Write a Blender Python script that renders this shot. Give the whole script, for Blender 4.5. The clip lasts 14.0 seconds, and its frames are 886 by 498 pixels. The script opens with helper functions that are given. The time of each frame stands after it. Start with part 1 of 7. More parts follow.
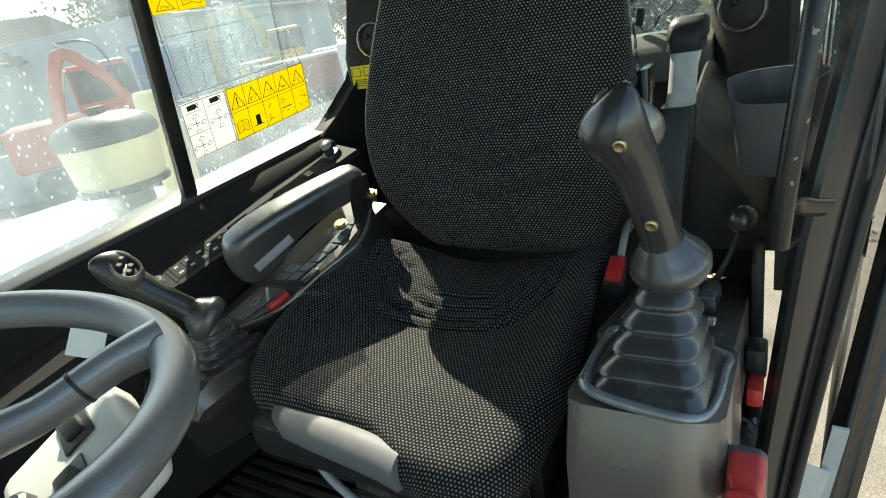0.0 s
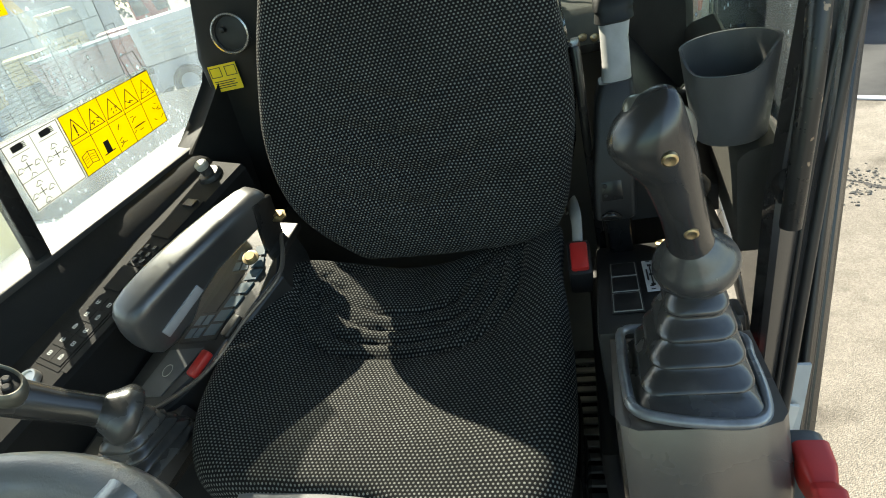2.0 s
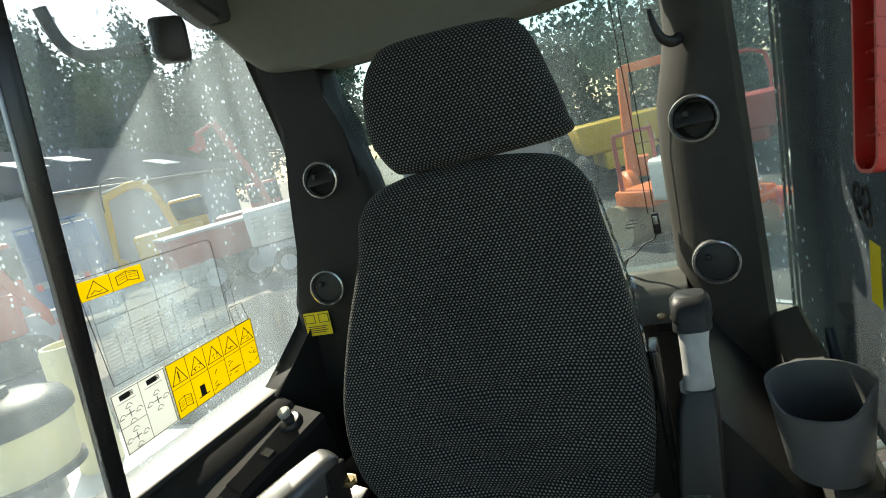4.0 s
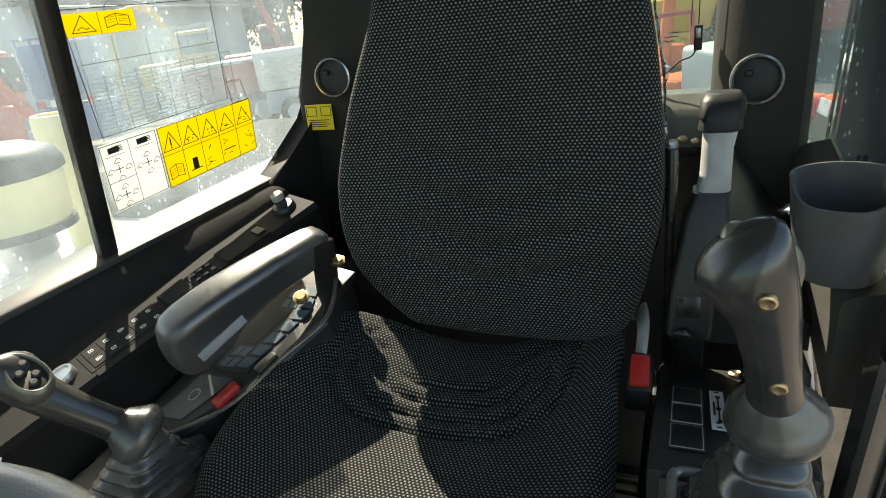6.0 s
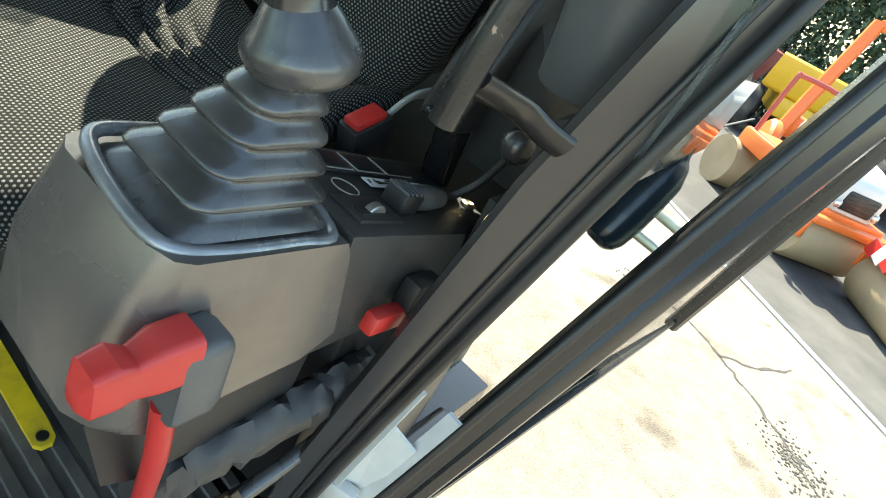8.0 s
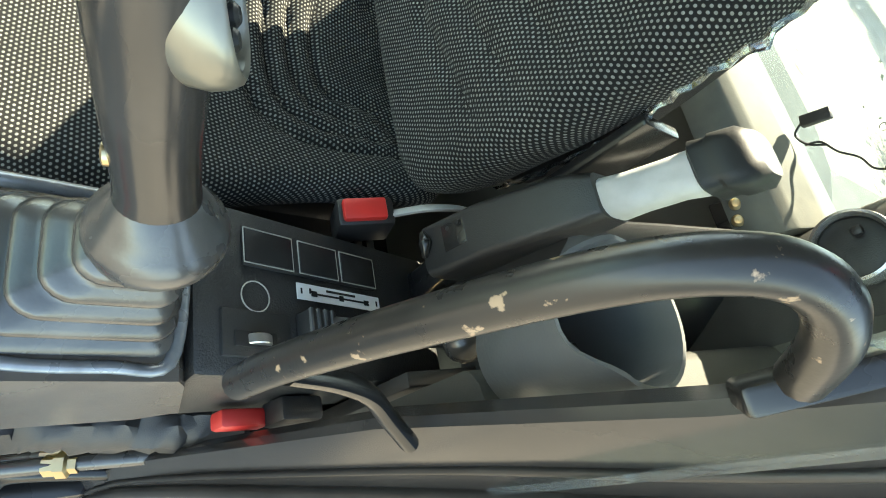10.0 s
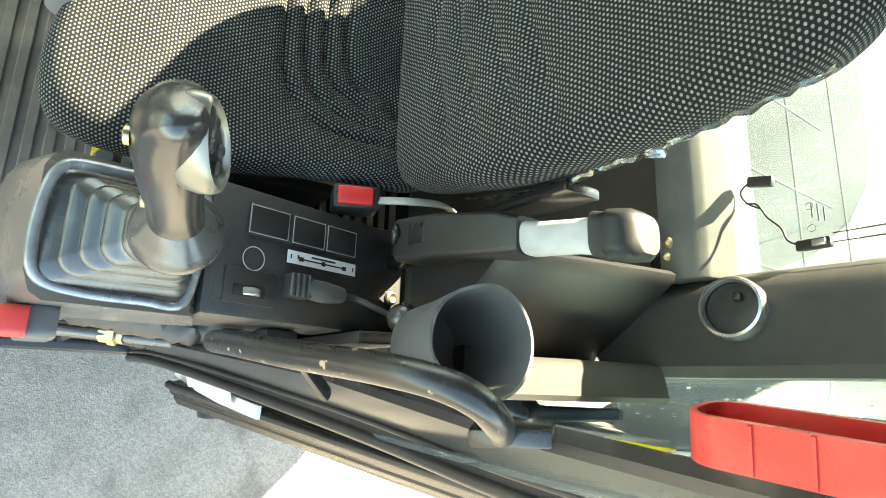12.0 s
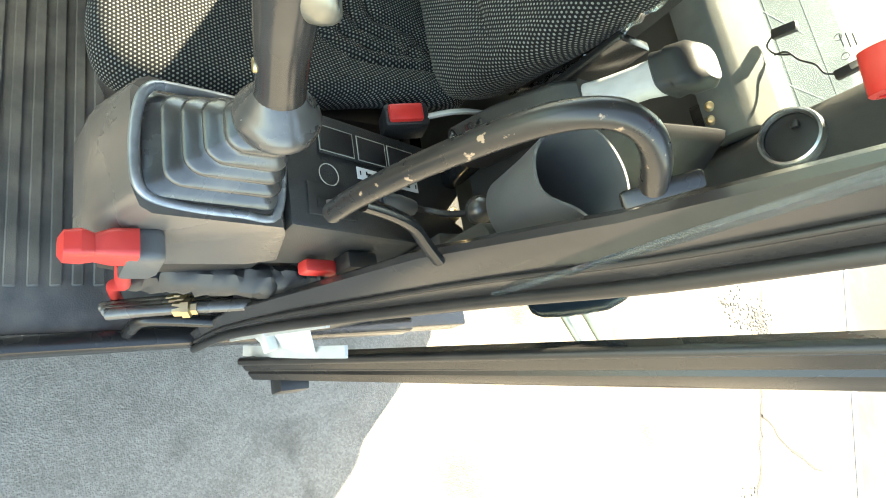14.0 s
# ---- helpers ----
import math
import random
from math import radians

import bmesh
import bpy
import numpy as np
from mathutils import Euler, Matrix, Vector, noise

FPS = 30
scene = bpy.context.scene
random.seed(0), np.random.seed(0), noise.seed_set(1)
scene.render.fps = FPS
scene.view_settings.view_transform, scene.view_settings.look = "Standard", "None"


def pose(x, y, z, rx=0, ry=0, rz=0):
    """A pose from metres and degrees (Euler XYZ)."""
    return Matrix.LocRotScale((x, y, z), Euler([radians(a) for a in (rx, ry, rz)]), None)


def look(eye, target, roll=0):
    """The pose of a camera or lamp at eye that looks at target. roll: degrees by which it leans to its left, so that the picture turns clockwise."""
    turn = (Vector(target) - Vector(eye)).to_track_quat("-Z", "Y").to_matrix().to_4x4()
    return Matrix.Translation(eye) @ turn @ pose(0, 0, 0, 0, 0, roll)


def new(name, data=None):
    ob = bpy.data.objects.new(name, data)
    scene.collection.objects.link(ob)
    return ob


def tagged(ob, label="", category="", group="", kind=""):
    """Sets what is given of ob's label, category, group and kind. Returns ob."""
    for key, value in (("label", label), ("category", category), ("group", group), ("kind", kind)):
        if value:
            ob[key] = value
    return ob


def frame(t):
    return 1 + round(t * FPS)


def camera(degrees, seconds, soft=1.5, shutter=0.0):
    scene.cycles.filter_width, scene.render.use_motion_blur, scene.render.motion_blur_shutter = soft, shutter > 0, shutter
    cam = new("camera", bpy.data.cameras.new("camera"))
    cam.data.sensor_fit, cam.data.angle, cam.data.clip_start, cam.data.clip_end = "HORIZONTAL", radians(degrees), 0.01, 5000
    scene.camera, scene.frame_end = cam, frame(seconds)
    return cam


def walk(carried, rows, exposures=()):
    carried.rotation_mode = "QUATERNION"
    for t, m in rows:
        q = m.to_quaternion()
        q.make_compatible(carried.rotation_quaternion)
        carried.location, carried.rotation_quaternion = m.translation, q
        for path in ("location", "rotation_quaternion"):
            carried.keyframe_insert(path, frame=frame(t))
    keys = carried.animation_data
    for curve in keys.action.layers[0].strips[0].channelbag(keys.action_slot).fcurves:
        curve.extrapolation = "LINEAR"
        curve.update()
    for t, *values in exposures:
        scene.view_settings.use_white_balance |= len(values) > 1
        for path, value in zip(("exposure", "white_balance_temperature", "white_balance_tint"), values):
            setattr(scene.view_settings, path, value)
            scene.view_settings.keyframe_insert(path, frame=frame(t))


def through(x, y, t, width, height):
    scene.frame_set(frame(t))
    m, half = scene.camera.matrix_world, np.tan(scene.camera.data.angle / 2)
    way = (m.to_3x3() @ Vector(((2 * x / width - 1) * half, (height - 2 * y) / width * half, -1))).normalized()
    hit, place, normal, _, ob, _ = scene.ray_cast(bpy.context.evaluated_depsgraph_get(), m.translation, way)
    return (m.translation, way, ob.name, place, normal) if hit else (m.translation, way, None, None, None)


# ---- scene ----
cam = camera(75.0, 14.0, soft=1.0)
PATH = [
    (0, (0.5572, -0.5773, 0.8819), (-0.1142, 0.4206, 0.3887), -11.93),
    (0.5, (0.5165, -0.6070, 0.8566), (0.0249, 0.4386, 0.2608), -14.39),
    (1, (0.4752, -0.6018, 0.8700), (-0.0078, 0.4026, 0.2007), -15.80),
    (1.5, (0.4196, -0.5542, 0.8929), (0.0018, 0.4415, 0.1691), -17.23),
    (2, (0.4059, -0.5249, 0.9379), (0.0331, 0.5444, 0.2995), -16.65),
    (2.5, (0.4188, -0.5176, 1.0018), (0.0378, 0.6525, 0.5825), -17.03),
    (2.7, (0.4322, -0.5314, 1.0310), (0.0610, 0.6776, 0.7303), -17.05),
    (4.8, (0.4210, -0.4358, 1.0732), (-0.1128, 0.7253, 0.8350), -11.79),
    (5, (0.4024, -0.4298, 1.0585), (-0.1286, 0.7260, 0.7897), -11.08),
    (5.5, (0.4088, -0.4469, 1.0232), (-0.1363, 0.6737, 0.6530), -9.63),
    (6, (0.4011, -0.4837, 0.9382), (-0.0997, 0.6090, 0.4431), -7.67),
    (6.5, (0.3615, -0.4972, 0.8668), (-0.1609, 0.5167, 0.2430), -7.50),
    (7, (0.4568, -0.5032, 0.8161), (-0.0112, 0.5071, 0.1450), -5.58),
    (7.5, (0.6570, -0.4028, 0.8118), (0.1215, 0.5714, 0.1380), 8.04),
    (8, (0.7100, -0.3301, 0.7561), (0.2386, 0.6800, 0.0872), 27.85),
    (8.5, (0.6968, -0.2764, 0.7737), (0.1751, 0.7280, 0.1341), 36.10),
    (10.8, (0.5853, -0.1515, 1.0464), (0.2539, 0.5275, -0.0115), 67.74),
    (11, (0.5832, -0.1556, 1.0769), (0.2849, 0.5070, -0.0011), 70.11),
    (11.5, (0.5931, -0.1744, 1.1070), (0.2818, 0.5676, 0.0859), 72.37),
    (12, (0.5781, -0.1846, 1.1109), (0.2705, 0.5549, 0.0869), 73.71),
    (12.5, (0.5707, -0.1583, 1.1170), (0.2646, 0.6039, 0.1093), 75.08),
    (13, (0.5710, -0.1384, 1.1120), (0.2642, 0.6286, 0.1082), 74.54),
    (13.5, (0.6149, -0.1858, 1.0596), (0.2971, 0.5549, 0.0396), 65.05),
    (14, (0.7125, -0.2545, 1.0339), (0.3596, 0.4994, 0.0354), 60.75),
]
walk(cam, [(t, look(eye, target, roll)) for t, eye, target, roll in PATH],
     exposures=[(0.0, 1.36, 7300, 0), (0.5, 1.46, 7300, 0), (2.0, 1.50, 7300, 2), (2.7, 1.32, 7200, 2), (5.0, 1.10, 7450, 5), (6.0, 1.38, 7650, 6), (6.5, 1.72, 7650, 5), (7.0, 2.12, 7500, 3), (8.0, 2.23, 7350, 0), (8.7, 2.12, 7300, -1), (11.0, 3.55, 8450, 1), (13.0, 3.40, 8400, 0), (14.0, 3.32, 8350, 2)])

# ---- world and sun ----
SUN_FROM = Vector((-0.513, 0.538, 0.669)).normalized()
world = bpy.data.worlds.new("sky")
scene.world = world
world.use_nodes = True
wn = world.node_tree.nodes
sky = wn.new("ShaderNodeTexSky")
sky.sky_type = 'NISHITA'
sky.sun_disc = False
sky.sun_elevation = math.asin(SUN_FROM.z)
sky.sun_rotation = math.atan2(SUN_FROM.x, SUN_FROM.y)
wn["Background"].inputs["Strength"].default_value = 0.15
world.node_tree.links.new(sky.outputs[0], wn["Background"].inputs["Color"])
sun_data = bpy.data.lights.new("sun", 'SUN')
sun_data.energy, sun_data.angle, sun_data.color = 4.5, radians(0.53), (1.0, 0.95, 0.87)
sun = new("sun", sun_data)
sun.rotation_euler = (-SUN_FROM).to_track_quat("-Z", "Y").to_euler()

# ---- materials ----
def material(name, color, rough=0.5, metal=0.0, var=0.25, scale=60.0, bump=0.15, fine=400.0, stain=6.0, stain_amt=0.2, spec=0.5, dust=None):
    """A painted or moulded surface: grain, stains and fine relief in metres."""
    m = bpy.data.materials.new(name)
    m.use_nodes = True
    nt = m.node_tree
    b = nt.nodes["Principled BSDF"]
    geo = nt.nodes.new("ShaderNodeNewGeometry")
    n1 = nt.nodes.new("ShaderNodeTexNoise")
    n1.inputs["Scale"].default_value, n1.inputs["Detail"].default_value = scale, 6
    n2 = nt.nodes.new("ShaderNodeTexNoise")
    n2.inputs["Scale"].default_value, n2.inputs["Detail"].default_value = stain, 5
    n3 = nt.nodes.new("ShaderNodeTexNoise")
    n3.inputs["Scale"].default_value, n3.inputs["Detail"].default_value = fine, 2
    for n in (n1, n2, n3):
        nt.links.new(geo.outputs["Position"], n.inputs["Vector"])
    add = nt.nodes.new("ShaderNodeMath"); add.operation = 'MULTIPLY_ADD'
    nt.links.new(n1.outputs["Fac"], add.inputs[0]); add.inputs[1].default_value = var
    k = nt.nodes.new("ShaderNodeMath"); k.operation = 'MULTIPLY_ADD'
    nt.links.new(n2.outputs["Fac"], k.inputs[0]); k.inputs[1].default_value = stain_amt; k.inputs[2].default_value = 1 - 0.5 * var - 0.5 * stain_amt
    nt.links.new(k.outputs[0], add.inputs[2])
    mul = nt.nodes.new("ShaderNodeVectorMath"); mul.operation = 'SCALE'
    mul.inputs[0].default_value = color[:3]
    nt.links.new(add.outputs[0], mul.inputs["Scale"])
    col = mul.outputs[0]
    if dust:
        ramp = nt.nodes.new("ShaderNodeMapRange")
        nt.links.new(n2.outputs["Fac"], ramp.inputs["Value"])
        ramp.inputs["From Min"].default_value, ramp.inputs["From Max"].default_value = 0.42, 0.72
        ramp.inputs["To Max"].default_value = dust[3]
        mx = nt.nodes.new("ShaderNodeMixRGB")
        mx.inputs["Color2"].default_value = (*dust[:3], 1)
        nt.links.new(ramp.outputs[0], mx.inputs["Fac"]); nt.links.new(col, mx.inputs["Color1"])
        col = mx.outputs[0]
    nt.links.new(col, b.inputs["Base Color"])
    r = nt.nodes.new("ShaderNodeMath"); r.operation = 'MULTIPLY_ADD'
    nt.links.new(n2.outputs["Fac"], r.inputs[0]); r.inputs[1].default_value = 0.25; r.inputs[2].default_value = rough - 0.12
    nt.links.new(r.outputs[0], b.inputs["Roughness"])
    b.inputs["Metallic"].default_value = metal
    b.inputs["Specular IOR Level"].default_value = spec
    if bump:
        bp = nt.nodes.new("ShaderNodeBump")
        bp.inputs["Strength"].default_value, bp.inputs["Distance"].default_value = bump, 0.001
        nt.links.new(n3.outputs["Fac"], bp.inputs["Height"])
        nt.links.new(bp.outputs[0], b.inputs["Normal"])
    return m


def fabric_material(name, pitch=0.0053):
    """Black woven seat cloth with rows of pale stitched dots, laid by the mesh's UV in metres."""
    m = bpy.data.materials.new(name)
    m.use_nodes = True
    nt = m.node_tree
    b = nt.nodes["Principled BSDF"]
    uv = nt.nodes.new("ShaderNodeUVMap")
    sep = nt.nodes.new("ShaderNodeSeparateXYZ")
    wob = nt.nodes.new("ShaderNodeTexNoise")
    wob.inputs["Scale"].default_value = 25
    nt.links.new(uv.outputs[0], wob.inputs["Vector"])
    mixv = nt.nodes.new("ShaderNodeVectorMath"); mixv.operation = 'MULTIPLY_ADD'
    nt.links.new(wob.outputs["Color"], mixv.inputs[0]); mixv.inputs[1].default_value = (0.003, 0.003, 0)
    nt.links.new(uv.outputs[0], mixv.inputs[2])
    nt.links.new(mixv.outputs[0], sep.inputs[0])

    def op(kind, a, c=None, d=None):
        n = nt.nodes.new("ShaderNodeMath"); n.operation = kind
        for i, v in enumerate((a, c, d)):
            if v is None:
                continue
            if isinstance(v, (int, float)):
                n.inputs[i].default_value = v
            else:
                nt.links.new(v, n.inputs[i])
        return n.outputs[0]

    row = op('MULTIPLY', sep.outputs["Y"], 1 / (pitch * 0.72))
    odd = op('MULTIPLY', op('MODULO', op('ABSOLUTE', op('FLOOR', row)), 2.0), 0.5)
    cx = op('SUBTRACT', op('FRACT', op('ADD', op('MULTIPLY', sep.outputs["X"], 1 / pitch), odd)), 0.5)
    cy = op('MULTIPLY', op('SUBTRACT', op('FRACT', row), 0.5), 0.85)
    dist = op('SQRT', op('ADD', op('MULTIPLY', cx, cx), op('MULTIPLY', cy, cy)))
    dot = nt.nodes.new("ShaderNodeMapRange")
    dot.interpolation_type = 'SMOOTHSTEP'
    nt.links.new(dist, dot.inputs["Value"])
    dot.inputs["From Min"].default_value, dot.inputs["From Max"].default_value = 0.31, 0.19
    cell = nt.nodes.new("ShaderNodeTexNoise")
    cell.inputs["Scale"].default_value = 210
    nt.links.new(uv.outputs[0], cell.inputs["Vector"])
    wear = nt.nodes.new("ShaderNodeTexNoise")
    wear.inputs["Scale"].default_value, wear.inputs["Detail"].default_value = 9, 4
    nt.links.new(uv.outputs[0], wear.inputs["Vector"])
    amt = op('MULTIPLY', dot.outputs[0], op('MULTIPLY', op('ADD', 0.05, op('MULTIPLY', cell.outputs["Fac"], 1.5)), op('ADD', 0.55, op('MULTIPLY', wear.outputs["Fac"], 0.7))))
    mx = nt.nodes.new("ShaderNodeMixRGB")
    mx.inputs["Color1"].default_value, mx.inputs["Color2"].default_value = (0.0085, 0.009, 0.0095, 1), (0.25, 0.255, 0.235, 1)
    nt.links.new(op('MINIMUM', amt, 1.0), mx.inputs["Fac"])
    dustm = nt.nodes.new("ShaderNodeMixRGB")
    dustm.inputs["Color2"].default_value = (0.08, 0.078, 0.062, 1)
    nt.links.new(op('MULTIPLY', wear.outputs["Fac"], 0.06), dustm.inputs["Fac"])
    nt.links.new(mx.outputs[0], dustm.inputs["Color1"])
    nt.links.new(dustm.outputs[0], b.inputs["Base Color"])
    b.inputs["Roughness"].default_value = 0.95
    b.inputs["Specular IOR Level"].default_value = 0.15
    b.inputs["Sheen Weight"].default_value = 0.03
    bp = nt.nodes.new("ShaderNodeBump")
    bp.inputs["Strength"].default_value, bp.inputs["Distance"].default_value = 0.6, 0.0012
    nt.links.new(op('ADD', dot.outputs[0], op('MULTIPLY', cell.outputs["Fac"], 0.6)), bp.inputs["Height"])
    nt.links.new(bp.outputs[0], b.inputs["Normal"])
    return m


def glass_material(name, tint=(0.93, 0.96, 0.95), dust=0.12, gloss=1.0):
    """A pane: clear, with reflection by angle and a film of dust and dried drops."""
    m = bpy.data.materials.new(name)
    m.use_nodes = True
    nt = m.node_tree
    nt.nodes.remove(nt.nodes["Principled BSDF"])
    out = nt.nodes["Material Output"]
    tr = nt.nodes.new("ShaderNodeBsdfTransparent"); tr.inputs[0].default_value = (*tint, 1)
    gl = nt.nodes.new("ShaderNodeBsdfGlossy"); gl.inputs["Roughness"].default_value = 0.02
    df = nt.nodes.new("ShaderNodeBsdfDiffuse"); df.inputs[0].default_value = (0.60, 0.70, 0.77, 1)
    tl = nt.nodes.new("ShaderNodeBsdfTranslucent"); tl.inputs[0].default_value = (0.60, 0.70, 0.77, 1)
    film = nt.nodes.new("ShaderNodeMixShader"); film.inputs[0].default_value = 0.5
    nt.links.new(df.outputs[0], film.inputs[1]); nt.links.new(tl.outputs[0], film.inputs[2])
    geo = nt.nodes.new("ShaderNodeNewGeometry")
    mp = nt.nodes.new("ShaderNodeMapping"); mp.inputs["Scale"].default_value = (1, 1, 0.14)
    nt.links.new(geo.outputs["Position"], mp.inputs["Vector"])
    n1 = nt.nodes.new("ShaderNodeTexNoise"); n1.inputs["Scale"].default_value, n1.inputs["Detail"].default_value = 14, 8
    nt.links.new(mp.outputs[0], n1.inputs["Vector"])
    vo = nt.nodes.new("ShaderNodeTexVoronoi"); vo.inputs["Scale"].default_value = 90
    mp2 = nt.nodes.new("ShaderNodeMapping"); mp2.inputs["Scale"].default_value = (1, 1, 0.6)
    nt.links.new(geo.outputs["Position"], mp2.inputs["Vector"]); nt.links.new(mp2.outputs[0], vo.inputs["Vector"])
    drop = nt.nodes.new("ShaderNodeMapRange"); nt.links.new(vo.outputs["Distance"], drop.inputs["Value"])
    drop.inputs["From Min"].default_value, drop.inputs["From Max"].default_value, drop.inputs["To Max"].default_value = 0.24, 0.08, 0.9
    gate = nt.nodes.new("ShaderNodeMapRange"); nt.links.new(n1.outputs["Fac"], gate.inputs["Value"])
    gate.inputs["From Min"].default_value, gate.inputs["From Max"].default_value = 0.46, 0.58
    dm = nt.nodes.new("ShaderNodeMath"); dm.operation = 'MULTIPLY'
    nt.links.new(drop.outputs[0], dm.inputs[0]); nt.links.new(gate.outputs[0], dm.inputs[1])
    base = nt.nodes.new("ShaderNodeMapRange"); nt.links.new(n1.outputs["Fac"], base.inputs["Value"])
    base.inputs["From Min"].default_value, base.inputs["From Max"].default_value = 0.3, 0.75
    base.inputs["To Min"].default_value, base.inputs["To Max"].default_value = dust * 0.4, dust * 1.7
    sm = nt.nodes.new("ShaderNodeMath"); sm.operation = 'MULTIPLY_ADD'
    nt.links.new(dm.outputs[0], sm.inputs[0]); sm.inputs[1].default_value = min(1.0, dust * 5); nt.links.new(base.outputs[0], sm.inputs[2])
    mix1 = nt.nodes.new("ShaderNodeMixShader")
    nt.links.new(sm.outputs[0], mix1.inputs[0]); nt.links.new(tr.outputs[0], mix1.inputs[1]); nt.links.new(film.outputs[0], mix1.inputs[2])
    fr = nt.nodes.new("ShaderNodeFresnel"); fr.inputs[0].default_value = 1.45
    fm = nt.nodes.new("ShaderNodeMath"); fm.operation = 'MULTIPLY'; fm.inputs[1].default_value = gloss
    nt.links.new(fr.outputs[0], fm.inputs[0])
    mix2 = nt.nodes.new("ShaderNodeMixShader")
    nt.links.new(fm.outputs[0], mix2.inputs[0]); nt.links.new(mix1.outputs[0], mix2.inputs[1]); nt.links.new(gl.outputs[0], mix2.inputs[2])
    nt.links.new(mix2.outputs[0], out.inputs["Surface"])
    return m


FABRIC = fabric_material("seat_cloth")
BLACK = material("black_moulded_plastic", (0.017, 0.017, 0.0175), 0.42, bump=0.3, fine=900, dust=(0.04, 0.038, 0.034, 0.25))
TRIM = material("charcoal_trim_plastic", (0.021, 0.0215, 0.0215), 0.42, bump=0.22, fine=800, spec=0.6, dust=(0.042, 0.041, 0.038, 0.45))
BOXGREY = material("grey_brown_satin_plastic", (0.185, 0.162, 0.143), 0.26, metal=0.45, bump=0.08, fine=700, dust=(0.2, 0.19, 0.16, 0.2))
RUBBER = material("black_rubber", (0.040, 0.0395, 0.039), 0.26, bump=0.08, spec=0.9, dust=(0.15, 0.143, 0.13, 0.5), stain=18)
STEEL = material("black_painted_steel", (0.013, 0.0127, 0.0125), 0.25, bump=0.04, dust=(0.04, 0.037, 0.034, 0.22))
SEALM = material("black_seal_rubber", (0.014, 0.014, 0.014), 0.38, bump=0.06, dust=(0.05, 0.047, 0.043, 0.3), stain=20)
SATIN = material("silver_grey_satin_plastic", (0.24, 0.23, 0.19), 0.3, metal=0.6, bump=0.03)
LIGHTGREY = material("light_grey_plastic", (0.42, 0.43, 0.45), 0.45, bump=0.08, dust=(0.2, 0.19, 0.17, 0.3))
def film_material(name, color, through=0.55):
    """Printed film that lets light through from behind."""
    m = material(name, color, 0.5, var=0.06, bump=0.0)
    nt = m.node_tree
    tl = nt.nodes.new("ShaderNodeBsdfTranslucent")
    tl.inputs[0].default_value = (*color, 1)
    mx = nt.nodes.new("ShaderNodeMixShader")
    mx.inputs[0].default_value = through
    nt.links.new(nt.nodes["Principled BSDF"].outputs[0], mx.inputs[1])
    nt.links.new(tl.outputs[0], mx.inputs[2])
    nt.links.new(mx.outputs[0], nt.nodes["Material Output"].inputs["Surface"])
    return m


WHITEFILM = film_material("white_window_film", (0.85, 0.86, 0.84))
YELLOWFILM = film_material("yellow_window_film", (0.90, 0.74, 0.035))
WHITEP = material("white_paper_label", (0.75, 0.76, 0.75), 0.5, var=0.08, bump=0.03)
TAPE = material("grey_white_tape", (0.46, 0.46, 0.45), 0.55, bump=0.15, fine=300, dust=(0.25, 0.24, 0.22, 0.4), stain=40)
WEB = material("grey_webbing", (0.40, 0.40, 0.39), 0.9, bump=0.6, fine=1500)
RED = material("red_plastic", (0.55, 0.025, 0.022), 0.4, bump=0.05, dust=(0.3, 0.1, 0.08, 0.3))
REDP = material("red_painted_steel", (0.5, 0.03, 0.025), 0.4, bump=0.05)
YELLOW = material("yellow_label_film", (0.83, 0.66, 0.015), 0.4, var=0.08, bump=0.02)
YELLOWP = material("worn_yellow_paint", (0.76, 0.56, 0.02), 0.45, bump=0.2, dust=(0.1, 0.08, 0.05, 0.35), stain=35)
INK = material("black_print", (0.012, 0.012, 0.012), 0.5, bump=0.0)
CHROME = material("chrome", (0.62, 0.62, 0.60), 0.26, metal=0.9, bump=0.0)
BRASS = material("brass_screw", (0.62, 0.5, 0.3), 0.35, metal=1.0, bump=0.0)
ZINC = material("zinc_plated_steel", (0.5, 0.49, 0.47), 0.35, metal=0.9, bump=0.05)
BEIGE = material("pale_grey_painted_plastic", (0.42, 0.42, 0.37), 0.5, dust=(0.3, 0.28, 0.22, 0.5))
HOOD = material("white_machine_paint", (0.60, 0.60, 0.57), 0.35, bump=0.03, dust=(0.4, 0.38, 0.32, 0.3))
CREAM = material("cream_translucent_plastic", (0.72, 0.66, 0.40), 0.45, bump=0.03)
MAT = material("rubber_floor_mat", (0.066, 0.064, 0.061), 0.55, bump=0.4, dust=(0.19, 0.17, 0.145, 0.6), stain=14)
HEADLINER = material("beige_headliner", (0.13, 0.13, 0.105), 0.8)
GLASS = glass_material("dusty_side_glass", dust=0.15)
REARGLASS = glass_material("rear_glass", tint=(0.76, 0.84, 0.82), dust=0.045)
QUARTERGLASS = glass_material("green_tinted_quarter_glass", tint=(0.88, 0.95, 0.92), dust=0.11)
DOORGLASS = glass_material("green_tinted_glass", tint=(0.80, 0.90, 0.86), dust=0.015)
CUPGREY = material("dark_grey_cup_plastic", (0.078, 0.082, 0.084), 0.4, bump=0.15, dust=(0.15, 0.14, 0.12, 0.3))


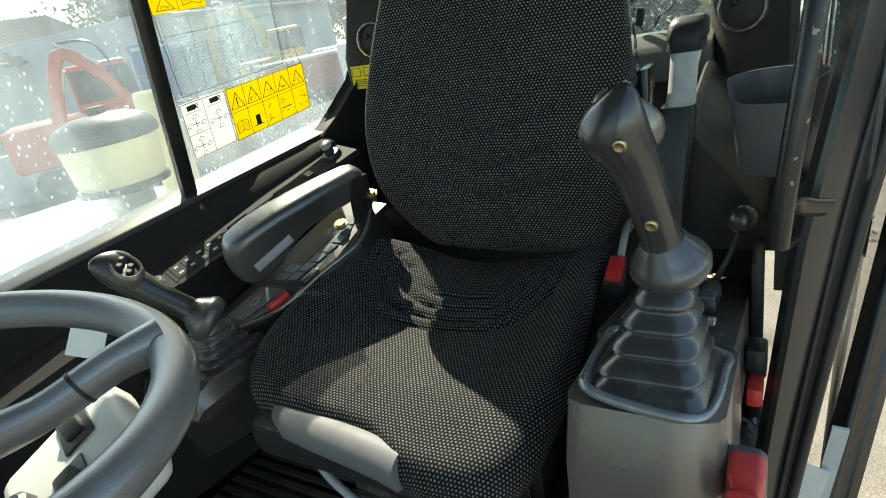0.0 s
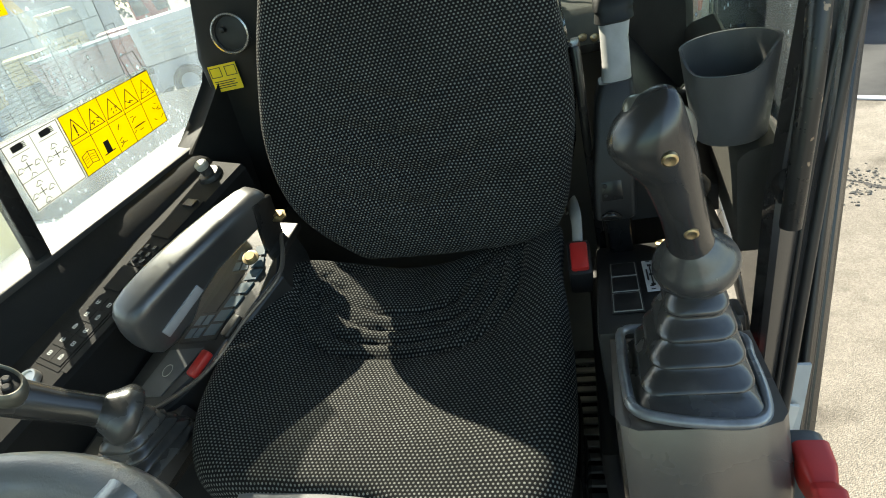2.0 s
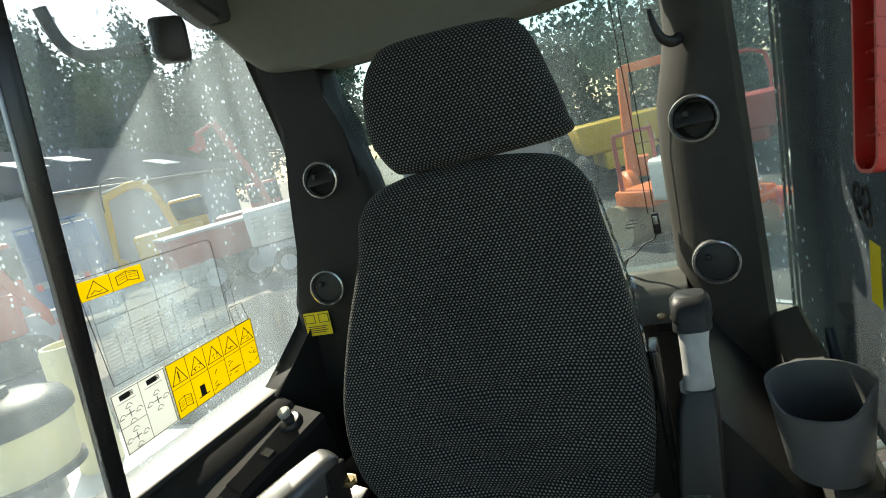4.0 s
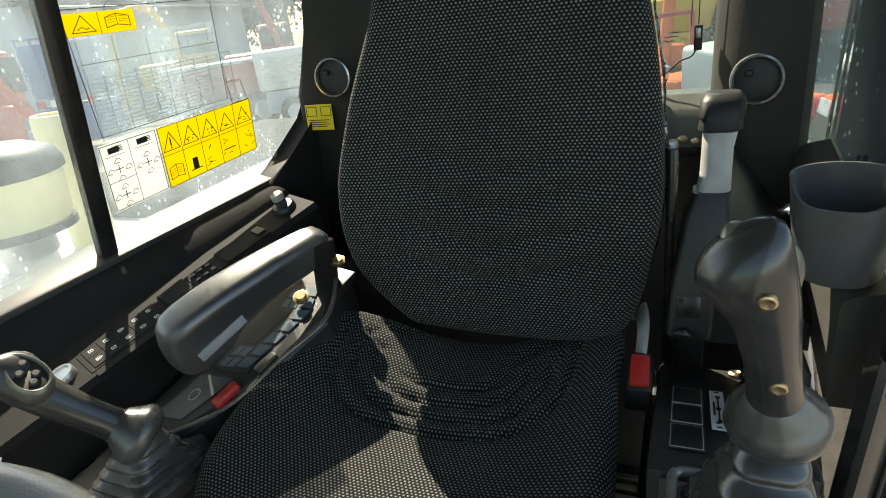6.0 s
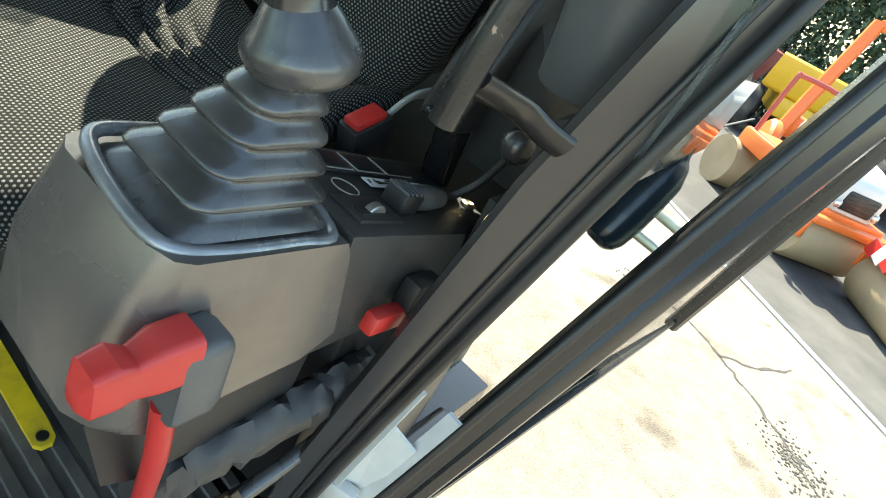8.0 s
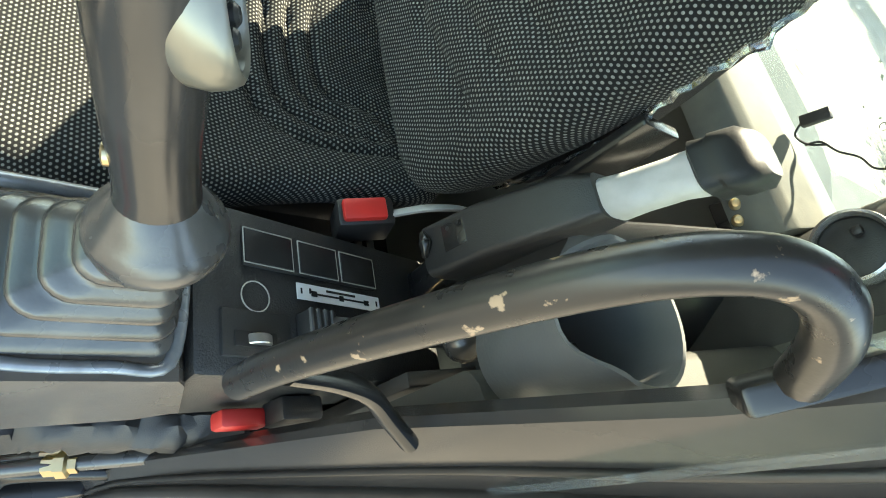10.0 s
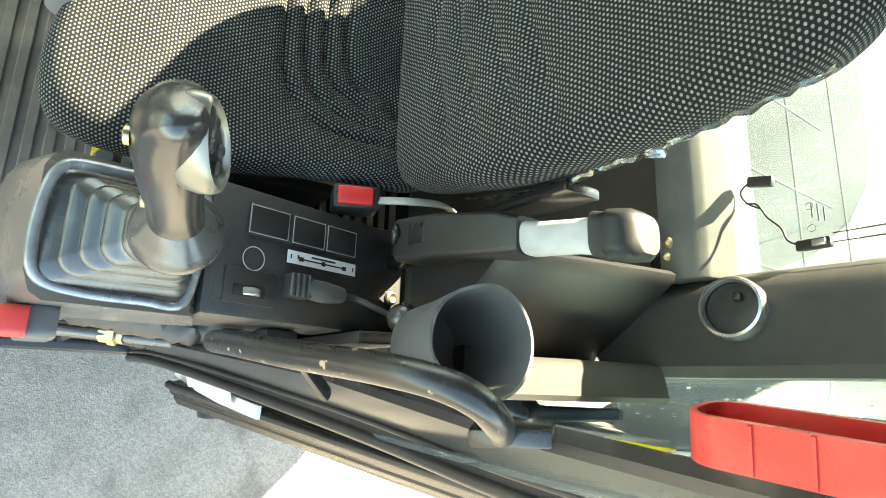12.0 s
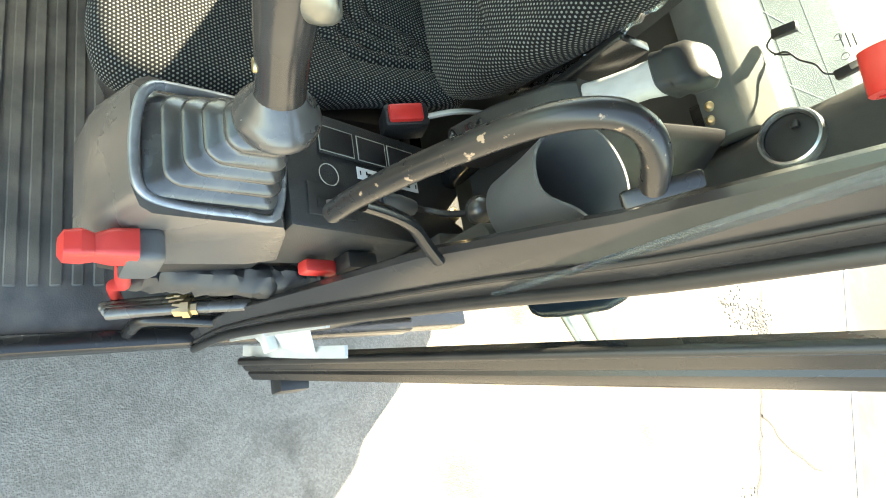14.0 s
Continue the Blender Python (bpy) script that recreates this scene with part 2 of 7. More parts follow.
# ---- building helpers ----
def part(name, bm, mat, parent=None, label="", smooth=True, angle=40):
    """Links a bmesh, given in the world's metres, as one mesh under parent."""
    base = Vector((0, 0, 0))
    p = parent
    while p is not None:
        base += p.location
        p = p.parent
    bmesh.ops.translate(bm, verts=bm.verts, vec=-base)
    bmesh.ops.recalc_face_normals(bm, faces=bm.faces)
    me = bpy.data.meshes.new(name)
    bm.to_mesh(me)
    bm.free()
    for m in (mat if isinstance(mat, (list, tuple)) else (mat,)):
        me.materials.append(m)
    if smooth:
        me.polygons.foreach_set("use_smooth", [True] * len(me.polygons))
        me.set_sharp_from_angle(angle=radians(angle))
    ob = new(name, me)
    ob.parent = parent
    if name == "pane":
        ob.visible_shadow = False
    if label:
        tagged(ob, label)
    return ob


def thing(name, at, label, category, group="", kind=""):
    ob = new(name)
    ob.location = at
    ob.empty_display_size = 0.05
    return tagged(ob, label, category, group, kind)


def solo(name, bm, mat, label, category, kind="", group="", smooth=True):
    return tagged(part(name, bm, mat, None, "", smooth), label, category, group, kind)


def add_box(bm, c, size, bevel=0.0, rot=None, seg=2, taper=None):
    """A bevelled box with its centre at c; rot: Euler degrees or a matrix. taper: scale of the top in x, y."""
    geom = bmesh.ops.create_cube(bm, size=1.0)
    vs = geom["verts"]
    for v in vs:
        v.co = Vector((v.co.x * size[0], v.co.y * size[1], v.co.z * size[2]))
        if taper and v.co.z > 0:
            v.co.x *= taper[0]
            v.co.y *= taper[1]
    if bevel:
        es = list({e for v in vs for e in v.link_edges})
        r = bmesh.ops.bevel(bm, geom=es, offset=bevel, segments=seg, affect='EDGES', profile=0.5)
        vs = list({v for f in r["faces"] for v in f.verts} | {v for v in vs if v.is_valid})
    m = rot if isinstance(rot, Matrix) else Euler([radians(a) for a in (rot or (0, 0, 0))]).to_matrix().to_4x4()
    m = Matrix.Translation(c) @ m.to_4x4()
    bmesh.ops.transform(bm, matrix=m, verts=vs)
    return vs


def box(c, size, bevel=0.0, rot=None, seg=2, taper=None):
    bm = bmesh.new()
    add_box(bm, c, size, bevel, rot, seg, taper)
    return bm


def smooth_path(pts, n=8):
    """Catmull-Rom through the points."""
    P = [Vector(p) for p in pts]
    out = []
    for i in range(len(P) - 1):
        a, b, c, d = P[max(i - 1, 0)], P[i], P[i + 1], P[min(i + 2, len(P) - 1)]
        for k in range(n):
            t = k / n
            out.append(0.5 * ((2 * b) + (c - a) * t + (2 * a - 5 * b + 4 * c - d) * t * t + (3 * b - a - 3 * c + d) * t ** 3))
    out.append(P[-1])
    return out


def add_tube(bm, pts, r, seg=12, n=8, flat=1.0, curve=True, caps=True):
    """A round bar along the points; r may be one radius a point."""
    P = smooth_path(pts, n) if curve and len(pts) > 2 else [Vector(p) for p in pts]
    if isinstance(r, (list, tuple)):
        R = [float(np.interp(i / (len(P) - 1) * (len(r) - 1), range(len(r)), r)) for i in range(len(P))]
    else:
        R = [r] * len(P)
    rings, side = [], None
    for i, p in enumerate(P):
        d = (P[min(i + 1, len(P) - 1)] - P[max(i - 1, 0)]).normalized()
        if side is None:
            side = d.orthogonal().normalized()
        side = (side - d * side.dot(d)).normalized()
        up = d.cross(side)
        rings.append([bm.verts.new(p + R[i] * (math.cos(a) * side + flat * math.sin(a) * up)) for a in (2 * math.pi * k / seg for k in range(seg))])
    for a, b in zip(rings, rings[1:]):
        for k in range(seg):
            bm.faces.new((a[k], a[(k + 1) % seg], b[(k + 1) % seg], b[k]))
    if caps:
        bm.faces.new(rings[0][::-1])
        bm.faces.new(rings[-1])


def tube(pts, r, seg=12, n=8, flat=1.0, curve=True):
    bm = bmesh.new()
    add_tube(bm, pts, r, seg, n, flat, curve)
    return bm


def add_loft(bm, sections, caps=True, closed=True):
    rings = [[bm.verts.new(p) for p in s] for s in sections]
    n = len(rings[0])
    for a, b in zip(rings, rings[1:]):
        for k in range(n if closed else n - 1):
            bm.faces.new((a[k], a[(k + 1) % n], b[(k + 1) % n], b[k]))
    if caps:
        bm.faces.new(rings[0][::-1])
        bm.faces.new(rings[-1])


def loft(sections, caps=True):
    bm = bmesh.new()
    add_loft(bm, sections, caps)
    return bm


def lathe(profile, at, axis=(0, 0, 1), seg=32, caps=False):
    """Turned from (radius, height) pairs about an axis through at."""
    bm = bmesh.new()
    q = Vector((0, 0, 1)).rotation_difference(Vector(axis).normalized()).to_matrix()
    secs = [[Vector(at) + q @ Vector((r * math.cos(2 * math.pi * k / seg), r * math.sin(2 * math.pi * k / seg), h)) for k in range(seg)] for r, h in profile]
    add_loft(bm, secs, caps)
    return bm


def add_prism(bm, poly, m, lo, hi, bevel=0.0, seg=2):
    """A polygon (a, b) raised from lo to hi along the third axis of the matrix m."""
    a = [bm.verts.new(m @ Vector((x, y, lo))) for x, y in poly]
    b = [bm.verts.new(m @ Vector((x, y, hi))) for x, y in poly]
    fs = [bm.faces.new(a[::-1]), bm.faces.new(b)]
    n = len(poly)
    for k in range(n):
        fs.append(bm.faces.new((a[k], a[(k + 1) % n], b[(k + 1) % n], b[k])))
    if bevel:
        es = list({e for f in fs for e in f.edges})
        bmesh.ops.bevel(bm, geom=es, offset=bevel, segments=seg, affect='EDGES', profile=0.5)


def prism(poly, m, lo, hi, bevel=0.0, seg=2):
    bm = bmesh.new()
    add_prism(bm, poly, m, lo, hi, bevel, seg)
    return bm


def axes(o, a, b):
    """A matrix with its origin at o, first axis along a and second near b."""
    a = Vector(a).normalized()
    c = a.cross(Vector(b)).normalized()
    b = c.cross(a)
    return Matrix(((a.x, b.x, c.x, o[0]), (a.y, b.y, c.y, o[1]), (a.z, b.z, c.z, o[2]), (0, 0, 0, 1)))


YZ = Matrix(((0, 0, 1, 0), (1, 0, 0, 0), (0, 1, 0, 0), (0, 0, 0, 1)))  # polygon in y, z; raised along x


def rounded(w, h, r, n=5):
    """A rounded rectangle about the origin."""
    out = []
    for cx, cy, a0 in ((w / 2 - r, h / 2 - r, 0), (-w / 2 + r, h / 2 - r, 90), (-w / 2 + r, -h / 2 + r, 180), (w / 2 - r, -h / 2 + r, 270)):
        for k in range(n + 1):
            a = radians(a0 + 90 * k / n)
            out.append((cx + r * math.cos(a), cy + r * math.sin(a)))
    return out


def closed_curve(pts, n=8):
    P = [Vector((*p, 0)) for p in pts]
    N, out = len(P), []
    for i in range(N):
        a, b, c, d = P[i - 1], P[i], P[(i + 1) % N], P[(i + 2) % N]
        for k in range(n):
            t = k / n
            q = 0.5 * ((2 * b) + (c - a) * t + (2 * a - 5 * b + 4 * c - d) * t * t + (3 * b - a - 3 * c + d) * t ** 3)
            out.append((q.x, q.y))
    return out


def pillow(outline, surface, roll=0.03, depth=0.06, rings=44, lower=0.8):
    """A cushion: outline in two plan axes, surface(a, b, d) gives the place of a plan point sunk by d below the crown. UVs in metres."""
    bm = bmesh.new()
    uvl = bm.loops.layers.uv.new("UVMap")
    O = [Vector(p) for p in outline]
    c = sum(O, Vector((0, 0))) / len(O)
    half = sum((p - c).length for p in O) / len(O)
    e = roll / half
    prof = [(1 - e) * k / rings for k in range(1, rings + 1)]
    rows = [(p, 0.0, p) for p in prof]
    for k in range(1, 8):
        a = math.pi / 2 * k / 7
        rows.append((1 - e + e * math.sin(a), roll * (1 - math.cos(a)), 1 - e + e * a))
    s = rows[-1][2]
    for k in range(1, 5):
        rows.append((1 - (1 - lower) * 0.25 * k * k / 16, roll + (depth - roll) * k / 4, s + (depth - roll) * k / 4 / half))
    for k in range(1, 4):
        rows.append((lower + 0.15 - 0.25 * k, depth + 0.004 * k, s + depth / half + 0.1 * k))
    tag = {}
    cv = bm.verts.new(surface(c.x, c.y, 0.0))
    tag[cv] = (c.x, c.y)
    R = []
    for p, d, u in rows:
        ring = []
        for q in O:
            w = c + (q - c) * p
            v = bm.verts.new(surface(w.x, w.y, d))
            tag[v] = tuple(c + (q - c) * u)
            ring.append(v)
        R.append(ring)
    n = len(O)
    for k in range(n):
        bm.faces.new((cv, R[0][k], R[0][(k + 1) % n]))
    for a, b in zip(R, R[1:]):
        for k in range(n):
            bm.faces.new((a[k], b[k], b[(k + 1) % n], a[(k + 1) % n]))
    bm.faces.new(R[-1][::-1])
    for f in bm.faces:
        for l in f.loops:
            l[uvl].uv = tag[l.vert]
    return bm


def smoothstep(a, b, x):
    t = min(1.0, max(0.0, (x - a) / (b - a)))
    return t * t * (3 - 2 * t)

# ---- ground ----
GROUND = -1.15


def concrete_material():
    m = bpy.data.materials.new("worn_yard_concrete")
    m.use_nodes = True
    nt = m.node_tree
    b = nt.nodes["Principled BSDF"]
    geo = nt.nodes.new("ShaderNodeNewGeometry")
    big = nt.nodes.new("ShaderNodeTexNoise"); big.inputs["Scale"].default_value, big.inputs["Detail"].default_value = 0.5, 6
    mid = nt.nodes.new("ShaderNodeTexNoise"); mid.inputs["Scale"].default_value, mid.inputs["Detail"].default_value = 9, 12
    grit = nt.nodes.new("ShaderNodeTexVoronoi"); grit.inputs["Scale"].default_value = 170
    for n in (big, mid, grit):
        nt.links.new(geo.outputs["Position"], n.inputs["Vector"])
    ramp = nt.nodes.new("ShaderNodeValToRGB")
    ramp.color_ramp.elements[0].position, ramp.color_ramp.elements[0].color = 0.3, (0.235, 0.207, 0.172, 1)
    ramp.color_ramp.elements[1].position, ramp.color_ramp.elements[1].color = 0.7, (0.328, 0.294, 0.248, 1)
    mix = nt.nodes.new("ShaderNodeMixRGB"); mix.blend_type = 'MULTIPLY'; mix.inputs["Fac"].default_value = 0.38
    r2 = nt.nodes.new("ShaderNodeValToRGB")
    r2.color_ramp.elements[0].position, r2.color_ramp.elements[0].color = 0.25, (0.45, 0.44, 0.42, 1)
    r2.color_ramp.elements[1].position, r2.color_ramp.elements[1].color = 0.6, (1, 1, 1, 1)
    nt.links.new(big.outputs["Fac"], ramp.inputs[0]); nt.links.new(mid.outputs["Fac"], r2.inputs[0])
    nt.links.new(ramp.outputs[0], mix.inputs["Color1"]); nt.links.new(r2.outputs[0], mix.inputs["Color2"])
    spk = nt.nodes.new("ShaderNodeTexVoronoi"); spk.inputs["Scale"].default_value = 150
    nt.links.new(geo.outputs["Position"], spk.inputs["Vector"])
    r3 = nt.nodes.new("ShaderNodeValToRGB")
    r3.color_ramp.elements[0].position, r3.color_ramp.elements[0].color = 0.0, (0.45, 0.44, 0.43, 1)
    r3.color_ramp.elements[1].position, r3.color_ramp.elements[1].color = 0.95, (1.35, 1.33, 1.30, 1)
    nt.links.new(spk.outputs["Color"], r3.inputs[0])
    mix3 = nt.nodes.new("ShaderNodeMixRGB"); mix3.blend_type = 'MULTIPLY'; mix3.inputs["Fac"].default_value = 0.5
    nt.links.new(mix.outputs[0], mix3.inputs["Color1"]); nt.links.new(r3.outputs[0], mix3.inputs["Color2"])
    blot = nt.nodes.new("ShaderNodeTexNoise"); blot.inputs["Scale"].default_value, blot.inputs["Detail"].default_value = 2.6, 9
    nt.links.new(geo.outputs["Position"], blot.inputs["Vector"])
    r4 = nt.nodes.new("ShaderNodeValToRGB")
    r4.color_ramp.elements[0].position, r4.color_ramp.elements[0].color = 0.30, (0.45, 0.44, 0.43, 1)
    r4.color_ramp.elements[1].position, r4.color_ramp.elements[1].color = 0.43, (1, 1, 1, 1)
    nt.links.new(blot.outputs["Fac"], r4.inputs[0])
    mix4 = nt.nodes.new("ShaderNodeMixRGB"); mix4.blend_type = 'MULTIPLY'; mix4.inputs["Fac"].default_value = 0.8
    nt.links.new(mix3.outputs[0], mix4.inputs["Color1"]); nt.links.new(r4.outputs[0], mix4.inputs["Color2"])
    nt.links.new(mix4.outputs[0], b.inputs["Base Color"])
    b.inputs["Roughness"].default_value = 0.9
    b.inputs["Specular IOR Level"].default_value = 0.2
    add = nt.nodes.new("ShaderNodeMath"); add.operation = 'ADD'
    nt.links.new(mid.outputs["Fac"], add.inputs[0]); nt.links.new(grit.outputs["Distance"], add.inputs[1])
    bp = nt.nodes.new("ShaderNodeBump"); bp.inputs["Strength"].default_value, bp.inputs["Distance"].default_value = 0.6, 0.006
    nt.links.new(add.outputs[0], bp.inputs["Height"]); nt.links.new(bp.outputs[0], b.inputs["Normal"])
    return m


CONCRETE = concrete_material()
bm = bmesh.new()
bmesh.ops.create_grid(bm, x_segments=60, y_segments=60, size=400)
for v in bm.verts:
    v.co.z = GROUND
solo("ground", bm, CONCRETE, "worn pale concrete yard ground with patches", "ground", "structure", smooth=False)

# ---- cab shell ----
# left wall frame: along the sill, outwards, up
LW = Matrix(((0.336, -0.941, 0.034, -0.413), (0.931, 0.326, -0.165, 0.117), (0.144, 0.087, 0.986, 0.700), (0, 0, 0, 1)))


def lw(u, w, v):
    return LW @ Vector((u, w, v))


solo("floor", box((-0.16, -0.25, -0.035), (1.37, 1.62, 0.06), 0.004), STEEL, "black painted steel cab floor plate", "floor", "structure")

# left wall: lower panel, sill, posts and header round the side window
bm = bmesh.new()
LWX = LW @ Matrix(((1, 0, 0, 0), (0, 0, 1, 0), (0, 1, 0, 0), (0, 0, 0, 1)))  # polygon along the sill and up; raised outwards
add_prism(bm, [(-1.3, -0.75), (0.34, -0.75), (0.34, -0.062), (-1.3, -0.05)], LWX, 0.012, 0.07, 0.006)
solo("wall_left", bm, TRIM, "charcoal moulded cab wall panel under the side window", "wall", "structure")
bm = bmesh.new()
add_prism(bm, [(-1.3, -0.062), (0.31, -0.074), (0.33, -0.05), (-1.3, -0.040)], LWX, -0.012, 0.085, 0.006)
solo("window_sill", bm, TRIM, "dark plastic sill trim below the side window", "sill", "structure")
bm = bmesh.new()
add_prism(bm, [(-1.3, 0.80), (0.30, 0.77), (0.44, 0.61), (0.62, 0.58), (0.62, 0.90), (-1.3, 0.94)], LWX, -0.01, 0.07, 0.01)
solo("roof_rail", bm, TRIM, "dark roof rail above the side window", "trim", "structure")
# rear left post, with a rounded inner edge
bm = bmesh.new()
post = [(0.225, -0.058), (0.315, -0.035), (0.385, 0.01), (0.445, 0.085), (0.482, 0.17), (0.496, 0.25), (0.502, 0.38), (0.500, 0.54), (0.465, 0.62), (0.60, 0.66), (0.64, 0.3), (0.64, -0.3), (0.225, -0.3)]
add_prism(bm, post, LWX, -0.016, 0.032, 0.012, 3)
POSTBLK = material("matt_black_post_cladding", (0.0155, 0.016, 0.0155), 0.55, bump=0.25, fine=800, spec=0.22, dust=(0.035, 0.034, 0.03, 0.4))
solo("post_rear_left", bm, POSTBLK, "charcoal plastic clad rear corner post", "post", "structure")
pane = thing("window_1", lw(0, 0.03, 0), "dusty sliding side window with dried water drops", "window", kind="structure")
bm = bmesh.new()
add_prism(bm, [(-1.3, -0.06), (0.33, -0.06), (0.51, 0.2), (0.51, 0.62), (0.32, 0.79), (-1.3, 0.82)], LWX, 0.034, 0.038)
ob = part("pane", bm, GLASS, pane, smooth=False)
bm = bmesh.new()
add_prism(bm, [(-0.056, -0.05), (-0.030, -0.05), (0.160, 0.80), (0.128, 0.80)], LWX, 0.004, 0.032, 0.003)
part("window_frame", bm, STEEL, pane, "black sliding window frame bar")

# rear wall: lower bulkhead, ledge, window
REAR = 0.50
bm = bmesh.new()
add_box(bm, (0.055, REAR + 0.04, 0.38), (0.79, 0.05, 0.78), 0.008)
WALLGREY = material("dull_grey_bulkhead_paint", (0.085, 0.088, 0.08), 0.6, bump=0.1, dust=(0.2, 0.19, 0.15, 0.4))
solo("wall_rear", bm, WALLGREY, "dull grey rear bulkhead under the rear window", "wall", "structure")
LEDGEP = material("dusty_greenish_grey_paint", (0.13, 0.14, 0.128), 0.7, bump=0.08, spec=0.12, dust=(0.25, 0.24, 0.2, 0.5), stain=14)
solo("window_ledge", prism([(0.516, 0.772), (0.498, 0.772), (0.462, 0.756), (0.450, 0.746), (0.446, 0.730), (0.446, 0.700), (0.516, 0.700)], YZ, -0.115, 0.440, 0.003), LEDGEP, "pale dusty ledge under the rear window", "ledge", "structure")
rw = thing("window_2", (0.17, REAR, 0.77), "dirty rear window with heater wires and stickers", "window", kind="structure")
bm = bmesh.new()
add_prism(bm, [(-0.10, 0.755), (0.435, 0.755), (0.44, 1.0), (0.47, 1.12), (0.47, 1.30), (-0.13, 1.30), (-0.12, 1.15), (-0.07, 1.0)], Matrix(((1, 0, 0, 0), (0, 0, 1, 0), (0, 1, 0, 0), (0, 0, 0, 1))), REAR + 0.02, REAR + 0.024)
part("pane", bm, REARGLASS, rw, smooth=False)
XZ = Matrix(((1, 0, 0, 0), (0, 0, 1, 0), (0, 1, 0, 0), (0, 0, 0, 1)))
# post between the rear window and the side window
bm = bmesh.new()
add_prism(bm, [(-0.31, 0.50), (-0.12, 0.50), (-0.10, 0.86), (-0.06, 0.98), (-0.067, 1.045), (-0.098, 1.13), (-0.106, 1.20), (-0.10, 1.34), (-0.235, 1.34), (-0.210, 1.267), (-0.207, 1.157), (-0.220, 1.045), (-0.257, 0.93), (-0.305, 0.82)], XZ, REAR - 0.03, REAR + 0.05, 0.015, 3)
solo("post_rear_middle", bm, POSTBLK, "charcoal plastic rear post beside the rear window", "post", "structure")
# right rear post
bm = bmesh.new()
add_loft(bm, [[Vector(p) for p in ((x0 + 0.052, 0.434, z), (x1 - 0.012, 0.435, z), (x1, 0.447, z), (x1, 0.54, z), (x0 + 0.004, 0.54, z), (x0, 0.520, z), (x0 + 0.004, 0.495, z), (x0 + 0.016, 0.468, z), (x0 + 0.032, 0.446, z), (x0 + 0.044, 0.4365, z))] for x0, x1, z in ((0.425, 0.470, 0.20), (0.426, 0.470, 0.54), (0.427, 0.555, 0.62), (0.430, 0.556, 0.78), (0.434, 0.556, 0.96), (0.441, 0.556, 1.04), (0.458, 0.556, 1.10), (0.468, 0.556, 1.15), (0.474, 0.556, 1.25), (0.476, 0.556, 1.60))])
# dusty cladding, set paler than the other posts' to stand in for sunlight
POSTGREY = material("dusty_sun_toned_cladding", (0.052, 0.051, 0.047), 0.62, bump=0.25, fine=800, spec=0.15, dust=(0.11, 0.105, 0.09, 0.35))
solo("post_rear_right", bm, POSTGREY, "charcoal plastic clad rear post beside the door side glass", "post", "structure")
# inner trim: steep slope and black colour put it in shade
SIDE_TRIM = [(0.430, -0.16), (0.4315, -0.004), (0.437, 0.002), (0.445, -0.001), (0.452, -0.010), (0.470, -0.035), (0.490, -0.063), (0.512, -0.094), (0.530, -0.120), (0.540, -0.124), (0.540, -0.16)]
OUTER_TRIM = [(0.541, -0.15), (0.541, -0.034), (0.545, -0.027), (0.553, -0.022), (0.580, -0.016), (0.586, -0.020), (0.586, -0.15)]
bm = bmesh.new()
add_loft(bm, [[Vector((x, y, zb + dz)) for x, dz in SIDE_TRIM] for y, zb in ((0.434, 0.727), (0.40, 0.722), (0.30, 0.704), (0.205, 0.684), (0.198, 0.676))])
solo("trim_side", bm, BLACK, "charcoal inner trim below the quarter glass, black and steep to look shaded", "trim", "structure")
# outer trim: same plastic in a paler tone, standing in for sun on it
bm = bmesh.new()
add_loft(bm, [[Vector((x, y, zb + dz)) for x, dz in OUTER_TRIM] for y, zb in ((0.434, 0.727), (0.40, 0.722), (0.30, 0.704), (0.205, 0.684), (0.10, 0.662))])
solo("trim_sill", bm, POSTGREY, "outer edge strip under the quarter glass, paler to look sunlit", "trim", "structure")
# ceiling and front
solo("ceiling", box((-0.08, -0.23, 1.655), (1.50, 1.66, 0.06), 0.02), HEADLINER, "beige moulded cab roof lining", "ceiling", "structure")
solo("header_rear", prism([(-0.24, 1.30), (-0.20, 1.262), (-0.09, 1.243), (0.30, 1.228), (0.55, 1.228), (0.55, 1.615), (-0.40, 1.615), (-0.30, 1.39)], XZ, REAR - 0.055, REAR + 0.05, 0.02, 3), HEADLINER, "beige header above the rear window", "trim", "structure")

# front of the cab: corner posts, header, lower panel and windscreen
FRONT = -1.02
solo("post_front_right", box((0.50, FRONT, 0.80), (0.07, 0.07, 1.64), 0.015), TRIM, "black front corner post of the cab", "post", "structure")
solo("post_front_left", box((-0.80, FRONT, 0.80), (0.07, 0.07, 1.64), 0.015), TRIM, "black front corner post of the cab", "post", "structure")
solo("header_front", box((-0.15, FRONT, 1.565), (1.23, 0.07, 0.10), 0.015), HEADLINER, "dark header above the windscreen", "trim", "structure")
solo("wall_front", box((-0.15, FRONT, 0.20), (1.23, 0.05, 0.40), 0.01), TRIM, "charcoal panel below the windscreen", "wall", "structure")
ws = thing("window_4", (-0.15, FRONT, 0.95), "clear front windscreen of the cab", "window", kind="structure")
part("pane", box((-0.15, FRONT, 0.957), (1.23, 0.005, 1.115)), REARGLASS, ws, smooth=False)

# ---- door side: sill, rear pillar, glass ----
solo("door_sill", box((0.522, -0.35, 0.0), (0.030, 1.5, 0.05), 0.008), STEEL, "black steel door sill edge", "sill", "structure")
bm = bmesh.new()
IN = [(0.513, -0.035, 0.0), (0.52, -0.02, 0.2), (0.563, 0.042, 0.6), (0.599, 0.078, 0.8), (0.625, 0.110, 1.0), (0.649, 0.140, 1.2), (0.676, 0.205, 1.62)]
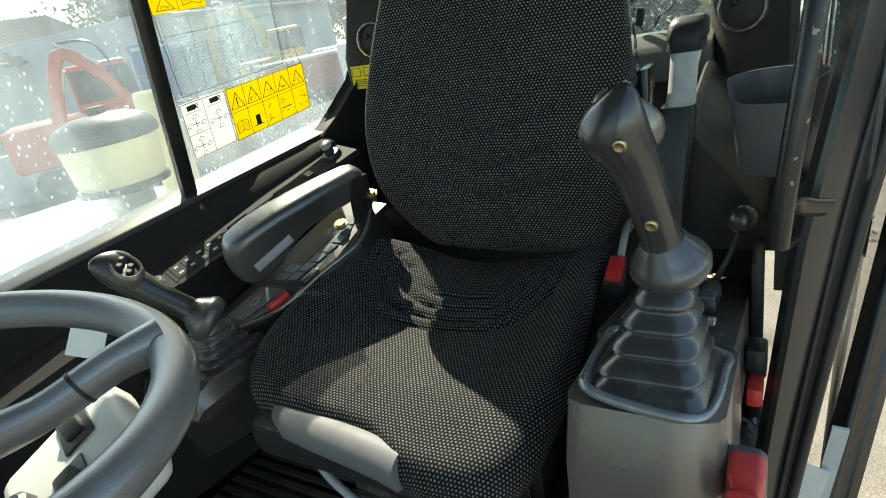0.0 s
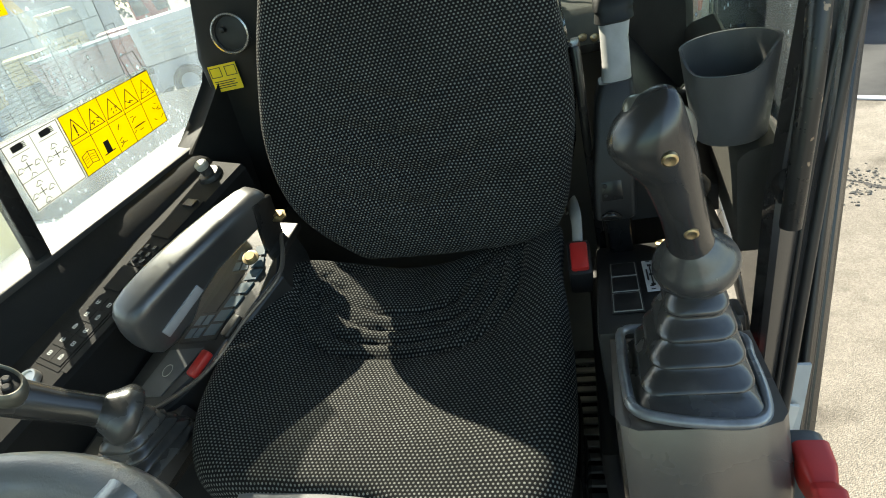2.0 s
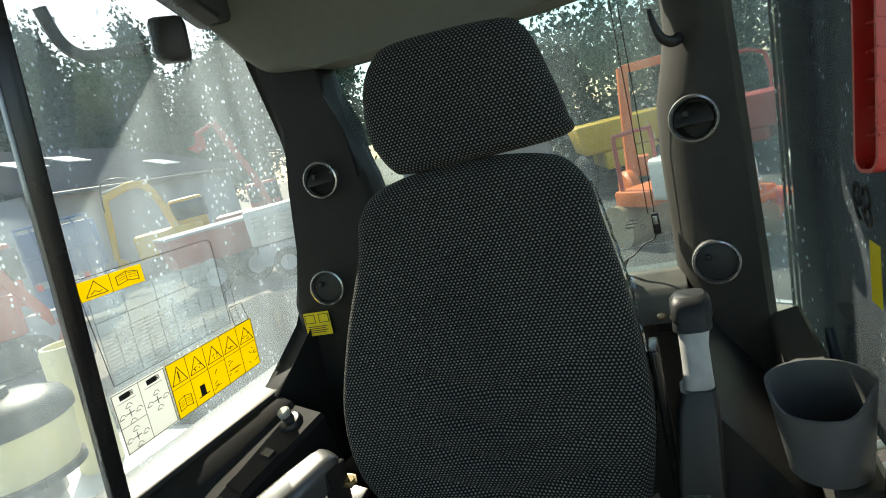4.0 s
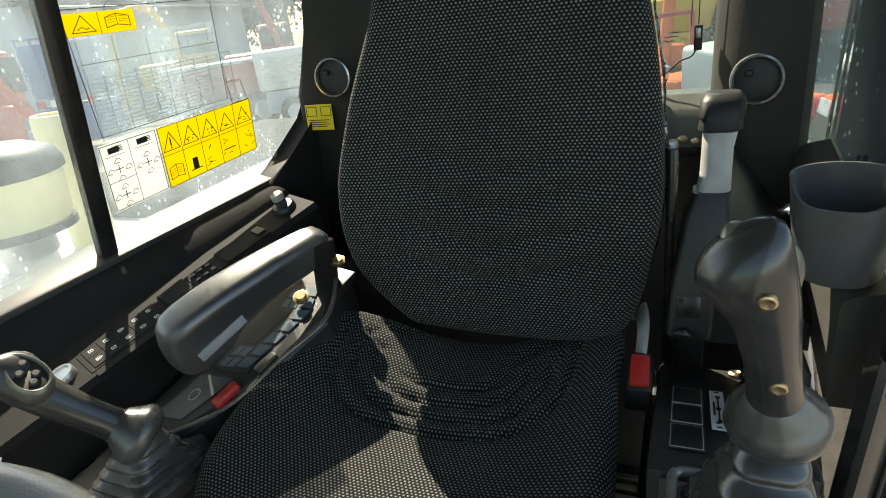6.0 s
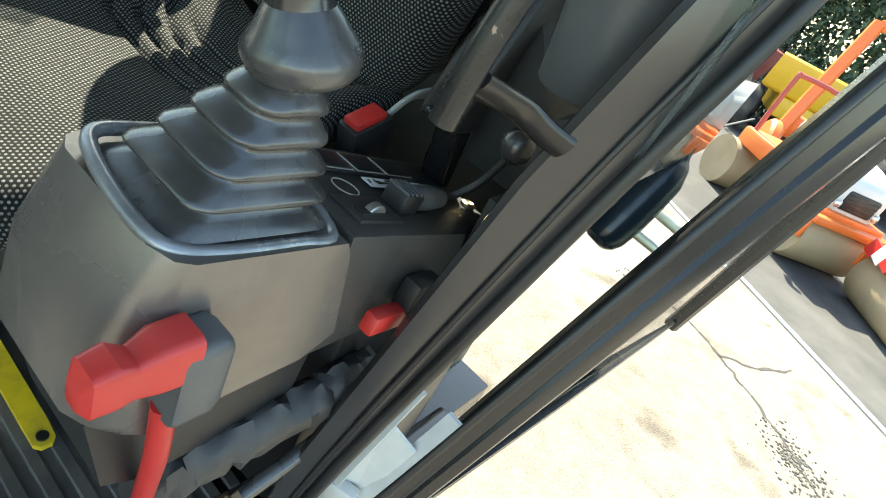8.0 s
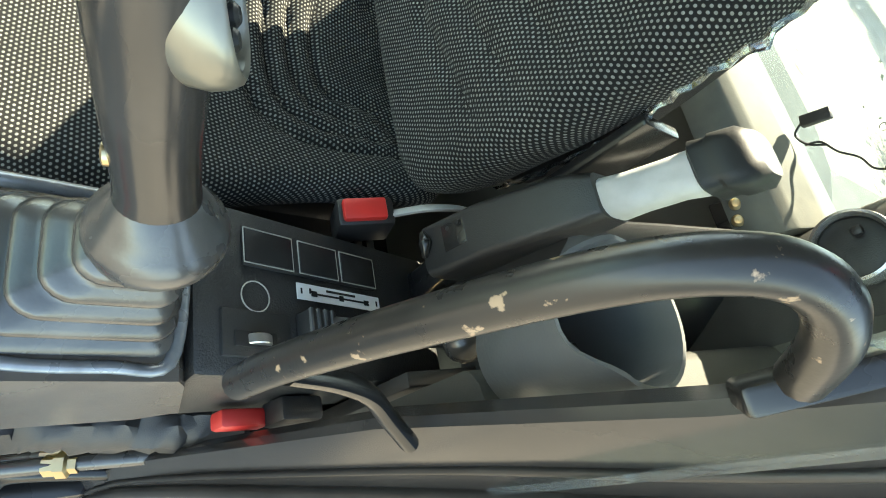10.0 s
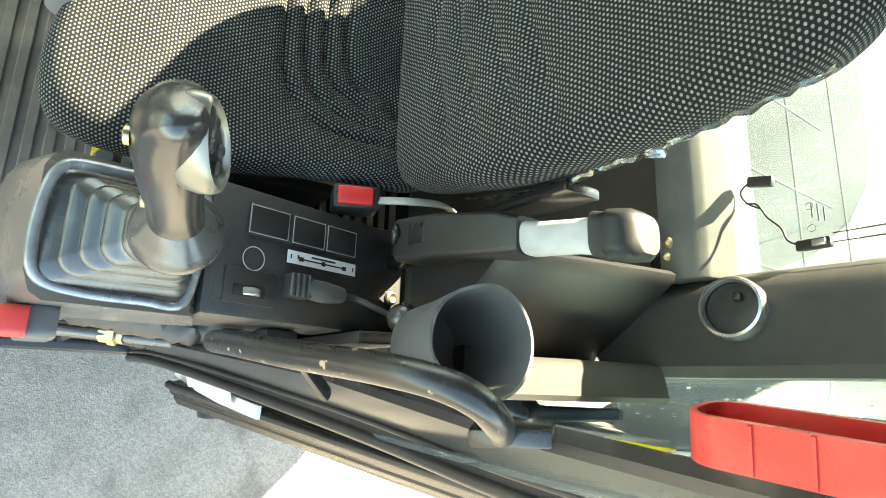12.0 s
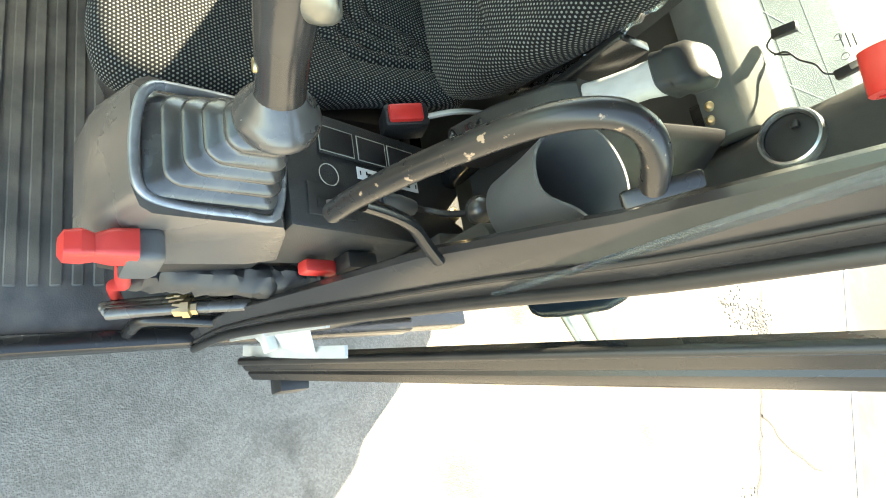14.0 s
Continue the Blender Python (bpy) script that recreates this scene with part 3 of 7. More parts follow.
OUT = [(0.542, -0.02, 0.0), (0.555, 0.0, 0.2), (0.616, 0.083, 0.6), (0.650, 0.123, 0.8), (0.675, 0.163, 1.0), (0.700, 0.203, 1.2), (0.750, 0.288, 1.62)]
secs = []
for a, b in zip(IN, OUT):
    a, b = Vector(a), Vector(b)
    n = Vector((-0.35, 0.93, 0)) * 0.018
    m1, m2 = a.lerp(b, 0.10), a.lerp(b, 0.86)
    f = Vector((0.03, -0.10, 0)).normalized() * 0.006
    secs.append([a, m1 + f, m2 + f, b.lerp(a, 0.08) + f * 0.2, b, b + n, a + n])
add_loft(bm, secs)
PILLARM = material("brown_black_satin_steel", (0.030, 0.028, 0.027), 0.22, bump=0.03, spec=0.7, dust=(0.06, 0.054, 0.05, 0.25))
solo("door_pillar", bm, PILLARM, "black painted steel door pillar with scuffs", "pillar", "structure")
for k, r in ((0.62, 0.003), (0.95, 0.007)):
    solo("door_seal", tube([Vector(a).lerp(Vector(b), k) + Vector((0.03, -0.10, 0)).normalized() * 0.006 for a, b in zip(IN, OUT)], r, 10, 6), SEALM, "black rubber seal along the door pillar", "seal", "structure")

# ---- seat ----
seat = thing("operator_seat", (0.115, 0.0, 0.0), "black cloth suspension seat with pale dots, on steel slides", "seat")
cushion_outline = closed_curve([(-0.072, 0.215), (-0.12, 0.12), (-0.144, 0.0), (-0.144, -0.091), (-0.11, -0.154), (-0.032, -0.173), (0.048, -0.175), (0.128, -0.182), (0.188, -0.208), (0.258, -0.214), (0.313, -0.196), (0.34, -0.138), (0.346, -0.04), (0.336, 0.09), (0.318, 0.215), (0.128, 0.235)], 7)


def cushion_surface(x, y, d):
    dx = (x - 0.106) / 0.24
    z = 0.452 + 0.050 * smoothstep(-0.05, 0.22, y) + 0.050 * abs(dx) ** 3 * smoothstep(-0.2, 0.08, y) - 0.02 * smoothstep(-0.10, -0.22, y)
    z += 0.012 * abs(dx) ** 2 - 0.03 * math.exp(-(dx / 0.5) ** 2) * smoothstep(-0.05, 0.12, y)
    if y > -0.10:
        L = (abs(dx / 0.86) ** 4 + abs((y - 0.2) / 0.20) ** 4) ** 0.25
        for g in (0.42, 0.56, 0.70, 0.84):
            z -= 0.0105 * math.exp(-((L - g) / 0.028) ** 2) * (1 if d < 0.002 else 0)
    return Vector((x, y, z - d))


part("cushion", pillow(cushion_outline, cushion_surface, 0.035, 0.060), FABRIC, seat, "black cushion cloth with stitched pale dots and pleats")
back_outline = closed_curve([(0.026, 0.530), (-0.035, 0.61), (-0.044, 0.72), (-0.019, 0.83), (0.025, 0.94), (0.040, 0.995), (0.082, 1.027), (0.193, 1.039), (0.304, 1.023), (0.346, 0.985), (0.357, 0.93), (0.371, 0.84), (0.378, 0.72), (0.367, 0.64), (0.344, 0.555), (0.302, 0.519), (0.185, 0.509), (0.071, 0.515)], 7)


def back_surface(x, z, d):
    dx = (x - (0.16 + 0.06 * (z - 0.55) / 0.45)) / 0.21
    y = 0.171 + 0.14 * (z - 0.75) * (1 if z > 0.75 else 0.4) - 0.012 * math.exp(-((z - 0.68) / 0.09) ** 2) - 0.012 * abs(dx) ** 2
    if z < 0.80:
        for s, zz in ((1, 0.60), (1, 0.65), (1, 0.70), (1, 0.745)):
            y += 0.0075 * math.exp(-((z - zz - 0.06 * abs(dx)) / 0.009) ** 2) * math.exp(-(dx / 0.75) ** 6) * (1 if d < 0.002 else 0)
    return Vector((x, y + d, z))


part("backrest", pillow(back_outline, back_surface, 0.03, 0.075), FABRIC, seat, "black backrest cloth with stitched pale dots")
head_outline = closed_curve([(0.098, 1.054), (0.074, 1.10), (0.075, 1.16), (0.096, 1.20), (0.135, 1.215), (0.27, 1.205), (0.305, 1.185), (0.324, 1.13), (0.338, 1.072), (0.332, 1.046), (0.21, 1.042), (0.125, 1.043)], 7)
part("headrest", pillow(head_outline, lambda x, z, d: Vector((x, 0.210 + 0.2 * (z - 1.05) + d, z - 0.007)), 0.03, 0.07, rings=24), FABRIC, seat, "black cloth headrest with pale dots")
WRAP = glass_material("clear_crumpled_wrap", tint=(0.94, 0.94, 0.92), dust=0.05, gloss=3.0)
secs = []
for k in range(44):
    z = 0.60 + 0.0088 * k
    e = np.interp(z, (0.555, 0.64, 0.72, 0.84, 0.93, 0.985), (0.344, 0.367, 0.378, 0.371, 0.357, 0.346))
    w = 0.001 + 0.002 * abs(math.sin(7.1 * k)) + (0.005 if k in (17, 18, 27, 28) else 0.0)
    y = 0.215 + 0.14 * (z - 0.75) * (1 if z > 0.75 else 0.4) + 0.004 * math.sin(2.3 * k)
    secs.append([Vector((e + 0.001, y, z)), Vector((e + 0.0025 + w * 0.5, y + 0.004, z + 0.002 * math.sin(k))), Vector((e + 0.001 + w, y + 0.006, z)), Vector((e + w * 0.6, y + 0.008, z))])
part("torn_wrap", loft(secs), WRAP, seat, "torn clear plastic wrap along the backrest edge")
part("back_shell", prism([(0.16 + (x - 0.16) * 0.90, 0.77 + (z - 0.77) * 0.93) for x, z in back_outline[::3]], XZ, 0.255, 0.275, 0.008), BLACK, seat, "black moulded shell behind the backrest")
part("headrest_bracket", box((0.21, 0.245, 1.02), (0.2, 0.02, 0.08), 0.005), LIGHTGREY, seat)
bm = bmesh.new()
add_loft(bm, [[Vector((x - 0.012, y + 0.032 + 0.02 * c, z)) for y, z in ((-0.200, 0.384), (-0.216, 0.385), (-0.226, 0.389), (-0.232, 0.396), (-0.235, 0.404), (-0.235, 0.412), (-0.231, 0.420), (-0.224, 0.427), (-0.214, 0.431), (-0.200, 0.431), (-0.18, 0.420), (-0.18, 0.386))] for x, c in ((-0.052, 2.4), (-0.035, 1.1), (0.0, 0.3), (0.06, 0.0), (0.12, -0.3), (0.165, -0.6), (0.195, -0.9))])
PANGREY = material("scuffed_grey_plastic", (0.165, 0.168, 0.175), 0.55, bump=0.08, spec=0.2, dust=(0.15, 0.145, 0.14, 0.5), stain=30)
part("front_pan", bm, PANGREY, seat, "light grey plastic seat pan edge", angle=60)
part("pan", box((0.115, -0.01, 0.385), (0.40, 0.38, 0.06), 0.02), BLACK, seat)
bm = bmesh.new()
add_box(bm, (0.115, 0.055, 0.22), (0.36, 0.25, 0.28), 0.015)
part("suspension", bm, BLACK, seat, "black suspension housing under the seat")
for k in range(7):
    part("bellows_fold", tube([(-0.045, -0.066, 0.10 + 0.030 * k), (0.10, -0.072, 0.098 + 0.030 * k), (0.275, -0.066, 0.10 + 0.030 * k)], 0.0125, 8, 4), RUBBER, seat)
part("side_slide", box((0.318, -0.03, 0.27), (0.022, 0.26, 0.05), 0.006), STEEL, seat)
part("slide_lug", lathe([(0.016, 0.0), (0.016, 0.03), (0.010, 0.045), (0.0003, 0.045)], (0.305, -0.125, 0.26), (0, -0.2, 1), 16), CUPGREY, seat)
part("tilt_knob", lathe([(0.020, -0.03), (0.026, -0.02), (0.024, 0.0), (0.027, 0.02), (0.018, 0.035), (0.0003, 0.036)], (-0.055, -0.135, 0.335), (-0.5, -0.6, 0.3), 14), RUBBER, seat)
part("adjust_bar", tube([(-0.07, -0.09, 0.30), (-0.04, -0.135, 0.29), (0.04, -0.155, 0.262), (0.09, -0.158, 0.250), (0.13, -0.158, 0.222), (0.155, -0.158, 0.222), (0.185, -0.150, 0.212), (0.200, -0.10, 0.21)], 0.0065), LIGHTGREY, seat, "pale grey seat adjustment bar")
part("adjust_handle", box((0.115, -0.165, 0.240), (0.055, 0.016, 0.030), 0.006, (10, 18, 0)), LIGHTGREY, seat)
part("base", box((0.115, 0.065, 0.05), (0.40, 0.27, 0.08), 0.01), STEEL, seat)

# ---- door side console ----
PANELB = material("grained_black_panel", (0.029, 0.0295, 0.029), 0.42, bump=0.7, fine=600, dust=(0.045, 0.044, 0.04, 0.4), stain=20)
con = thing("left_control_console", (0.45, 0.0, 0.0), "grey brown console box with rubber boot and black switch panel", "console")
bm = bmesh.new()
side = [(-0.19, 0.545), (-0.058, 0.528), (-0.050, 0.512), (-0.03, 0.425), (-0.06, 0.408), (-0.20, 0.404), (-0.224, 0.43), (-0.216, 0.49)]
add_loft(bm, [[Vector((x, y * (1 if y > -0.1 else 1 - k * 0.08), z - k * 0.0)) for y, z in side] for x, k in ((0.388, 1.0), (0.392, 0.4), (0.405, 0.0), (0.495, 0.0), (0.512, 0.4), (0.518, 1.0))])
part("box", bm, BOXGREY, con, "grey brown satin plastic lever box")
bm = bmesh.new()
add_loft(bm, [[Vector((x, y, z)) for y, z in ((-0.212, 0.412), (-0.02, 0.43), (-0.03, 0.33), (-0.06, 0.315), (-0.165, 0.312), (-0.195, 0.33))] for x in (0.392, 0.40, 0.490, 0.500)])
part("skirt", bm, BLACK, con)
bm = bmesh.new()
add_prism(bm, [(-0.050, 0.5295), (0.215, 0.467), (0.215, 0.40), (-0.050, 0.40)], YZ, 0.376, 0.515, 0.006)
part("switch_panel", bm, PANELB, con, "black grained switch panel")
part("pedestal", prism([(-0.10, 0.40), (0.24, 0.44), (0.26, 0.07), (-0.04, 0.07), (-0.08, 0.30)], YZ, 0.362, 0.384, 0.008), BLACK, con, "black pedestal panel beside the seat")
part("pedestal_rear", prism([(0.02, 0.41), (0.24, 0.42), (0.26, 0.07), (0.02, 0.07)], YZ, 0.386, 0.500, 0.008), BLACK, con)

# ---- stickers on the side window ----
def stk(a, b, w=0.030):
    if b < 0.11:
        a += 0.10 * max(0.0, a - 0.095)
    else:
        a, b = a + 0.008, 0.11 + 0.90 * (b - 0.11)
    return lw(a + 0.16 * b, w, b * (1 - 0.5 * a))


def add_quad(bm, a0, b0, a1, b1, w=0.030, t=0.0008):
    """A thin film on the window."""
    P = [(a0, b0), (a1, b0), (a1, b1), (a0, b1)]
    lo = [bm.verts.new(stk(a, b, w)) for a, b in P]
    hi = [bm.verts.new(stk(a, b, w - t)) for a, b in P]
    bm.faces.new(lo)
    bm.faces.new(hi[::-1])
    for k in range(4):
        bm.faces.new((lo[k], hi[k], hi[(k + 1) % 4], lo[(k + 1) % 4]))


def add_stroke(bm, pts, width, w=0.0288, closed=False):
    """A printed line through points on the film."""
    P = list(pts) + ([pts[0]] if closed else [])
    for (a0, b0), (a1, b1) in zip(P, P[1:]):
        d = Vector((a1 - a0, b1 - b0))
        if d.length < 1e-6:
            continue
        n = Vector((-d.y, d.x)).normalized() * width / 2
        e = d.normalized() * width / 2
        q = [(a0 - e.x + n.x, b0 - e.y + n.y), (a1 + e.x + n.x, b1 + e.y + n.y), (a1 + e.x - n.x, b1 + e.y - n.y), (a0 - e.x - n.x, b0 - e.y - n.y)]
        bm.faces.new([bm.verts.new(stk(a, b, w)) for a, b in q])


def add_fill(bm, pts, w=0.0288):
    bm.faces.new([bm.verts.new(stk(a, b, w)) for a, b in pts])


rng = random.Random(4)
decal = thing("warning_sticker", stk(0.17, 0.05), "yellow warning sticker with black pictograms on the side window", "sticker")
bm = bmesh.new()
add_quad(bm, 0.095, 0.0, 0.255, 0.104)
part("film", bm, YELLOWFILM, decal, smooth=False)
bm = bmesh.new()
add_stroke(bm, [(0.095, 0.0), (0.255, 0.0), (0.255, 0.104), (0.095, 0.104)], 0.0012, closed=True)
add_stroke(bm, [(0.095, 0.055), (0.255, 0.055)], 0.001)
for k in range(1, 5):
    add_stroke(bm, [(0.095 + 0.032 * k, 0.0), (0.095 + 0.032 * k, 0.104)], 0.001)
for k in range(5):
    c = 0.111 + 0.032 * k
    add_stroke(bm, [(c - 0.013, 0.062), (c + 0.013, 0.062), (c, 0.093)], 0.0014, closed=True)
    if k == 0:
        add_stroke(bm, [(c, 0.070), (c, 0.083)], 0.0022)
        add_stroke(bm, [(c, 0.0655), (c, 0.0662)], 0.0024)
    else:
        for _ in range(5):
            x, y = c + rng.uniform(-0.006, 0.006), 0.067 + rng.uniform(0, 0.010)
            add_stroke(bm, [(x, y), (x + rng.uniform(-0.005, 0.005), y + rng.uniform(-0.003, 0.003))], 0.0014)
# book, bars for the belt figure, boots, arrow, key
add_stroke(bm, [(0.100, 0.012), (0.111, 0.015), (0.122, 0.012), (0.122, 0.032), (0.111, 0.036), (0.100, 0.032)], 0.0012, closed=True)
add_stroke(bm, [(0.111, 0.015), (0.111, 0.036)], 0.001)
for y in (0.019, 0.023, 0.027):
    add_stroke(bm, [(0.102, y), (0.109, y + 0.002)], 0.0007)
    add_stroke(bm, [(0.113, y + 0.002), (0.120, y)], 0.0007)
add_fill(bm, [(0.138, 0.012), (0.148, 0.012), (0.1475, 0.034), (0.1385, 0.034)])
add_stroke(bm, [(0.134, 0.013), (0.152, 0.013)], 0.002)
for k in (2, 3, 4):
    c = 0.111 + 0.032 * k
    for _ in range(7):
        x, y = c + rng.uniform(-0.011, 0.009), 0.010 + rng.uniform(0, 0.034)
        add_stroke(bm, [(x, y), (x + rng.uniform(-0.006, 0.006), y + rng.uniform(-0.005, 0.005))], 0.0013)
add_stroke(bm, [(0.198, 0.024), (0.214, 0.024)], 0.0022)
part("print", bm, INK, decal, smooth=False)

plate = thing("control_pattern_sticker", stk(0.045, 0.05), "white control pattern sticker with black line drawings on the window", "sticker")
bm = bmesh.new()
add_quad(bm, 0.001, 0.0, 0.092, 0.106)
part("film", bm, WHITEFILM, plate, smooth=False)
bm = bmesh.new()
add_stroke(bm, [(0.002, 0.002), (0.091, 0.002), (0.091, 0.104), (0.002, 0.104)], 0.0012, closed=True)
add_stroke(bm, [(0.046, 0.002), (0.046, 0.104)], 0.0009)
add_stroke(bm, [(0.002, 0.046), (0.046, 0.046)], 0.0009)
for cx in (0.023, 0.069):
    add_stroke(bm, [(cx - 0.015, 0.086), (cx + 0.015, 0.086)], 0.0008)
    add_fill(bm, [(cx - 0.010, 0.090), (cx + 0.006, 0.090), (cx + 0.009, 0.095), (cx + 0.006, 0.100), (cx - 0.010, 0.099)])
    for k in range(4):
        add_stroke(bm, [(cx + 0.004, 0.0915 + 0.0024 * k), (cx + 0.012, 0.0915 + 0.0024 * k)], 0.0014)
for cx, cy in ((0.023, 0.064), (0.023, 0.022), (0.069, 0.058)):
    for k in range(4):
        a = math.pi / 2 * k
        x, y = cx + 0.006 * math.cos(a), cy + 0.006 * math.sin(a)
        add_stroke(bm, [(cx, cy), (x, y)], 0.0014)
        x, y = cx + 0.014 * math.cos(a), cy + 0.014 * math.sin(a)
        add_stroke(bm, [(x - 0.005, y - 0.003), (x, y + 0.003), (x + 0.004, y + 0.002), (x + 0.006, y - 0.002)], 0.0009)
        add_stroke(bm, [(x - 0.004, y - 0.004), (x + 0.002, y - 0.004)], 0.0012)
part("print", bm, INK, plate, smooth=False)

FILM = glass_material("clear_printed_film", tint=(0.86, 0.88, 0.88), dust=0.20, gloss=0.3)
chart = thing("load_chart_sticker", stk(0.12, 0.2), "clear load chart film with fine black table lines, yellow strip", "sticker")
bm = bmesh.new()
add_quad(bm, 0.004, 0.111, 0.222, 0.275)
part("film", bm, FILM, chart, smooth=False)
bm = bmesh.new()
add_quad(bm, -0.006, 0.278, 0.096, 0.312)
part("warning_strip", bm, YELLOWFILM, chart, "yellow strip with triangle and book", smooth=False)
bm = bmesh.new()
add_stroke(bm, [(0.004, 0.118), (0.222, 0.118), (0.222, 0.31), (0.214, 0.318), (-0.004, 0.318)], 0.0012, closed=True)
for k in range(9):
    add_stroke(bm, [(0.006 + 0.024 * k, 0.12), (0.006 + 0.024 * k, 0.215)], 0.0006)
for k in range(14):
    add_stroke(bm, [(0.006, 0.122 + 0.0068 * k), (0.22, 0.122 + 0.0068 * k)], 0.0005)
add_stroke(bm, [(0.006, 0.235), (0.22, 0.235)], 0.0008)
for k in range(5):
    add_stroke(bm, [(0.006 + 0.05 * k, 0.215), (0.006 + 0.05 * k, 0.272)], 0.0006)
for _ in range(80):
    a, b = rng.uniform(0.01, 0.21), 0.1255 + 0.0068 * rng.randrange(12)
    add_stroke(bm, [(a, b), (a + rng.uniform(0.003, 0.007), b)], 0.0008)
add_stroke(bm, [(0.045, 0.278), (0.045, 0.312)], 0.0009)
add_stroke(bm, [(0.006, 0.283), (0.038, 0.283), (0.022, 0.308)], 0.0013, closed=True)
add_stroke(bm, [(0.014, 0.287), (0.02, 0.291), (0.026, 0.287), (0.03, 0.289)], 0.0012)
add_stroke(bm, [(0.054, 0.286), (0.070, 0.290), (0.088, 0.286), (0.088, 0.302), (0.070, 0.307), (0.054, 0.302)], 0.0013, closed=True)
add_stroke(bm, [(0.070, 0.290), (0.070, 0.307)], 0.001)
for y in (0.293, 0.297, 0.301):
    add_stroke(bm, [(0.057, y), (0.068, y + 0.002)], 0.0007)
    add_stroke(bm, [(0.073, y + 0.002), (0.085, y)], 0.0007)
add_stroke(bm, [(0.225, 0.105), (0.252, 0.105), (0.252, 0.150), (0.225, 0.150)], 0.0011, closed=True)
add_stroke(bm, [(0.238, 0.105), (0.238, 0.15)], 0.0008)
add_stroke(bm, [(0.225, 0.152), (0.240, 0.152), (0.240, 0.212), (0.225, 0.212)], 0.0008, closed=True)
part("print", bm, INK, chart, smooth=False)

# ---- round air vents on the posts ----
def vent(at, facing, r, ajar):
    t = thing("air_vent", at, "round black air vent with chrome ring, " + ("turned open" if ajar else "closed flap"), "air vent", "air vents on the rear posts")
    f = Vector(facing).normalized()
    part("ring", lathe([(r * 0.82, -0.010), (r * 0.82, 0.006), (r * 0.88, 0.010), (r * 0.96, 0.009), (r, 0.003), (r, -0.010)], at, f, 40), CHROME, t, "chrome bezel ring")
    part("barrel", lathe([(0.0005, -0.020 if ajar else 0.001), (r * 0.55, -0.020 if ajar else 0.002), (r * 0.80, -0.012 if ajar else 0.0), (r * 0.83, 0.004), (r * 0.83, -0.03)], at, f, 40), BLACK, t)
    m = axes(at, f.cross(Vector((0, 0, 1))), (0, 0, 1))
    d = r * 0.78
    flap = [(d * math.cos(a), d * math.sin(a)) for a in np.linspace(math.radians(200), math.radians(-20), 18)]
    tilt = Matrix.Rotation(radians(35 if ajar else 4), 4, 'X')
    part("flap", prism(flap, m @ Matrix.Translation((0, 0, -0.004 if ajar else 0.0045)) @ tilt, -0.0012, 0.0012, 0.0005), TRIM, t)
    part("thumb_tab", box(Vector(at) + f * 0.007 + m.to_3x3() @ Vector((r * 0.3, r * 0.25, 0)), (r * 0.28, r * 0.28, 0.008), 0.003, m.to_3x3().to_4x4()), BLACK, t)
    return t


vent((-0.205, 0.462, 0.848), (0.15, -0.98, 0.05), 0.036, False)
vent((-0.152, 0.462, 1.053), (0.15, -0.98, 0.02), 0.035, True)
vent((0.484, 0.424, 0.798), (-0.10, -0.99, 0.1), 0.034, False)
vent((0.485, 0.424, 1.011), (-0.10, -0.99, 0.05), 0.034, True)
yl = thing("small_warning_sticker", (-0.253, 0.462, 0.777), "small yellow warning sticker on the charcoal post", "sticker")
YLM = axes((-0.253, 0.462, 0.777), (1.0, 0.1, -0.03), (0, 0.05, 1))
part("film", prism([(-0.028, -0.024), (0.028, -0.024), (0.028, 0.024), (-0.028, 0.024)], YLM, 0.0, 0.001), YELLOW, yl, smooth=False)
bm = bmesh.new()
for a, b, c, d in ((-0.026, 0.002, -0.004, 0.02), (0.004, 0.002, 0.026, 0.02)):
    for p in ([(a, b), (c, b), (c, b + 0.0012), (a, b + 0.0012)], [(a, d), (c, d), (c, d - 0.0012), (a, d - 0.0012)], [(a, b), (a + 0.0012, b), (a + 0.0012, d), (a, d)], [(c, b), (c - 0.0012, b), (c - 0.0012, d), (c, d)]):
        add_prism(bm, p, YLM, 0.0012, 0.0016)
for k in range(4):
    add_prism(bm, [(-0.024, -0.006 - 0.004 * k), (0.02 - 0.005 * (k % 2), -0.006 - 0.004 * k), (0.02 - 0.005 * (k % 2), -0.0045 - 0.004 * k), (-0.024, -0.0045 - 0.004 * k)], YLM, 0.0012, 0.0016)
part("print", bm, INK, yl, smooth=False)

# ---- console details on the door side ----
rim = closed_curve([(0.400, -0.150), (0.405, -0.176), (0.43, -0.186), (0.475, -0.188), (0.500, -0.180), (0.508, -0.150), (0.509, -0.10), (0.506, -0.064), (0.45, -0.056), (0.404, -0.058), (0.399, -0.09)], 5)


def deck(x, y, h=0.0):
    return Vector((x, y, 0.548 - 0.13 * (y + 0.18) - 0.12 * (x - 0.455) + h))


bm = bmesh.new()
add_tube(bm, [deck(x, y, 0.001) for x, y in rim + rim[:1]], 0.0048, 10, curve=False, caps=False)
RIMGREY = material("worn_silver_grey_rim", (0.30, 0.31, 0.32), 0.3, metal=0.5, bump=0.05, dust=(0.10, 0.10, 0.10, 0.7), stain=45)
part("boot_rim", bm, RIMGREY, con, "worn silver grey rim round the boot")
LEV_B, LEV_T = Vector((0.466, -0.099, 0.643)), Vector((0.443, -0.137, 0.788))


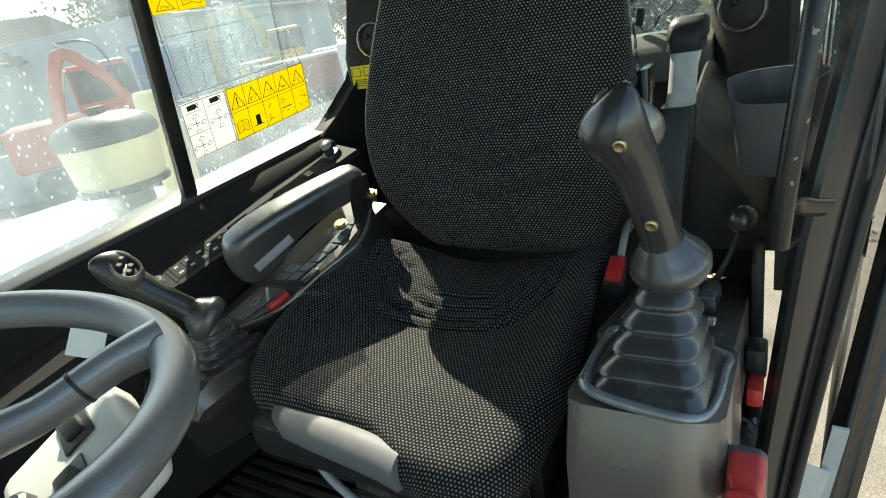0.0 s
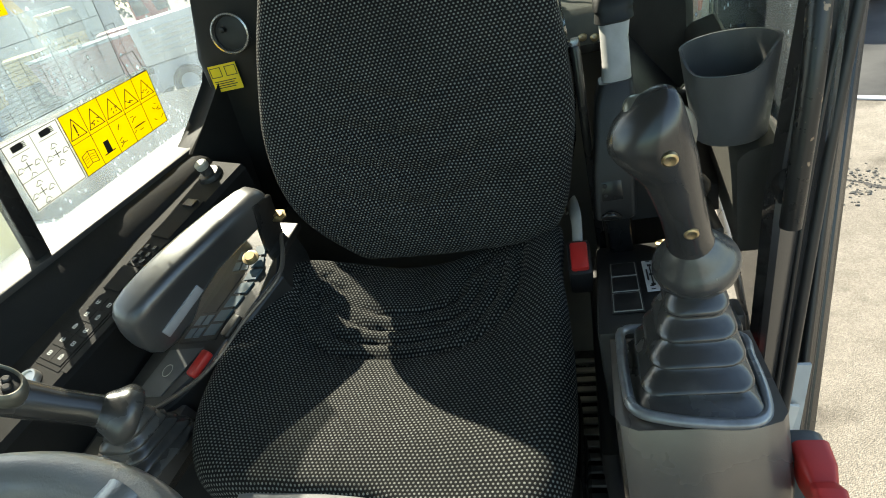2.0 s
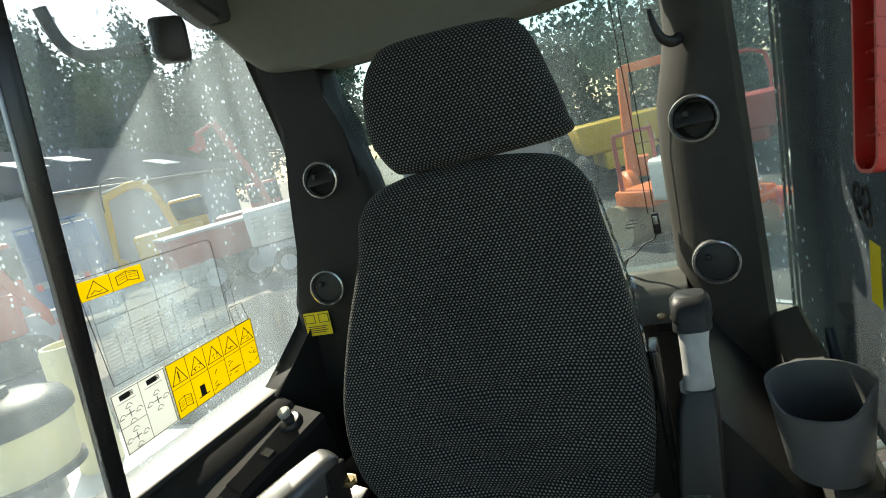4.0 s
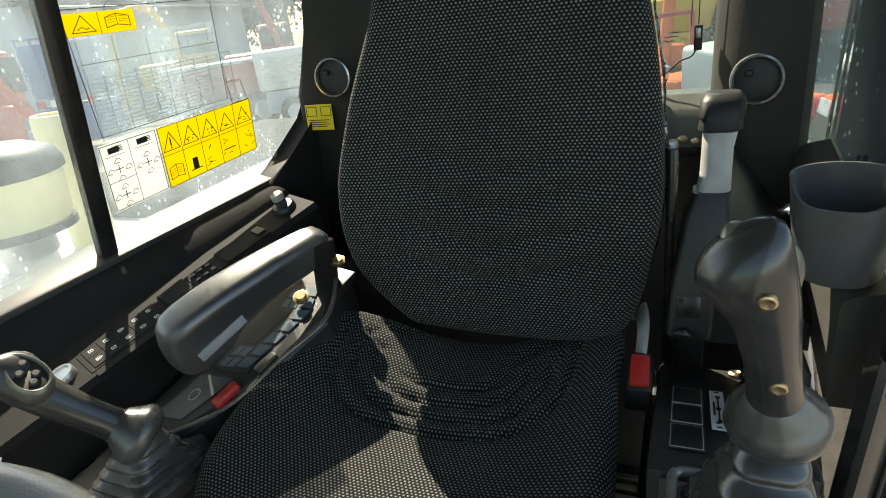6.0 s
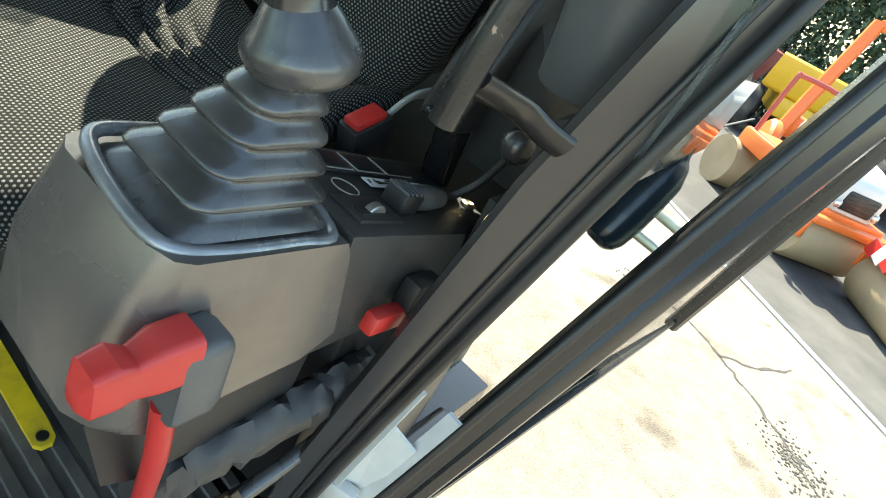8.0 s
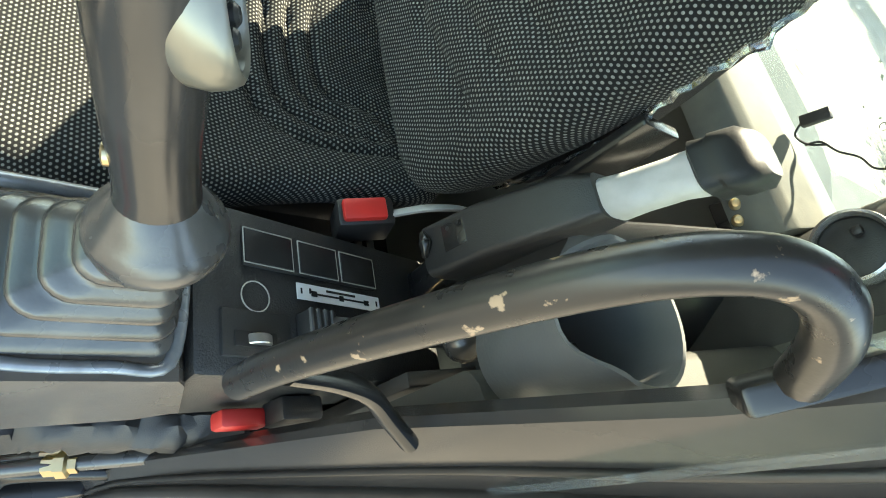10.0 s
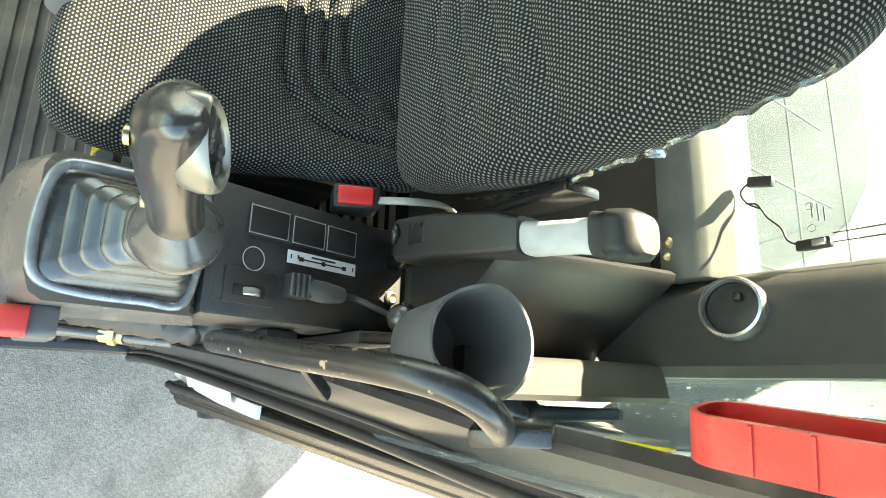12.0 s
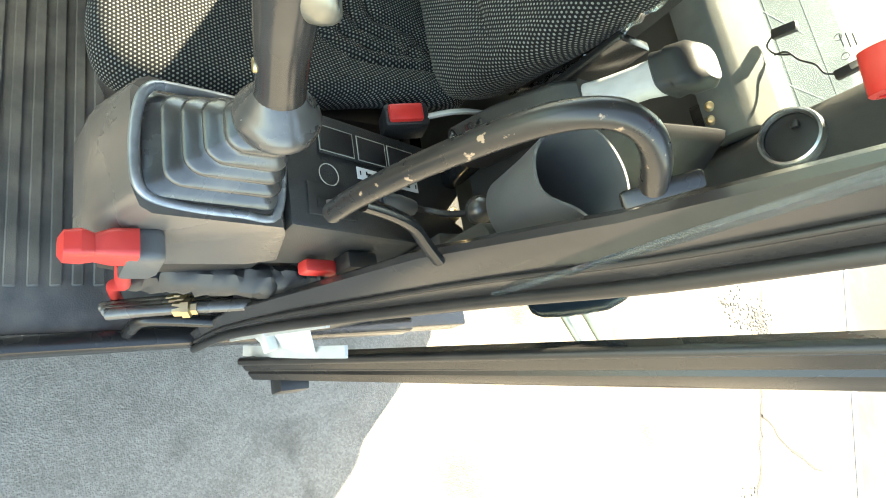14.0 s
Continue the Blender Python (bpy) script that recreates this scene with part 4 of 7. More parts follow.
def boot(parent, base, top, size, folds=5):
    """A square rubber bellows from the deck to the collar."""
    secs = []
    n = folds * 9
    for i in range(n + 1):
        t = i / n
        c = Vector(base).lerp(Vector(top), t)
        ph = 0.5 + 0.5 * math.cos(2 * math.pi * (i % 9) / 9)
        k = 0.79 + 0.21 * ph ** 0.75
        w, h = size[0] * (1 - 0.62 * t) * k, size[1] * (1 - 0.68 * t) * k
        rr = min(w, h) * (0.15 + 0.24 * t)
        tilt = Euler((radians(-7.5 * (1 - t)), 0, 0)).to_matrix()
        sag = 0.003 * ph
        secs.append([c + tilt @ Vector((x, y, -sag * (abs(x) + abs(y)) / (w + h) * 2)) for x, y in rounded(w, h, rr, 5)])
    return part("rubber_boot", loft(secs), RUBBER, parent, "dusty black rubber bellows", angle=60)


boot(con, (0.453, -0.121, 0.541), LEV_B + Vector((0.0, 0, -0.008)), (0.100, 0.122), 5)


GRIP = material("glossy_worn_black_plastic", (0.028, 0.027, 0.026), 0.24, bump=0.04, spec=0.8, dust=(0.09, 0.085, 0.08, 0.4))


def joystick(base, top, turn, label):
    """A pilot lever: collar, grip, head with a silver ring and a button face."""
    base, top = Vector(base), Vector(top)
    t = thing("control_lever", base, label, "control lever", "pilot control levers")
    ax = (top - base).normalized()
    xx = Matrix.Rotation(radians(turn), 3, 'Z') @ Vector((1, 0, 0))
    xx = (xx - ax * xx.dot(ax)).normalized()
    yy = ax.cross(xx)
    L = (top - base).length

    def at(x, y, z):
        return base + xx * x + yy * y + ax * z

    def ring(z, rx, ry, cx=0.0, cy=0.0, tilt=0.0, n=28):
        return [at(cx + rx * math.cos(a), cy + ry * math.sin(a), z + tilt * math.sin(a)) for a in (2 * math.pi * k / n for k in range(n))]

    part("collar", loft([ring(-0.016, 0.024, 0.024), ring(-0.014, 0.030, 0.030), ring(-0.009, 0.0335, 0.0335), ring(-0.002, 0.0350, 0.0350), ring(0.003, 0.0338, 0.0338), ring(0.008, 0.0300, 0.0300), ring(0.014, 0.0260, 0.0262), ring(0.021, 0.0215, 0.0225), ring(0.026, 0.0175, 0.0190)]), RUBBER, t, "flared rubber collar")
    def shell(rows):
        """Cross sections up the lever: height, radii, offset across, lean of the section."""
        return loft([[at(cx + rx * math.cos(a), cy + ry * math.sin(a), z + lean * math.cos(a)) for a in (2 * math.pi * k / 32 for k in range(32))] for z, rx, ry, cx, cy, lean in rows])

    part("grip", shell([(0.008, 0.023, 0.024, 0, 0, 0), (0.016, 0.0190, 0.0205, 0, 0, 0), (0.035, 0.0172, 0.0190, 0, 0, 0), (0.065, 0.0175, 0.0195, 0, -0.001, 0.001), (0.090, 0.0190, 0.0210, -0.001, -0.001, 0.003), (0.104, 0.0203, 0.0213, -0.002, -0.001, 0.003), (0.114, 0.0222, 0.0222, -0.004, -0.001, 0.004), (0.124, 0.0245, 0.0228, -0.007, -0.001, 0.005), (0.133, 0.0266, 0.0228, -0.0095, 0.0, 0.006), (0.142, 0.0276, 0.0218, -0.0113, 0.001, 0.007), (0.150, 0.0264, 0.0192, -0.0110, 0.003, 0.008), (0.157, 0.0228, 0.0150, -0.010, 0.005, 0.008), (0.162, 0.0160, 0.0100, -0.008, 0.007, 0.006), (0.1645, 0.0070, 0.0050, -0.006, 0.008, 0.003)]), GRIP, t, "glossy black moulded grip and head", angle=80)
    # oval button face on the rear of the head, slanting down, framed in silver
    fu = xx * 0.51 + yy * 0.18 - ax * 0.80
    fn = xx * 0.10 + yy * 0.93 + ax * 0.36
    fm = axes(at(-0.002, 0.0175, L - 0.018), fu, fn.cross(fu))
    oval = [(0.030 * math.cos(a), (0.0175 + 0.0025 * math.cos(a)) * math.sin(a)) for a in np.linspace(0, 2 * math.pi, 41)[:-1]]
    bm = bmesh.new()
    add_loft(bm, [[fm @ Vector((x * k, y * k, h)) for x, y in oval] for k, h in ((0.80, -0.020), (1.00, -0.012), (1.07, -0.004), (1.06, 0.003), (1.00, 0.0075), (0.92, 0.0090), (0.84, 0.0075), (0.80, 0.003))], False)
    part("trim_ring", bm, SATIN, t, "silver satin trim ring")
    part("button_face", prism([(x * 0.83, y * 0.83) for x, y in oval], fm, -0.004, 0.0045, 0.002), BLACK, t)
    for bx, by in ((-0.013, 0.003), (-0.003, -0.006), (0.006, 0.005), (0.014, -0.002)):
        part("button", lathe([(0.0045, 0.0), (0.0045, 0.003), (0.003, 0.0045), (0.0003, 0.0045)], fm @ Vector((bx, by, 0.0042)), fm.to_3x3() @ Vector((0, 0, 1)), 16), TRIM, t)
    for z, r_ in ((0.054, 0.0195), (0.132, 0.0228)):
        part("screw", lathe([(0.0055, -0.002), (0.0055, 0.001), (0.004, 0.0018), (0.0015, 0.0010), (0.0003, 0.0010)], at(0.002 - 0.03 * (z - 0.054), -r_, z), -yy, 16), BRASS, t)
    return t


joystick(LEV_B, LEV_T, 0, "black pilot control lever with silver trim on a rubber boot")

# switch panel fittings
def pn(x, y, h=0.0):
    return Vector((x, y, 0.5214 - 0.236 * (y + 0.015) + h))


PTILT = Euler((radians(-13.2), 0, 0)).to_matrix().to_4x4()
panel = thing("blank_switch_strip", pn(0.40, 0.06), "strip of three blank switch covers with pale outline", "switch panel")
part("plate", box(pn(0.410, 0.060, 0.002), (0.034, 0.142, 0.003), 0.001, PTILT), TRIM, panel)
for y in (0.014, 0.064, 0.110):
    bm = bmesh.new()
    w, d = 0.030, (0.047 if y < 0.03 else 0.043)
    c = pn(0.410, y, 0.0042)
    P = [PTILT @ Vector((x, yy_, 0)) + c for x, yy_ in ((-w / 2, -d / 2), (w / 2, -d / 2), (w / 2, d / 2), (-w / 2, d / 2))]
    add_tube(bm, P + P[:1], 0.0006, 6, curve=False, caps=False)
    part("outline", bm, BEIGE, panel)
    part("cover", box(c, (w - 0.002, d - 0.002, 0.002), 0.0006, PTILT), BLACK, panel)
lab = thing("slider_label", pn(0.441, 0.085, 0.002), "white label with double arrow and small marks", "label")
part("film", box(pn(0.441, 0.086, 0.003), (0.0145, 0.097, 0.0012), 0.0003, PTILT), WHITEP, lab, smooth=False)
bm = bmesh.new()
for x, y, w, d in ((0.442, 0.086, 0.0016, 0.066), (0.440, 0.052, 0.0045, 0.0018), (0.4435, 0.056, 0.0018, 0.006), (0.4405, 0.056, 0.0018, 0.006), (0.4435, 0.116, 0.0018, 0.006), (0.4405, 0.116, 0.0018, 0.006), (0.442, 0.086, 0.005, 0.005), (0.4375, 0.086, 0.002, 0.034), (0.441, 0.043, 0.005, 0.0014), (0.441, 0.129, 0.005, 0.0014)):
    add_box(bm, pn(x, y, 0.0042), (w, d, 0.0006), 0, PTILT)
part("print", bm, INK, lab, smooth=False)
ring = thing("blank_plug", pn(0.45, -0.008, 0.0), "round blank plug with pale edge in the panel", "plug")
bm = bmesh.new()
add_tube(bm, [pn(0.452, 0.0, 0.0025) + PTILT @ Vector((0.0125 * math.cos(a), 0.0125 * math.sin(a), 0)) for a in np.linspace(0, 2 * math.pi, 25)], 0.0006, 6, curve=False, caps=False)
part("edge", bm, BEIGE, ring)
thumb = thing("thumb_wheel", pn(0.482, -0.002), "small thumb wheel in a sunk slot", "thumb wheel")
part("slot", box(pn(0.482, 0.0, 0.001), (0.036, 0.060, 0.004), 0.001, PTILT), TRIM, thumb)
part("recess", box(pn(0.487, -0.002, 0.0035), (0.012, 0.036, 0.002), 0.0005, PTILT), INK, thumb)
bm = lathe([(0.0003, -0.004), (0.011, -0.004), (0.012, -0.003), (0.012, 0.003), (0.011, 0.004), (0.0003, 0.004)], pn(0.487, 0.0, -0.0015), (1, 0, 0), 24)
part("wheel", bm, ZINC, thumb)
plug = thing("wire_plug", pn(0.476, 0.06), "black connector plug with bent cable on the panel", "plug")
bm = bmesh.new()
add_box(bm, pn(0.474, 0.052, 0.010), (0.026, 0.028, 0.020), 0.003, PTILT)
part("connector", bm, TRIM, plug)
for k in range(4):
    part("rib", box(pn(0.474, 0.041 + 0.007 * k, 0.0205), (0.024, 0.003, 0.003), 0.0008, PTILT), CUPGREY, plug)
part("body", tube([pn(0.475, 0.06, 0.012), pn(0.476, 0.085, 0.013), pn(0.476, 0.11, 0.014)], [0.011, 0.0125, 0.009], 14), CUPGREY, plug)
part("cable", tube([pn(0.476, 0.11, 0.014), pn(0.478, 0.13, 0.02), pn(0.490, 0.145, 0.045), pn(0.503, 0.149, 0.085)], 0.004, 10), BLACK, plug)
part("ball_knob", lathe([(0.0003, -0.018), (0.009, -0.0156), (0.0156, -0.009), (0.018, 0), (0.0156, 0.009), (0.009, 0.0156), (0.0003, 0.018)], (0.505, 0.149, 0.580), (0.2, 0.1, 1), 24), GRIP, plug, "black ball end")
solo("panel_screw", lathe([(0.009, 0.0), (0.009, 0.003), (0.006, 0.005), (0.003, 0.003), (0.0003, 0.003)], pn(0.466, 0.195, 0.001), (0, 0.23, 1), 20), BRASS, "brassy round panel screw on the black panel", "screw")

# seat belt buckle
bk = thing("belt_buckle", (0.36, 0.11, 0.45), "black belt buckle with red release button", "belt buckle")
BKM = axes((0.3585, 0.112, 0.523), (1, 0.05, -0.05), (0, 0.94, 0.34))
R3 = BKM.to_3x3().to_4x4()
part("body", box(BKM @ Vector((0, 0.0, -0.024)), (0.030, 0.056, 0.046), 0.005, R3), BLACK, bk)
part("release_button", box(BKM @ Vector((0, -0.002, 0.001)), (0.022, 0.042, 0.010), 0.003, R3), RED, bk, "red release button")
part("strap", tube([BKM @ Vector((0, 0.028, -0.012)), (0.358, 0.17, 0.545), (0.352, 0.215, 0.545), (0.345, 0.25, 0.52)], 0.012, 12, flat=0.3), WEB, bk, "pale grey belt strap")

# folded handle column behind the panel
CAPM = material("dusty_charcoal_cap", (0.020, 0.021, 0.021), 0.5, bump=0.1, spec=0.3, dust=(0.07, 0.068, 0.06, 0.4))
hm = thing("stowed_handle", (0.41, 0.19, 0.50), "black handle column with white taped grip", "handle")


def oblong(c, w, d, r=0.012, tilt=0.0):
    return [Vector(c) + Vector((x, y * math.cos(tilt), y * math.sin(tilt))) for x, y in rounded(w, d, r, 4)]


part("column", loft([oblong(c, w, d, 0.008) for c, w, d in (((0.409, 0.172, 0.546), 0.046, 0.040), ((0.410, 0.173, 0.550), 0.052, 0.046), ((0.414, 0.184, 0.61), 0.052, 0.047), ((0.424, 0.203, 0.69), 0.048, 0.046), ((0.428, 0.210, 0.712), 0.040, 0.038))]), BLACK, hm)
part("foot_bracket", loft([oblong(c, w, d, 0.006) for c, w, d in (((0.412, 0.200, 0.40), 0.030, 0.022), ((0.412, 0.196, 0.50), 0.032, 0.024), ((0.411, 0.186, 0.556), 0.036, 0.028))]), STEEL, hm)
part("clip_plate", box((0.408, 0.158, 0.586), (0.026, 0.004, 0.026), 0.001, (-10, 0, 0)), STEEL, hm)
for x_, z_ in ((0.400, 0.580), (0.400, 0.594)):
    part("rivet", lathe([(0.0028, 0), (0.0028, 0.002), (0.0003, 0.0026)], (x_, 0.157, z_), (0, -1, 0), 10), INK, hm)
part("wing_bolt", tube([(0.392, 0.150, 0.552), (0.404, 0.148, 0.556), (0.416, 0.150, 0.550)], [0.003, 0.0065, 0.003], 10), STEEL, hm)
part("taped_grip", loft([oblong(c, w, d, 0.012) for c, w, d in (((0.428, 0.211, 0.704), 0.034, 0.034), ((0.429, 0.212, 0.708), 0.036, 0.037), ((0.431, 0.220, 0.73), 0.033, 0.034), ((0.432, 0.232, 0.755), 0.033, 0.034), ((0.434, 0.240, 0.772), 0.036, 0.037), ((0.434, 0.242, 0.777), 0.034, 0.032))]), TAPE, hm, "white tape round the grip")
part("cap", loft([oblong(c, w, d, 0.012) for c, w, d in (((0.434, 0.241, 0.773), 0.038, 0.036), ((0.434, 0.242, 0.776), 0.046, 0.044), ((0.435, 0.246, 0.786), 0.044, 0.042), ((0.435, 0.248, 0.789), 0.048, 0.046), ((0.436, 0.256, 0.805), 0.047, 0.045), ((0.436, 0.260, 0.812), 0.036, 0.034))]), CAPM, hm, "dusty charcoal ridged end cap")
part("bracket", box((0.385, 0.235, 0.60), (0.012, 0.05, 0.32), 0.003), STEEL, hm)
for x, y, z in ((0.393, 0.448, 0.714), (0.411, 0.448, 0.71)):
    part("screw", lathe([(0.007, 0.0), (0.007, 0.003), (0.004, 0.005), (0.0003, 0.0045)], (x, y, z), (0, -0.9, 0.4), 14), BRASS, hm)
part("bracket_plate", box((0.402, 0.452, 0.712), (0.042, 0.006, 0.05), 0.002, (-12, 0, 0)), STEEL, hm)

# cup holder
cup = thing("cup_holder", (0.54, 0.145, 0.62), "dark grey plastic cup holder on the post", "cup holder")
seg = 40
prof = [(0.042, 0.0), (0.046, 0.004), (0.052, 0.06), (0.060, 0.132), (0.056, 0.132), (0.048, 0.06), (0.042, 0.008), (0.0004, 0.008)]
secs = []
for r, h in prof:
    secs.append([Vector((0.539 + 0.80 * r * math.cos(a), 0.126 + 0.80 * r * math.sin(a), 0.652 + 0.76 * h - (0.020 * (h / 0.132) ** 4) * smoothstep(0.3, 0.9, math.cos(a + 1.9)))) for a in (2 * math.pi * k / seg for k in range(seg))])
part("cup", loft(secs, False), CUPGREY, cup, angle=50)
part("bracket", box((0.550, 0.185, 0.67), (0.03, 0.06, 0.02), 0.004), STEEL, cup)

# pillar grab handle and low latch parts
WORN = material("worn_black_paint_on_steel", (0.017, 0.0165, 0.016), 0.3, bump=0.05, dust=(0.40, 0.28, 0.18, 0.8), stain=95)
WORN.node_tree.nodes["Map Range"].inputs["From Min"].default_value = 0.655
WORN.node_tree.nodes["Map Range"].inputs["From Max"].default_value = 0.69
grab = thing("grab_handle", (0.56, -0.03, 0.64), "black steel grab handle with paint worn to bare metal", "grab handle")
part("bar", tube([(0.547, -0.061, 0.642), (0.551, -0.060, 0.69), (0.560, -0.050, 0.77), (0.568, -0.030, 0.840), (0.575, -0.010, 0.870), (0.584, 0.010, 0.877), (0.594, 0.030, 0.868), (0.601, 0.052, 0.848)], 0.0088, 14), WORN, grab)
part("foot", box((0.602, 0.062, 0.846), (0.012, 0.022, 0.05), 0.003, (-35, 8, 15)), STEEL, grab)
part("lower_arm", tube([(0.548, -0.050, 0.668), (0.551, -0.020, 0.660), (0.558, 0.004, 0.654), (0.570, 0.020, 0.646), (0.584, 0.036, 0.640)], 0.0115, 12, 5, flat=0.5), STEEL, grab)

lock = thing("safety_lock_lever", (0.52, -0.17, 0.05), "red safety lock lever with grey collar and red rod", "lock lever")
part("handle", loft([[Vector((0.533 + x * s, y + 0.016, 0.500 + dz + z * s)) for x, z in rounded(0.027, 0.036, 0.006, 4)] for y, s, dz in ((-0.254, 0.45, -0.004), (-0.250, 0.82, -0.002), (-0.238, 0.90, 0.0), (-0.228, 0.74, -0.003), (-0.216, 0.95, 0.0), (-0.196, 1.0, 0.0))]), RED, lock)
part("collar", loft([[Vector((0.531 + x * s, y + 0.014, 0.476 + z * s)) for x, z in rounded(0.032, 0.066, 0.008, 4)] for y, s in ((-0.203, 0.94), (-0.200, 1.0), (-0.178, 1.0), (-0.172, 0.85))]), CUPGREY, lock, "grey collar")
part("rod", tube([(0.530, -0.184, 0.450), (0.526, -0.178, 0.39), (0.517, -0.172, 0.34), (0.503, -0.164, 0.27), (0.484, -0.166, 0.19), (0.470, -0.14, 0.03)], 0.008, 12), REDP, lock, "red painted rod")
clip = thing("belt_tongue_clip", (0.53, 0.03, 0.40), "red and black belt clip beside the pillar", "belt clip")
part("red_tab", box((0.528, 0.018, 0.430), (0.016, 0.045, 0.022), 0.004, (-8, 0, 0)), RED, clip)
part("holder", box((0.527, 0.058, 0.445), (0.022, 0.042, 0.036), 0.005, (-8, 0, 0)), BLACK, clip)

# ---- side ledge along the window wall with switches ----
ledge = thing("side_switch_console", lw(0.0, -0.1, -0.3), "charcoal side console with icon switches and key switch", "console")


def bv(u):
    """Height of the ledge along the wall."""
    return -0.098 + 0.103 * u


def ew(u):
    """Half hidden inner edge of the ledge, narrower towards the rear."""
    return 0.176 - 0.034 * smoothstep(-0.045, 0.0, u)


LEDGEM = material("matt_charcoal_plastic", (0.017, 0.0172, 0.017), 0.7, bump=0.3, fine=800, spec=0.12, dust=(0.03, 0.029, 0.027, 0.3))
bm = bmesh.new()
add_loft(bm, [[lw(u, w, v) for w, v in ((0.014, -0.055), (-0.012, -0.058), (-0.052, bv(u) + 0.008), (-0.060, bv(u)), (-ew(u) + 0.008, bv(u)), (-ew(u), bv(u) - 0.008), (-ew(u) - 0.004, -0.5), (0.014, -0.5))] for u in (-0.55, -0.25, -0.04, 0.01, 0.05, 0.2, 0.255)])
part("body", bm, LEDGEM, ledge)
BT = LW.to_3x3().to_4x4() @ Euler((0, radians(-5.9), 0)).to_matrix().to_4x4()


def bl(u, w, h):
    return lw(u - 0.1 * h, w, bv(u) + h)


def slab(place, a0, a1, b0, b1, h0, h1):
    """A flat plate between two heights on a console's own surface."""
    b_ = bmesh.new()
    add_loft(b_, [[place(a, b, h) for a, b in ((a0, b0), (a1, b0), (a1, b1), (a0, b1))] for h in (h0, h1)])
    return b_


part("icon_strip", slab(bl, -0.168, -0.045, -0.158, -0.099, -0.002, 0.0012), LEDGEM, ledge, smooth=False)
for i in range(5):
    for j in range(2):
        c = (-0.150 + 0.0225 * i, -0.112 - 0.028 * j)
        part("switch_key", slab(bl, c[0] - 0.0105, c[0] + 0.0105, c[1] - 0.0135, c[1] + 0.0135, 0.0, 0.0024), LEDGEM, ledge, smooth=False)
        bm = bmesh.new()
        e, q = 0.0034, (i + 2 * j) % 3
        marks = [(-e, -e, e, -e + 0.0009), (-e, e - 0.0009, e, e), (-e, -e, -e + 0.0009, e)]
        marks += [[(e - 0.0009, -e, e, e), (-0.0008, -0.0008, 0.0008, 0.0008)], [(-0.0005, -e - 0.002, 0.0005, e)], [(-e, -0.0005, e + 0.0022, 0.0005), (e, -0.002, e + 0.0009, 0.002)]][q]
        for x0, y0, x1, y1 in marks:
            add_loft(bm, [[bl(c[0] + u, c[1] + w, h) for u, w in ((x0, y0), (x1, y0), (x1, y1), (x0, y1))] for h in (0.002, 0.0028)])
        part("icon", bm, WHITEP, ledge, smooth=False)
part("ribbed_edge", slab(bl, -0.165, -0.045, -0.174, -0.160, -0.002, 0.001), LEDGEM, ledge, smooth=False)
part("blank_cover", slab(bl, -0.036, 0.008, -0.136, -0.092, -0.002, 0.0035), LEDGEM, ledge, smooth=False)
part("button_block", slab(bl, 0.012, 0.062, -0.135, -0.092, -0.002, 0.0012), LEDGEM, ledge, smooth=False)
for i in range(3):
    for j in range(2):
        x, y = 0.022 + 0.014 * i, -0.104 - 0.020 * j
        part("small_button", slab(bl, x - 0.0035, x + 0.0035, y - 0.0035, y + 0.0035, 0.0, 0.004), TRIM, ledge, smooth=False)
part("lid", slab(bl, 0.072, 0.158, -0.134, -0.088, -0.002, 0.003), LEDGEM, ledge, smooth=False)
part("lid_catch", slab(bl, 0.140, 0.155, -0.124, -0.100, 0.002, 0.007), BLACK, ledge, smooth=False)
key = part("key_switch", lathe([(0.0003, 0.004), (0.013, 0.004), (0.014, 0.006), (0.0165, 0.006), (0.018, 0.004), (0.018, -0.004)], bl(-0.195, -0.125, 0.004), LW.to_3x3() @ Vector((-0.2, 0, 1)), 28), CHROME, ledge, "chrome ringed key switch")
knob = thing("push_button", bl(0.218, -0.092, 0.0), "black push button with pale top on the console end", "push button")
kax = LW.to_3x3() @ Vector((-0.2, 0, 1))
part("base", lathe([(0.022, -0.002), (0.022, 0.004), (0.018, 0.009), (0.013, 0.010), (0.0003, 0.010)], bl(0.218, -0.092, 0), kax, 28), BLACK, knob)
part("stem", lathe([(0.0105, 0.008), (0.0105, 0.022), (0.0003, 0.022)], bl(0.218, -0.092, 0), kax, 24), RUBBER, knob)
part("top", lathe([(0.0110, 0.022), (0.0115, 0.024), (0.0115, 0.031), (0.009, 0.0335), (0.0003, 0.0335)], bl(0.218, -0.092, 0), kax, 24), BEIGE, knob, "pale worn cap")

# ---- right hand console with keypad ----
rc = thing("right_control_console", (-0.2, 0.0, 0.0), "charcoal console with keypad, red switch and lever boot", "console")


def cz(y):
    return 0.497 + 0.42 * y


def edge_r(y):
    return -0.140 + 0.55 * y - 0.10 * smoothstep(-0.02, -0.14, y) - 0.9 * max(0.0, y - 0.125)


def edge_l(y):
    return -0.262 + 0.42 * y


